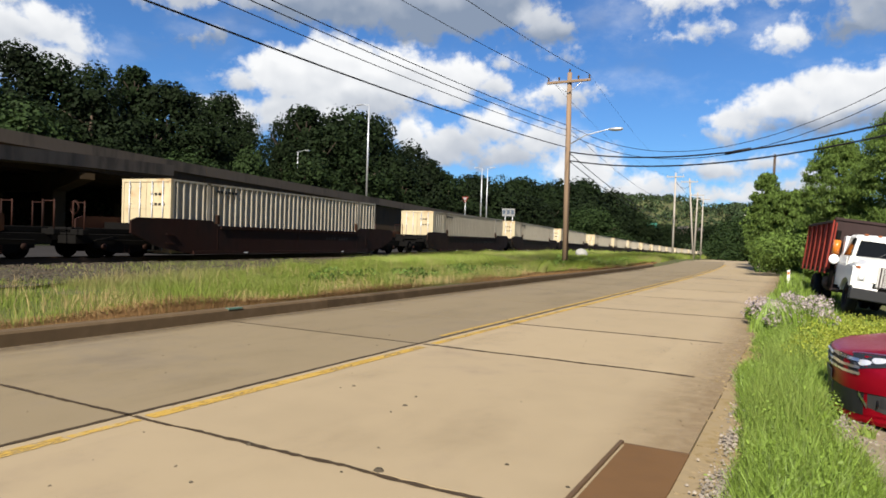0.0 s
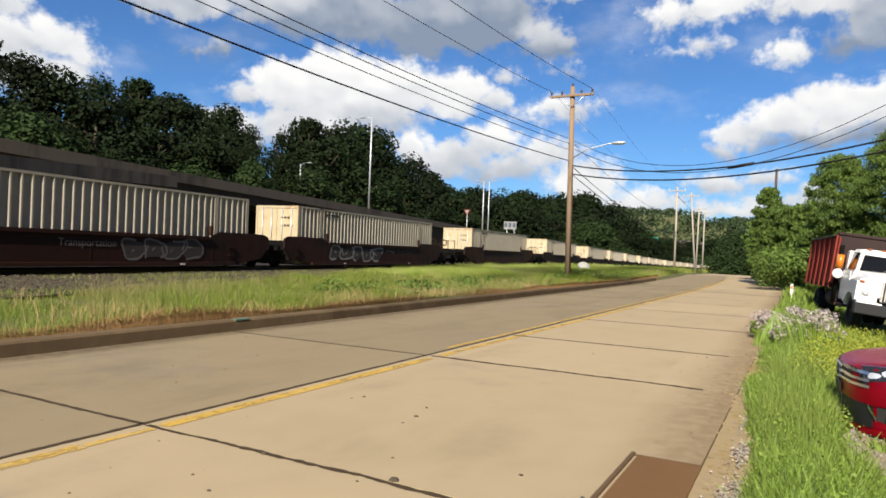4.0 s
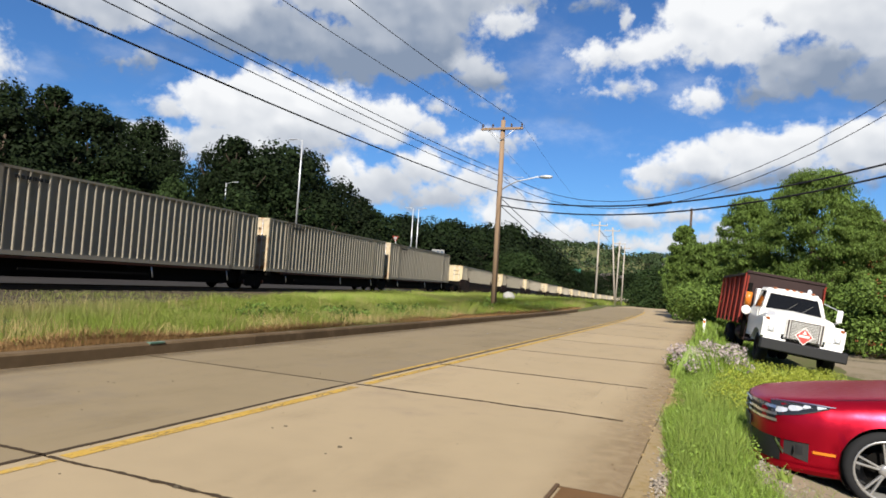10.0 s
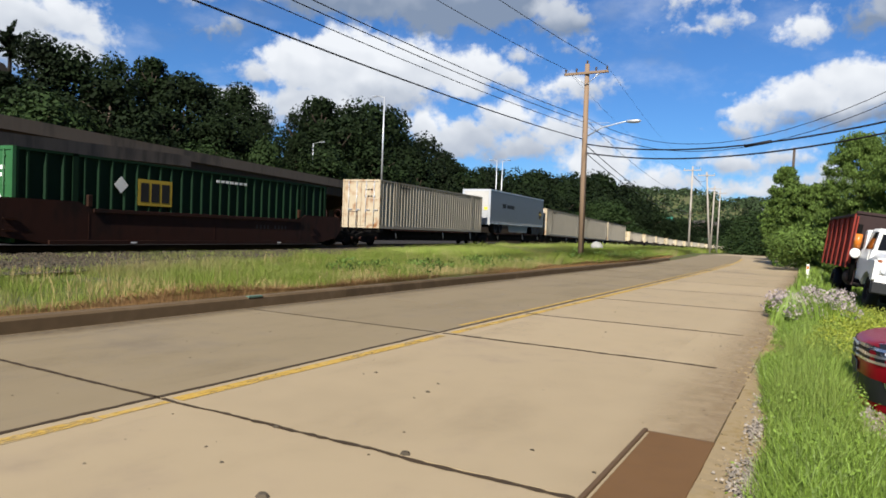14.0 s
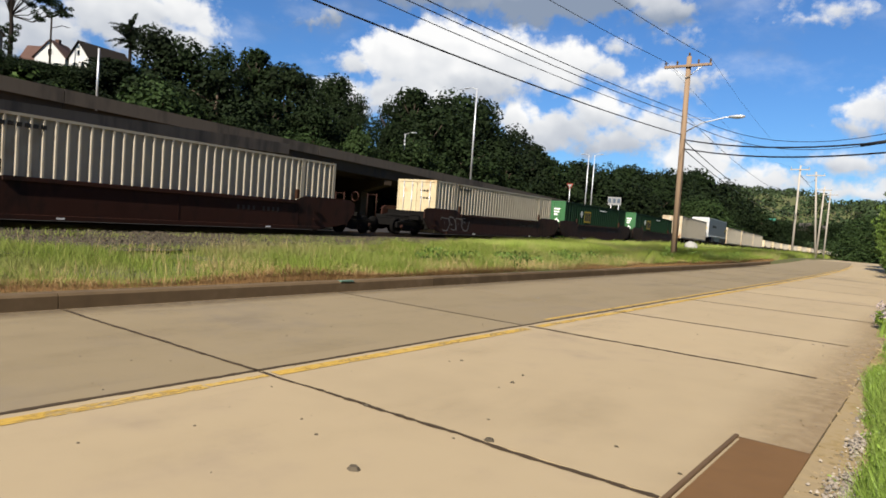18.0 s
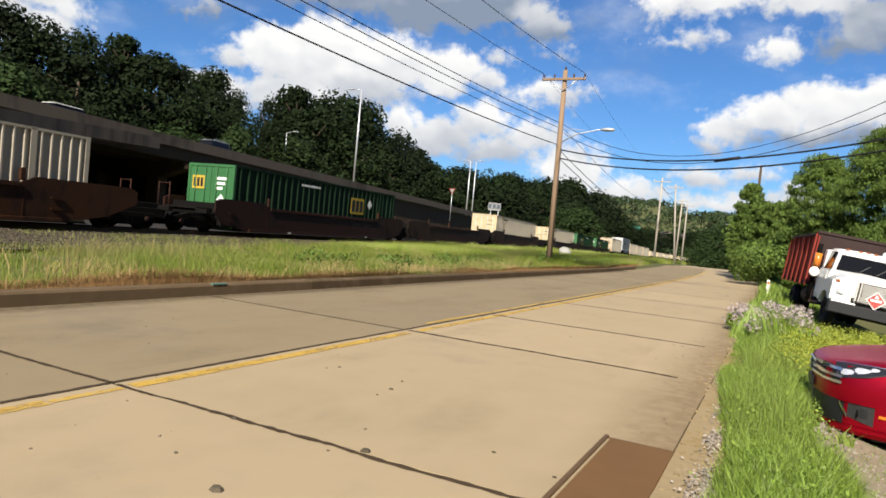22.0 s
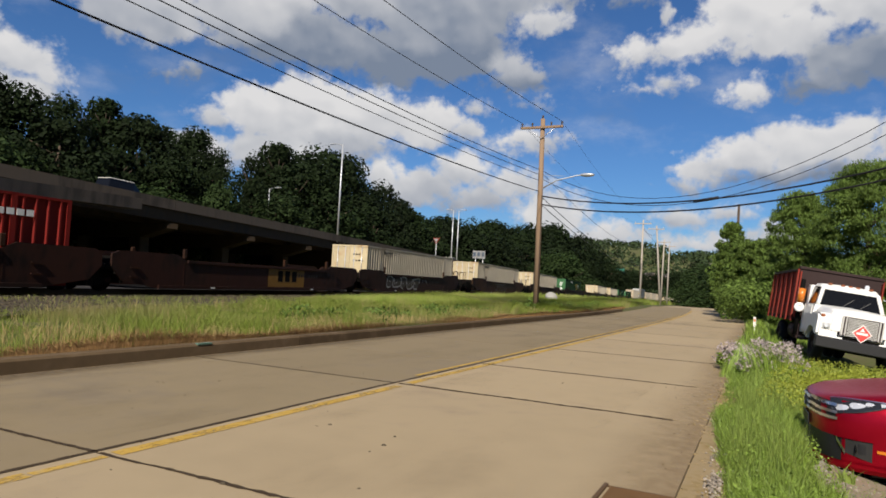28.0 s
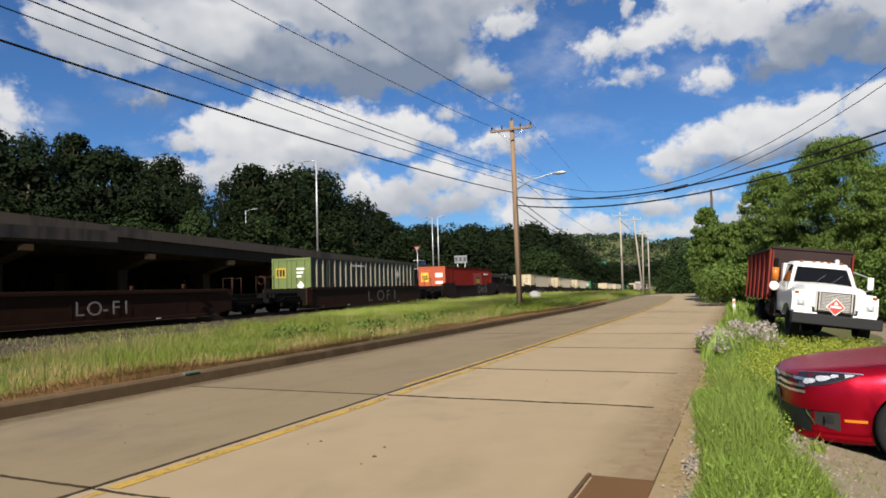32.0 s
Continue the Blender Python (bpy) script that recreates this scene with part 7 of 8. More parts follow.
def container(label, paint, door_paint, pitch=0.345, marks="plain", lit_rib_paint=None, off=0.0):
    c = thing("shipping_container", label, "container", group="containers on the train")
    for side in (-1, 1):
        xs = sorted((side * (BOX_W - 0.10), side * BOX_W))
        for y0, y1 in ((0.0, 0.16), (1.92, 2.12), (BOX_L - 2.12, BOX_L - 1.92), (BOX_L - 0.16, BOX_L)):
            part("side_post", box(B(), *xs, y0, y1, 0.0, BOX_H), paint, c)
        part("bottom_rail", box(B(), *xs, 0.16, BOX_L - 0.16, 0.0, 0.16), paint, c)
        part("top_rail", box(B(), *xs, 0.16, BOX_L - 0.16, BOX_H - 0.09, BOX_H - 0.005), paint, c)
        if not lit_rib_paint:
            for y0, y1 in ((0.16, 1.92), (2.12, BOX_L - 2.12), (BOX_L - 1.92, BOX_L - 0.16)):
                bm = B()
                ribs(bm, y0, y1, 0.16, BOX_H - 0.09, side, pitch)
                part("side_panel", bm, paint, c)
        else:
            part("side_panel", box(B(), *sorted((side * (BOX_W - 0.06), side * (BOX_W - 0.05))), 0.16, BOX_L - 0.16, 0.16, BOX_H - 0.09), paint, c)
    part("front_wall", box(B(), -BOX_W + 0.1, BOX_W - 0.1, BOX_L - 0.1, BOX_L - 0.02, 0.0, BOX_H - 0.01), paint, c)
    part("floor", box(B(), -BOX_W + 0.1, BOX_W - 0.1, 0.02, BOX_L - 0.1, 0.05, 0.16), GRIMESHADE, c)
    bm = B()
    n = 40
    for k in range(n):
        y0, y1 = 0.1 + (BOX_L - 0.2) * k / n, 0.1 + (BOX_L - 0.2) * (k + 1) / n
        box(bm, -BOX_W + 0.1, BOX_W - 0.1, y0 + 0.02, y1 - 0.02, BOX_H - 0.06, BOX_H - (0.0 if k % 2 else 0.02))
    part("roof", bm, paint, c)
    # These ribs take a pale paint in place of the sunlight they catch.
    if lit_rib_paint:
        for side in (-1, 1):
            for k in range(21):
                y = 0.75 + k * (BOX_L - 1.5) / 20
                part("rib", poly(B(), [(side * (BOX_W - 0.05), y - 0.085, 0.16), (side * (BOX_W - 0.002), y - 0.04, 0.16), (side * (BOX_W - 0.002), y + 0.04, 0.16), (side * (BOX_W - 0.05), y + 0.085, 0.16)], (0, 0, BOX_H - 0.25)), lit_rib_paint, c, "rib painted pale as if catching the sun")
    for x0, x1 in ((-BOX_W + 0.10, -0.01), (0.01, BOX_W - 0.10)):
        bm = B()
        m = 5
        for k in range(m):
            z0 = 0.13 + (BOX_H - 0.26) * k / m
            z1 = z0 + (BOX_H - 0.26) / m
            box(bm, x0, x1, -0.01 if k % 2 else 0.0, 0.05, z0, z1)
        door = part("door", bm, door_paint, c)
        for f in (0.28, 0.75):
            x = x0 + (x1 - x0) * f
            rod = B()
            tube(rod, [(x, -0.045, 0.08), (x, -0.045, BOX_H - 0.08)], 0.02, 6)
            for z in (0.3, 1.0, 1.9, 2.6):
                box(rod, x - 0.05, x + 0.05, -0.04, -0.008, z - 0.03, z + 0.03)
            box(rod, x - 0.02, x + 0.28, -0.075, -0.05, 1.08, 1.12)
            part("lock_rod", rod, door_paint if marks != "plain" else GALV, door)
    frame_bm = B()
    for s in (-1, 1):
        box(frame_bm, *sorted((s * (BOX_W - 0.095), s * (BOX_W + 0.003))), -0.03, 0.08, 0, BOX_H)
    box(frame_bm, -BOX_W + 0.1, BOX_W - 0.1, -0.03, 0.06, BOX_H - 0.12, BOX_H)
    box(frame_bm, -BOX_W + 0.1, BOX_W - 0.1, -0.03, 0.06, 0, 0.12)
    part("door_frame", frame_bm, door_paint, c)
    if marks == "logo":
        part("logo_panel", box(B(), -1.05, -0.35, -0.02, -0.012, 1.75, 2.35), DULLYELLOW, c, "yellow panel with dark bars")
        for k in range(3):
            part("logo_bar", box(B(), -0.98 + 0.2 * k, -0.84 + 0.2 * k, -0.026, -0.021, 1.85, 2.25), DARKPAINT, c)
        for k in range(3):
            part("number_bar", box(B(), 0.32, 0.92 - 0.12 * k, -0.02, -0.012, 2.2 - 0.22 * k, 2.32 - 0.22 * k), SIGNWHITE, c, "white lettering bars")
        part("diamond_label", poly(B(), [(0.62, -0.02, 1.0), (0.86, -0.02, 1.28), (0.62, -0.02, 1.56), (0.38, -0.02, 1.28)], (0, 0.008, 0)), SIGNWHITE, c)
        x = BOX_W - 0.004
        if not lit_rib_paint:
            part("logo_panel", box(B(), x, x + 0.006, 10.4 + off, 11.95 + off, 1.35, 2.3), DULLYELLOW, c, "yellow panel with dark bars")
            for k in range(3):
                part("logo_bar", box(B(), x + 0.008, x + 0.012, 10.52 + off + 0.47 * k, 10.88 + off + 0.47 * k, 1.48, 2.17), DARKPAINT, c)
        mid = 12.7 if off == 0 else 9.7 + off
        part("diamond_label", poly(B(), [(x + 0.002, mid, 1.72), (x + 0.002, mid + 0.29, 2.02), (x + 0.002, mid, 2.32), (x + 0.002, mid - 0.29, 2.02)], (0.006, 0, 0)), SIGNWHITE, c)
        for k in range(7):
            part("letter_bar", box(B(), x, x + 0.006, (5.2 if off == 0 else 8.3) + 0.27 * k, (5.4 if off == 0 else 8.5) + 0.27 * k, 2.48, 2.58), SIGNWHITE, c)
    elif marks == "doors":
        part("logo_panel", box(B(), -1.05, -0.30, -0.02, -0.012, 1.5, 2.35), SIGNYELLOW, c, "yellow panel with dark bars")
        for k in range(3):
            part("logo_bar", box(B(), -0.95 + 0.2 * k, -0.83 + 0.2 * k, -0.026, -0.021, 1.65, 2.15), DARKPAINT, c)
        for z in (1.9, 1.3, 0.8):
            part("letter_bar", box(B(), 0.3, 1.05, -0.02, -0.012, z, z + (0.4 if z > 1.5 else 0.25)), SIGNWHITE, c, "white lettering bars")
        part("logo_field", box(B(), BOX_W, BOX_W + 0.006, 9.0, 12.0, 1.0, 2.4), material("bright_red_panel", (0.446, 0.036, 0.029), 0.5, vary=0.2), c, "brighter red panel with a dark mark")
        part("logo_panel", box(B(), BOX_W + 0.008, BOX_W + 0.012, 9.9, 11.3, 1.15, 1.95), DARKPAINT, c)
        for k in range(3):
            part("logo_bar", box(B(), BOX_W + 0.014, BOX_W + 0.018, 10.0 + 0.42 * k, 10.3 + 0.42 * k, 1.3, 1.8), SIGNYELLOW, c)
        for k in range(6):
            part("letter_bar", box(B(), BOX_W, BOX_W + 0.006, 12.9 + 0.33 * k, 13.15 + 0.33 * k, 2.2, 2.4), SIGNWHITE, c)
    else:
        for z, n in ((2.25, 3), (1.85, 4)):
            for k in range(n):
                part("letter_bar", box(B(), 0.25 + 0.2 * k, 0.38 + 0.2 * k, -0.022, -0.014, z, z + 0.1), DARKPAINT, c)
        for k in range(6):
            part("letter_bar", box(B(), BOX_W - 0.003, BOX_W + 0.003, 2.5 + 0.22 * k, 2.65 + 0.22 * k, 2.52, 2.64), DARKPAINT, c)
    return c


def bogie(parent, y):
    bm = B()
    for s in (-1, 1):
        xs = sorted((s * 0.98, s * 1.12))
        poly(bm, [(xs[0], y - 1.25, 0.62), (xs[0], y - 1.25, 0.38), (xs[0], y - 0.95, 0.34), (xs[0], y - 0.35, 0.18), (xs[0], y + 0.35, 0.18), (xs[0], y + 0.95, 0.34), (xs[0], y + 1.25, 0.38), (xs[0], y + 1.25, 0.62), (xs[0], y + 0.5, 0.78), (xs[0], y - 0.5, 0.78)], (xs[1] - xs[0], 0, 0))
    box(bm, -1.0, 1.0, y - 0.25, y + 0.25, 0.45, 0.8)
    frame_part = part("bogie", bm, GRIMESHADE, parent, "grimy cast bogie coloured black as in deep shade")
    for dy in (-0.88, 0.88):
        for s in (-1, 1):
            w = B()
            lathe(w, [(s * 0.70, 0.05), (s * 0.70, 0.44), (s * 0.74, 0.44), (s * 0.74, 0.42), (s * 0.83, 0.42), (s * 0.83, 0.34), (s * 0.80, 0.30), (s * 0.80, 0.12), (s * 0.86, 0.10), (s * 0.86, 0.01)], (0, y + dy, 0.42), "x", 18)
            part("wheel", w, GRIMESHADE, frame_part)
        part("axle_cap", lathe(B(), [(1.121, 0.11), (1.16, 0.11), (1.19, 0.07), (1.195, 0.004)], (0, y + dy, 0.42), "x", 10), WELLRED, frame_part)
    coil = B()
    for k in range(4):
        lathe(coil, [(0.20 + 0.07 * k, 0.05), (0.225 + 0.07 * k, 0.09), (0.25 + 0.07 * k, 0.05)], (1.06, y, 0.0), "z", 8)
        lathe(coil, [(0.20 + 0.07 * k, 0.05), (0.225 + 0.07 * k, 0.09), (0.25 + 0.07 * k, 0.05)], (1.06, y + 0.2, 0.0), "z", 8)
    part("spring_nest", coil, WELLRED, frame_part)
    part("brake_rod", tube(B(), [(1.16, y - 1.2, 0.66), (1.16, y + 1.2, 0.62)], 0.022, 5), GRIMESHADE, frame_part)


def scribble(bm, y0, y1, z0, z1, seed, x, width=0.07, loops=4):
    """Sprayed letters as a looping flat band."""
    r = random.Random(seed)
    pts = []
    for k in range(loops):
        c = y0 + (y1 - y0) * (k + 0.5) / loops
        w = (y1 - y0) / loops * 0.55
        n = r.choice((5, 6, 7))
        pts.append([(c + w * r.uniform(-1, 1), r.uniform(z0, z1)) for _ in range(n)])
    for run in pts:
        fine = []
        for a, b, c in zip(run, run[1:], run[2:]):
            for q in range(5):
                u = q / 5
                p = ((a[0] + b[0]) / 2 * (1 - u) ** 2 + 2 * b[0] * u * (1 - u) + (b[0] + c[0]) / 2 * u * u, (a[1] + b[1]) / 2 * (1 - u) ** 2 + 2 * b[1] * u * (1 - u) + (b[1] + c[1]) / 2 * u * u)
                fine.append(p)
        prev = None
        for a, b in zip(fine, fine[1:]):
            d = Vector((b[0] - a[0], b[1] - a[1]))
            if d.length < 1e-4:
                continue
            d.normalize()
            row = [bm.verts.new((x, a[0] - d.y * width / 2, a[1] + d.x * width / 2)), bm.verts.new((x, a[0] + d.y * width / 2, a[1] - d.x * width / 2))]
            if prev:
                bm.faces.new((prev[0], prev[1], row[1], row[0]))
            prev = row
    return bm


def bubbles(bm, y0, y1, z0, z1, seed, x, width=0.07, n=5):
    """Sprayed outlines of fat rounded letters, each left partly open, with a stroke inside."""
    r = random.Random(seed)

    def band(run, w):
        prev = None
        for a, b in zip(run, run[1:]):
            d = Vector((b[0] - a[0], b[1] - a[1]))
            if d.length < 1e-4:
                continue
            d.normalize()
            k = w * r.uniform(0.7, 1.25) / 2
            row = [bm.verts.new((x, a[0] - d.y * k, a[1] + d.x * k)), bm.verts.new((x, a[0] + d.y * k, a[1] - d.x * k))]
            if prev:
                bm.faces.new((prev[0], prev[1], row[1], row[0]))
            prev = row

    for q in range(n):
        w, h = (y1 - y0) / n * r.uniform(0.50, 0.66), (z1 - z0) / 2 * r.uniform(0.85, 1.0)
        c, m = y0 + (y1 - y0) * (q + 0.5) / n, (z0 + z1) / 2 + r.uniform(-0.04, 0.04)
        a0, lean, lobes, ph = r.uniform(0, 6.3), r.uniform(-0.25, 0.25), r.choice((2, 3, 3)), r.uniform(0, 6.3)
        run = []
        for k in range(33):
            a = a0 + k / 32 * r.uniform(5.0, 5.2)
            e = 1 + 0.16 * math.sin(lobes * a + ph)
            u = math.copysign(abs(math.cos(a)) ** 0.7, math.cos(a)) * e
            v = math.copysign(abs(math.sin(a)) ** 0.7, math.sin(a)) * e
            run.append((c + w * u + lean * h * v, max(z0 - 0.05, min(z1 + 0.05, m + h * v))))
        if not width:
            bm.faces.new([bm.verts.new((x, u, v)) for u, v in run])
            continue
        band(run, width)
        band([(c + w * r.uniform(-0.55, -0.2), m + h * r.uniform(-0.4, 0.4)), (c, m + h * r.uniform(-0.3, 0.3)), (c + w * r.uniform(0.2, 0.5), m + h * r.uniform(-0.5, 0.5))], width * 0.9)
    return bm


def words(text, size, mat, parent, m, name="lettering", label=""):
    cu = bpy.data.curves.new("words", "FONT")
    cu.body, cu.size, cu.extrude = text, size, 0.002
    ob = bpy.data.objects.new("words", cu)
    scene.collection.objects.link(ob)
    me = bpy.data.meshes.new_from_object(ob.evaluated_get(bpy.context.evaluated_depsgraph_get()))
    bpy.data.objects.remove(ob)
    me.materials.clear()
    me.materials.append(mat)
    out = new(name, me)
    out.parent, out.matrix_basis = parent, m
    return tagged(out, label)


SIDE_X = 1.47


def well_car(label, paint, front_bogie, deep_gap=False, patch=False, tag=0, low=False):
    """One well of a container car; its container would start at y = 0."""
    c = thing("well_car", label, "rail car", group="well cars of the train")
    top = 1.30
    for s in (-1, 1):
        x = s * SIDE_X
        bm = B()
        e = 1.25 if deep_gap else 0.5
        out = [(-0.75, 0.42), (-0.75 - e, 0.92), (-0.75 - e, 1.38), (-0.45 - e, 1.50), (-0.4, 1.52), (2.0, 1.52), (2.5, top), (13.7, top), (14.2, 1.52), (16.55, 1.52), (16.6 + e, 1.50), (16.9 + e, 1.38), (16.9 + e, 0.92), (16.9, 0.42), (15.0, 0.12), (1.1, 0.12)]
        if low:
            out = [(-0.75, 0.35), (-0.75, 1.28), (-0.4, 1.34), (16.55, 1.34), (16.9, 1.28), (16.9, 0.35), (15.0, 0.12), (1.1, 0.12)]
        poly(bm, [(x, y, z) for y, z in out], (-s * 0.08, 0, 0))
        wall = part("side_wall", bm, paint, c)
        part("top_chord", box(B(), *sorted((s * (SIDE_X + 0.004), s * (SIDE_X + 0.055))), 2.55 if not low else -0.3, 13.65 if not low else 16.4, top - 0.12, top + 0.012, 0.008), paint, wall)
        part("bottom_chord", box(B(), *sorted((s * (SIDE_X + 0.004), s * (SIDE_X + 0.075))), 1.0, 15.1, 0.12, 0.26, 0.008), paint, wall)
        for y in (2.4, 8.1, 13.8):
            part("weld_strip", box(B(), *sorted((s * (SIDE_X + 0.002), s * (SIDE_X + 0.008))), y - 0.02, y + 0.02, 0.27, top - 0.13), paint, wall)
        for y in ((2.45, 13.75)):
            part("corner_guide", box(B(), *sorted((s * (SIDE_X - 0.12), s * (SIDE_X - 0.005))), y - 0.09, y + 0.09, 1.36, 1.76 if not low else 1.55, 0.02), WELLORANGE, c, "orange steel corner guide")
    part("floor", box(B(), -SIDE_X + 0.09, SIDE_X - 0.09, 0.0, 16.15, 0.12, 0.165), GRIMESHADE, c)
    # Car ends are coloured near-black in place of the shade between cars.
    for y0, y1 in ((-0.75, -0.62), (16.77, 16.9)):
        part("bulkhead", box(B(), -SIDE_X + 0.09, SIDE_X - 0.09, y0, y1, 0.3, 1.3), GRIMESHADE, c)
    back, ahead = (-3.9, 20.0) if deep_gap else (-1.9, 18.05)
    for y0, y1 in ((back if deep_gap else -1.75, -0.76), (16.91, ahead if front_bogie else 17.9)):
        part("end_platform", box(B(), -0.85, 0.85, y0, y1, 0.86, 1.06, 0.02), GRIMESHADE, c)
        # Added black box that fills the gap as shade would.
        part("draft_gear", box(B(), -1.05, 1.05, y0 + 0.02, y1 - 0.02, 0.50, 0.855, 0.02), GRIMESHADE, c)
        part("cross_sill", box(B(), -1.42, 1.42, (y0 if y0 < 0 else y1 - 0.25), (y0 + 0.25 if y0 < 0 else y1), 0.80, 1.0, 0.02), GRIMESHADE, c)
    bogie(c, -1.95)
    if front_bogie:
        bogie(c, 18.1)
    if deep_gap or front_bogie:
        for y in ((-3.75, 19.85) if deep_gap else (19.2,)):
            for x in (-1.3, -0.75, 0.75, 1.3):
                part("handrail_post", tube(B(), [(x, y, 0.85), (x, y, 1.95)], 0.025, 6), WELLRED, c)
            part("handrail", tube(B(), [(-1.3, y, 1.9), (-0.75, y, 1.9)], 0.02, 6), WELLRED, c)
            part("handrail", tube(B(), [(0.75, y, 1.9), (1.3, y, 1.9)], 0.02, 6), WELLRED, c)
        part("brake_wheel", lathe(B(), [(-0.02, 0.22), (0.02, 0.26), (0.05, 0.22), (0.02, 0.18)], (0.2, (-3.3 if deep_gap else 18.9), 1.75), "y", 16), WELLRED, c)
    bm = B()
    yb, ya = (back - 0.8, ahead + 0.3) if deep_gap else (-2.0, 17.9)
    box(bm, -0.2, 0.2, yb, -0.77, 0.62, 0.84)
    part("coupler", bm, GRIMESHADE, c)
    for y0 in (-0.5, 14.6):
        part("ladder_rung", box(B(), SIDE_X + 0.01, SIDE_X + 0.06, y0 + 0.1, y0 + 0.5, 0.55, 0.58), paint, c)
        part("ladder_rung", box(B(), SIDE_X + 0.01, SIDE_X + 0.06, y0 + 0.1, y0 + 0.5, 0.90, 0.93), paint, c)
    x = SIDE_X + 0.003
    for k in range(9):
        if k != 4 and not low:
            part("letter_bar", box(B(), x, x + 0.004, 10.6 + 0.25 * k, 10.71 + 0.25 * k, 0.80, 0.96), DULLMARK, c)
    part("reflector", box(B(), SIDE_X + 0.076, SIDE_X + 0.08, 4.0, 4.25, 0.16, 0.21), SIGNWHITE, c)
    part("reflector", box(B(), SIDE_X + 0.076, SIDE_X + 0.08, 12.0, 12.25, 0.16, 0.21), SIGNWHITE, c)
    if patch:
        part("yellow_panel", box(B(), x - 0.001, x + 0.003, 8.2, 11.4 if patch == 1 else 16.2, 0.28, top - 0.14), PATCHYELLOW, c, "faded yellow panel with dark bars")
        for k in range(3):
            part("logo_bar", box(B(), x + 0.005, x + 0.009, 9.0 + 0.62 * k, 9.42 + 0.62 * k, 0.55, 1.1), GRIMESHADE, c)
    if tag:
        a, count, wide, thick = {3: (0.5, 4, 0.75, 0.07), 5: (9.4, 4, 0.92, 0.08), 8: (2.75, 5, 1.12, 0.10), 12: (5.8, 6, 0.74, 0.06)}[tag]
        for k in range(count):
            part("spray_fill", bubbles(B(), a + k * wide, a + (k + 1) * wide, 0.40, 1.10, tag * 10 + k, x + 0.007 + 0.0008 * k, 0, 1), DULLMARK if tag in (5, 8) else paint, c, "dull sprayed letter filling")
            part("spray_letter", bubbles(B(), a + k * wide, a + (k + 1) * wide, 0.36, 1.14, tag * 10 + k, x + 0.012 + 0.0008 * k, thick, 1), SPRAY if tag == 8 else FAINTSPRAY, c, "pale sprayed outline letter")
        if tag == 8:
            for k in range(3):
                y = a + 6.3 + k * 0.34
                part("spray_stroke", scribble(B(), y, y + 0.34, 0.75, 1.15, tag + k, x + 0.012 + 0.001 * k, 0.035, 1), SPRAY, c, "thin pale sprayed scrawl")
    return c


def spine_car(label, front_bogie):
    c = thing("spine_car", label, "rail car", group="spine cars of the train")
    part("centre_sill", box(B(), -0.3, 0.3, -1.6, 17.0, 0.62, 0.98, 0.02), GRIMESHADE, c)
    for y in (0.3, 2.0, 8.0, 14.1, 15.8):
        part("cross_bearer", box(B(), -1.3, 1.3, y - 0.2, y + 0.2, 0.78, 1.01, 0.02), GRIMESHADE, c)
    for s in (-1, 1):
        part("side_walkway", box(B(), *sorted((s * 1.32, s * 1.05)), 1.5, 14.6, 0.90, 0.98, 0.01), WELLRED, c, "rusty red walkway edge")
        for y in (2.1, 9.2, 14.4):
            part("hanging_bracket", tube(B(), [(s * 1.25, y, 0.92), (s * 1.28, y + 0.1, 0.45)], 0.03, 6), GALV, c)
        # Added black plate over the open underside, in place of its shade.
        part("side_sill", box(B(), *sorted((s * 0.92, s * 1.02)), -0.4, 16.6, 0.30, 0.895, 0.01), GRIMESHADE, c)
        part("trailer_rail", box(B(), *sorted((s * 1.30, s * 1.34)), 3.0, 9.0, 0.55, 0.62), GRIMESHADE, c)
    bogie(c, -0.95)
    if front_bogie:
        bogie(c, 17.2)
    return c


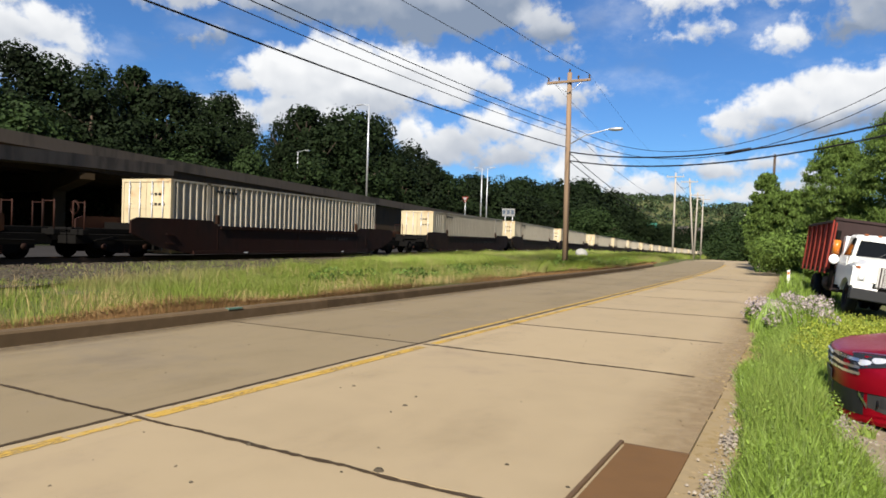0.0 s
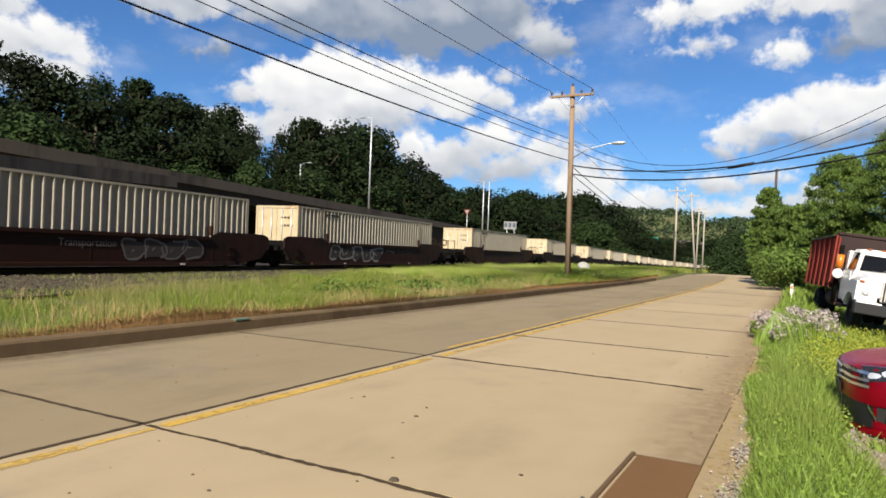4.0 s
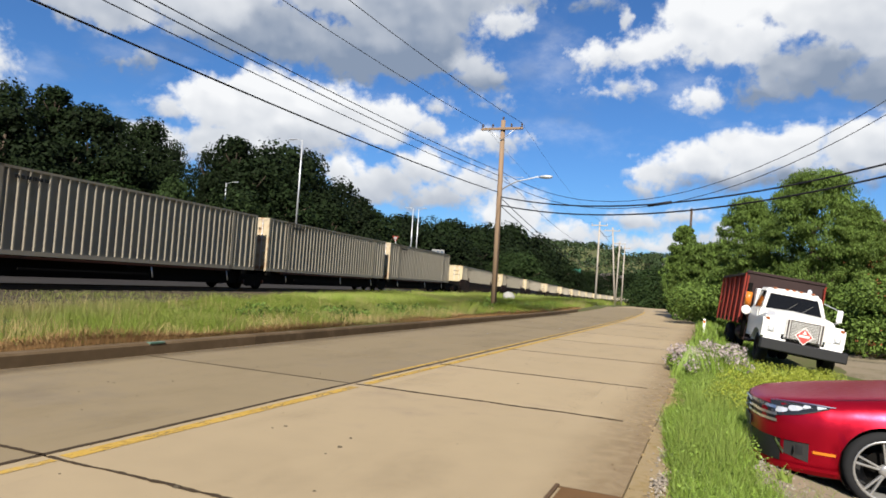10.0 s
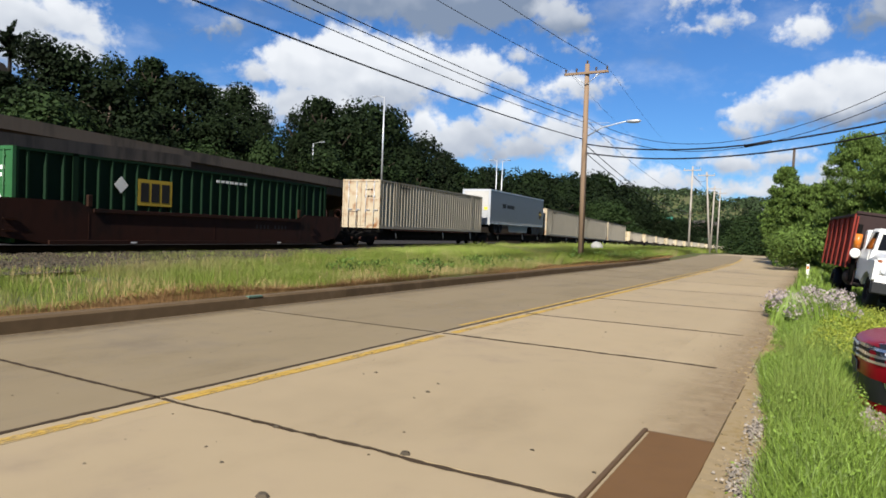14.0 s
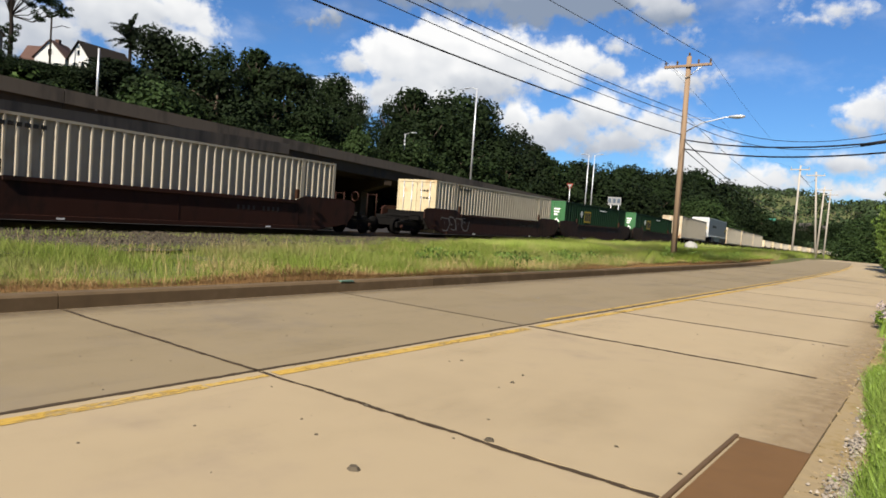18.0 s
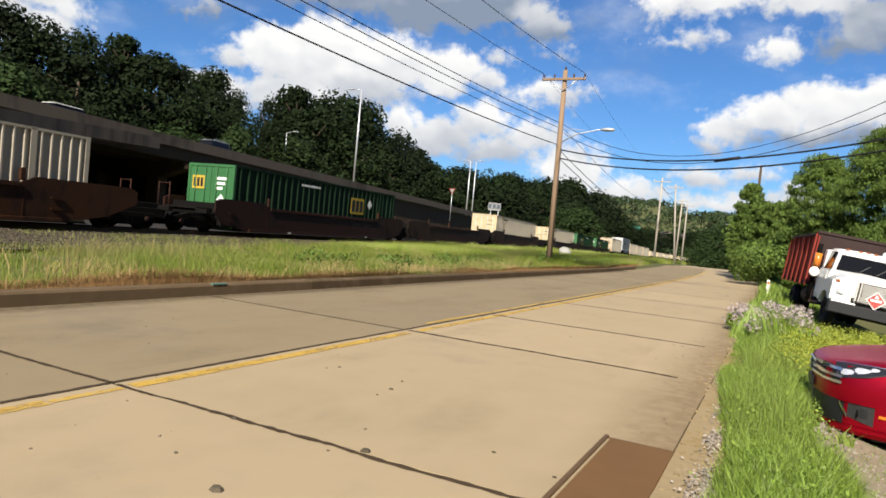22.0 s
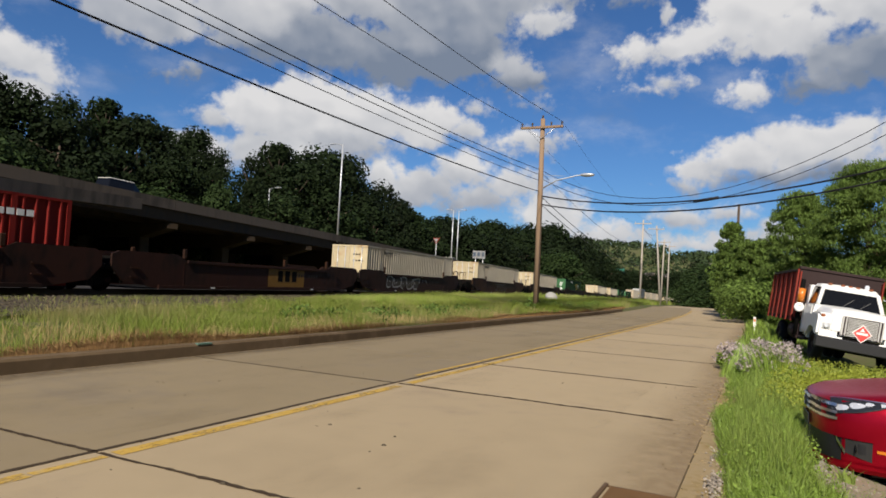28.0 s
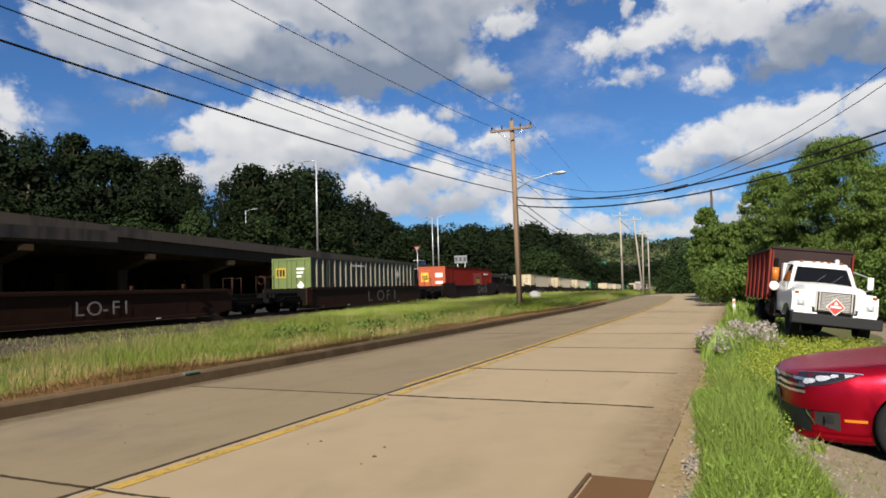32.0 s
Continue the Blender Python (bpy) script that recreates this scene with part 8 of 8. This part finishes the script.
def road_trailer():
    c = thing("semi_trailer", "silver grey box trailer with a white roll-up rear door", "trailer")
    bm = B()
    box(bm, -1.3, 1.3, 0.06, 16.15, 1.78, 4.72, 0.03)
    body = part("body", bm, TRAILERGREY, c)
    for k in range(52):
        y = 0.4 + k * 0.305
        part("side_rivet_plate", box(B(), 1.301, 1.309, y, y + 0.06, 1.86, 2.02), GALV, body)
    part("side_rail", box(B(), 1.301, 1.318, 0.06, 16.15, 1.78, 1.84), GALV, body)
    part("top_rail", box(B(), 1.301, 1.318, 0.06, 16.15, 4.62, 4.72), GALV, body)
    part("rear_frame", box(B(), -1.3, 1.3, 0.0, 0.055, 1.7, 4.72), GALV, c)
    for k in range(6):
        z = 2.05 + 0.42 * k
        part("door_panel", box(B(), -1.12, 1.12, -0.03, -0.003, z, z + 0.41, 0.006), TRAILERWHITE if z > 2.8 else GALV, c)
    part("warning_label", box(B(), 0.75, 1.05, -0.038, -0.032, 2.95, 3.2), SIGNYELLOW, c, "yellow warning label")
    for y in (1.6, 2.9):
        for s in (-1, 1):
            w = B()
            lathe(w, [(s * 0.75, 0.2), (s * 0.75, 0.46), (s * 0.80, 0.51), (s * 1.18, 0.51), (s * 1.25, 0.46), (s * 1.25, 0.28), (s * 1.12, 0.2), (s * 1.16, 0.02)], (0, y, 1.49), "x", 20)
            part("wheel", w, RUBBER, c)
    part("axle_frame", box(B(), -0.6, 0.6, 0.8, 4.2, 1.5, 1.77), GRIMESHADE, c)
    part("side_skirt", poly(B(), [(1.22, 4.9, 1.77), (1.22, 11.0, 1.77), (1.22, 10.6, 1.12), (1.22, 5.3, 1.12)], (0.03, 0, 0)), TRAILERGREY, c, "pale aero side skirt")
    for s in (-1, 1):
        part("landing_leg", tube(B(), [(s * 0.8, 13.2, 1.77), (s * 0.8, 13.2, 1.0)], 0.06, 8), GRIMESHADE, c)
    part("hitch_stand", box(B(), -0.4, 0.4, 14.4, 15.2, 0.99, 1.775, 0.05), GRIMESHADE, c)
    part("lettering_bar", box(B(), 1.301, 1.306, 3.1, 4.1, 3.25, 3.62), DARKPAINT, body)
    part("lettering_bar", box(B(), 1.301, 1.306, 4.35, 6.4, 3.25, 3.58), DARKPAINT, body)
    part("shield_emblem", poly(B(), [(1.301, 14.6, 2.75), (1.301, 15.0, 2.55), (1.301, 15.4, 2.75), (1.301, 15.4, 3.35), (1.301, 15.0, 3.45), (1.301, 14.6, 3.35)], (0.006, 0, 0)), BROWNSHIELD, body, "brown shield emblem")
    part("shield_band", box(B(), 1.308, 1.311, 14.72, 15.28, 3.0, 3.2), SIGNYELLOW, body)
    return c


def on_line(s, t, dx=0.0, dz=0.0):
    y = s + SPEED * t
    turn = math.degrees(math.atan(track_x(y) - track_x(y + 1)))
    return pose(track_x(y) + dx, y, RAIL_Z + dz - drop(y), -math.degrees(math.atan(drop(y + 12) - drop(y + 4)) / 8), 0, turn)


def couple(ob, s, dz=0.0):
    train.append((ob, s, dz))
    ob.matrix_basis = on_line(s, 0, 0, dz)


white_box = container("long white ribbed steel container in a well car", WHITEBOX, CREAMDOOR)
rusty_box = container("dirty beige container with rust-streaked doors on a spine car", BEIGEPAINT, material("rusty_cream_door", (0.446, 0.374, 0.259), 0.65, vary=0.4, grain=3, coarse=1.6, other=(0.216, 0.094, 0.036), spots=0.46), pitch=0.38)
for o in rusty_box.children_recursive:
    o.data.transform(Matrix.Diagonal((1, 1.036, 1, 1)))
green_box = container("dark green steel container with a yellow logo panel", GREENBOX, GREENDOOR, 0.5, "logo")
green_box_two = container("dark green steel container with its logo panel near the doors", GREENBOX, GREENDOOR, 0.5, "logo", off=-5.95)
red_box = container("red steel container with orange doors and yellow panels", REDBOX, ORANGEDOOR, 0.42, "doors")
# Olive doors repeat the side paint far lighter, as if in sun.
olive_box = container("olive green container with ribs painted pale as if sunlit", OLIVEBOX, material("sunlit_olive_door", (0.13, 0.17, 0.06), 0.6, vary=0.3, grain=3, coarse=1.0), 0.7, "logo", BEIGEPAINT)
KINDS = {"white": white_box, "rusty": rusty_box, "green": green_box, "green_two": green_box_two, "red": red_box, "olive": olive_box}

well_mid = well_car("oxide-red articulated well of a container rail car", WELLRED, False)
well_end = well_car("oxide-red end well of an articulated container car", WELLRED, True)
well_tag = well_car("brown articulated well with pale sprayed scrawl", WELLRED, False, tag=3)
well_tag_two = well_car("brown articulated well with large faded sprayed letters", WELLRED, False, tag=5)
well_tag_end = well_car("brown end well with pale sprayed scrawl", WELLRED, True, tag=8)
well_yellow = well_car("rust-brown empty well with a faded yellow panel", WELLRED, False, patch=1)
well_solo = well_car("rust-brown single well container car", WELLRED, True, True)
well_orange = well_car("faded orange single well container car", WELLORANGE, True, True)
well_solo_tag = well_car("rust-brown single well car with sprayed letters", WELLORANGE, True, True, tag=12)
well_low = well_car("rusty low-sided well car with sprayed letters", WELLRUST, True, True, low=True)
words("Transportation", 0.36, FAINTSPRAY, well_tag_two, pose(SIDE_X + 0.012, 6.9, 0.80, 90, 0, 90), "lettering", "faded white lettering")
well_block = well_car("brown articulated well with pale sprayed block letters", WELLRED, False)
for k, letter in enumerate("DAiOs"):
    words(letter, 1.0, SPRAY, well_block, pose(SIDE_X + 0.055, 9.75 + (0, 0.92, 1.80, 2.15, 3.05)[k], 0.50, 90, 0, 90) @ Matrix.Diagonal((1.28, 1, 1, 1)), "spray_letter", "pale sprayed block letter")
for k, letter in enumerate("LOFI"):
    words(letter, 1.05, FAINTSPRAY, well_low, pose(SIDE_X + 0.04, 7.0 + (0, 1.45, 3.0, 4.3)[k], 0.33, 90, 0, 90) @ Matrix.Diagonal((1.5 if letter != "I" else 2.2, 1, 1, 1)), "spray_letter", "wide sprayed letter")
well_low_two = well_car("rusty low-sided well car with small pale sprayed letters", WELLRUST, True, True, low=True)
for k, letter in enumerate("LO-FI"):
    words(letter, 0.72, SPRAY, well_low_two, pose(SIDE_X + 0.04, 8.2 + (0, 0.5, 1.2, 1.6, 2.2)[k], 0.45, 90, 0, 90) @ Matrix.Diagonal((1.2, 1, 1, 1)), "spray_letter", "pale sprayed letter")
spine_mid = spine_car("black spine car with rusty walkway edges", False)
spine_end = spine_car("black end unit of a spine car", True)
trailer_on = road_trailer()

used = set()


def place(ob, s, dz=0.0):
    if ob.name in used:
        ob = copy_thing(ob, ob.matrix_basis.copy())
    used.add(ob.name)
    couple(ob, s, dz)


# from the rear of what is seen to its front: start of the load, load, car
CONSIST = [(-471, "green", well_solo), (-446.5, None, well_low_two), (-422.2, "olive", well_low), (-398.6, "red", well_block), (-379.6, None, well_yellow), (-360.7, "white", well_tag_end),
           (-337.3, "white", well_solo_tag), (-313.5, "white", well_orange), (-290.0, "green", well_mid), (-270.5, None, well_mid), (-250.9, "white", well_end),
           (-226.5, "white", well_tag), (-207.5, "green_two", well_mid), (-187.8, "green_two", well_end), (-166.2, "rusty", spine_mid), (-147.6, "trailer", spine_mid), (-130.0, "rusty", spine_mid),
           (-112.2, "rusty", spine_mid), (-94.4, "rusty", spine_end), (-72.5, "white", well_mid), (-51.0, "white", well_tag_two), (-31.2, "white", well_tag_end), (-7.0, "white", well_orange),
           (17.6, "white", well_solo), (42.3, "white", well_mid), (62.3, "white", well_mid), (82.4, "white", well_end), (105.6, "white", well_mid), (125.4, "white", well_mid), (145.2, "white", well_end),
           (169.5, "white", well_solo), (193.8, "white", well_mid), (213.6, "white", well_mid), (233.4, "white", well_end), (257.8, "white", well_mid), (277.6, "white", well_mid), (297.4, "white", well_end), (321.6, "white", well_solo)]
for s, load, car in CONSIST:
    place(car, s)
    if load == "trailer":
        place(trailer_on, s)
    elif load:
        place(KINDS[load], s, 1.02 if load == "rusty" else 0.168)


def motions():
    """The train rolls away up the valley at an even speed, and cars drive along the viaduct."""
    for ob, s, dz in train:
        walk(ob, [(t, on_line(s, t, 0, dz)) for t in (0, 0.1, *range(1, 32), 31.9, 32)])
    for ob, t0, y0, v in TRAFFIC:
        start = t0 - (y0 + 30) / v
        rows = [(0, on_deck(-115)), (start - 4, on_deck(-30 - 2.2 * v))] + [(start + k * (32 - start) / 4, on_deck(-30 + v * k * (32 - start) / 4)) for k in range(5)]
        walk(ob, rows)


motions()
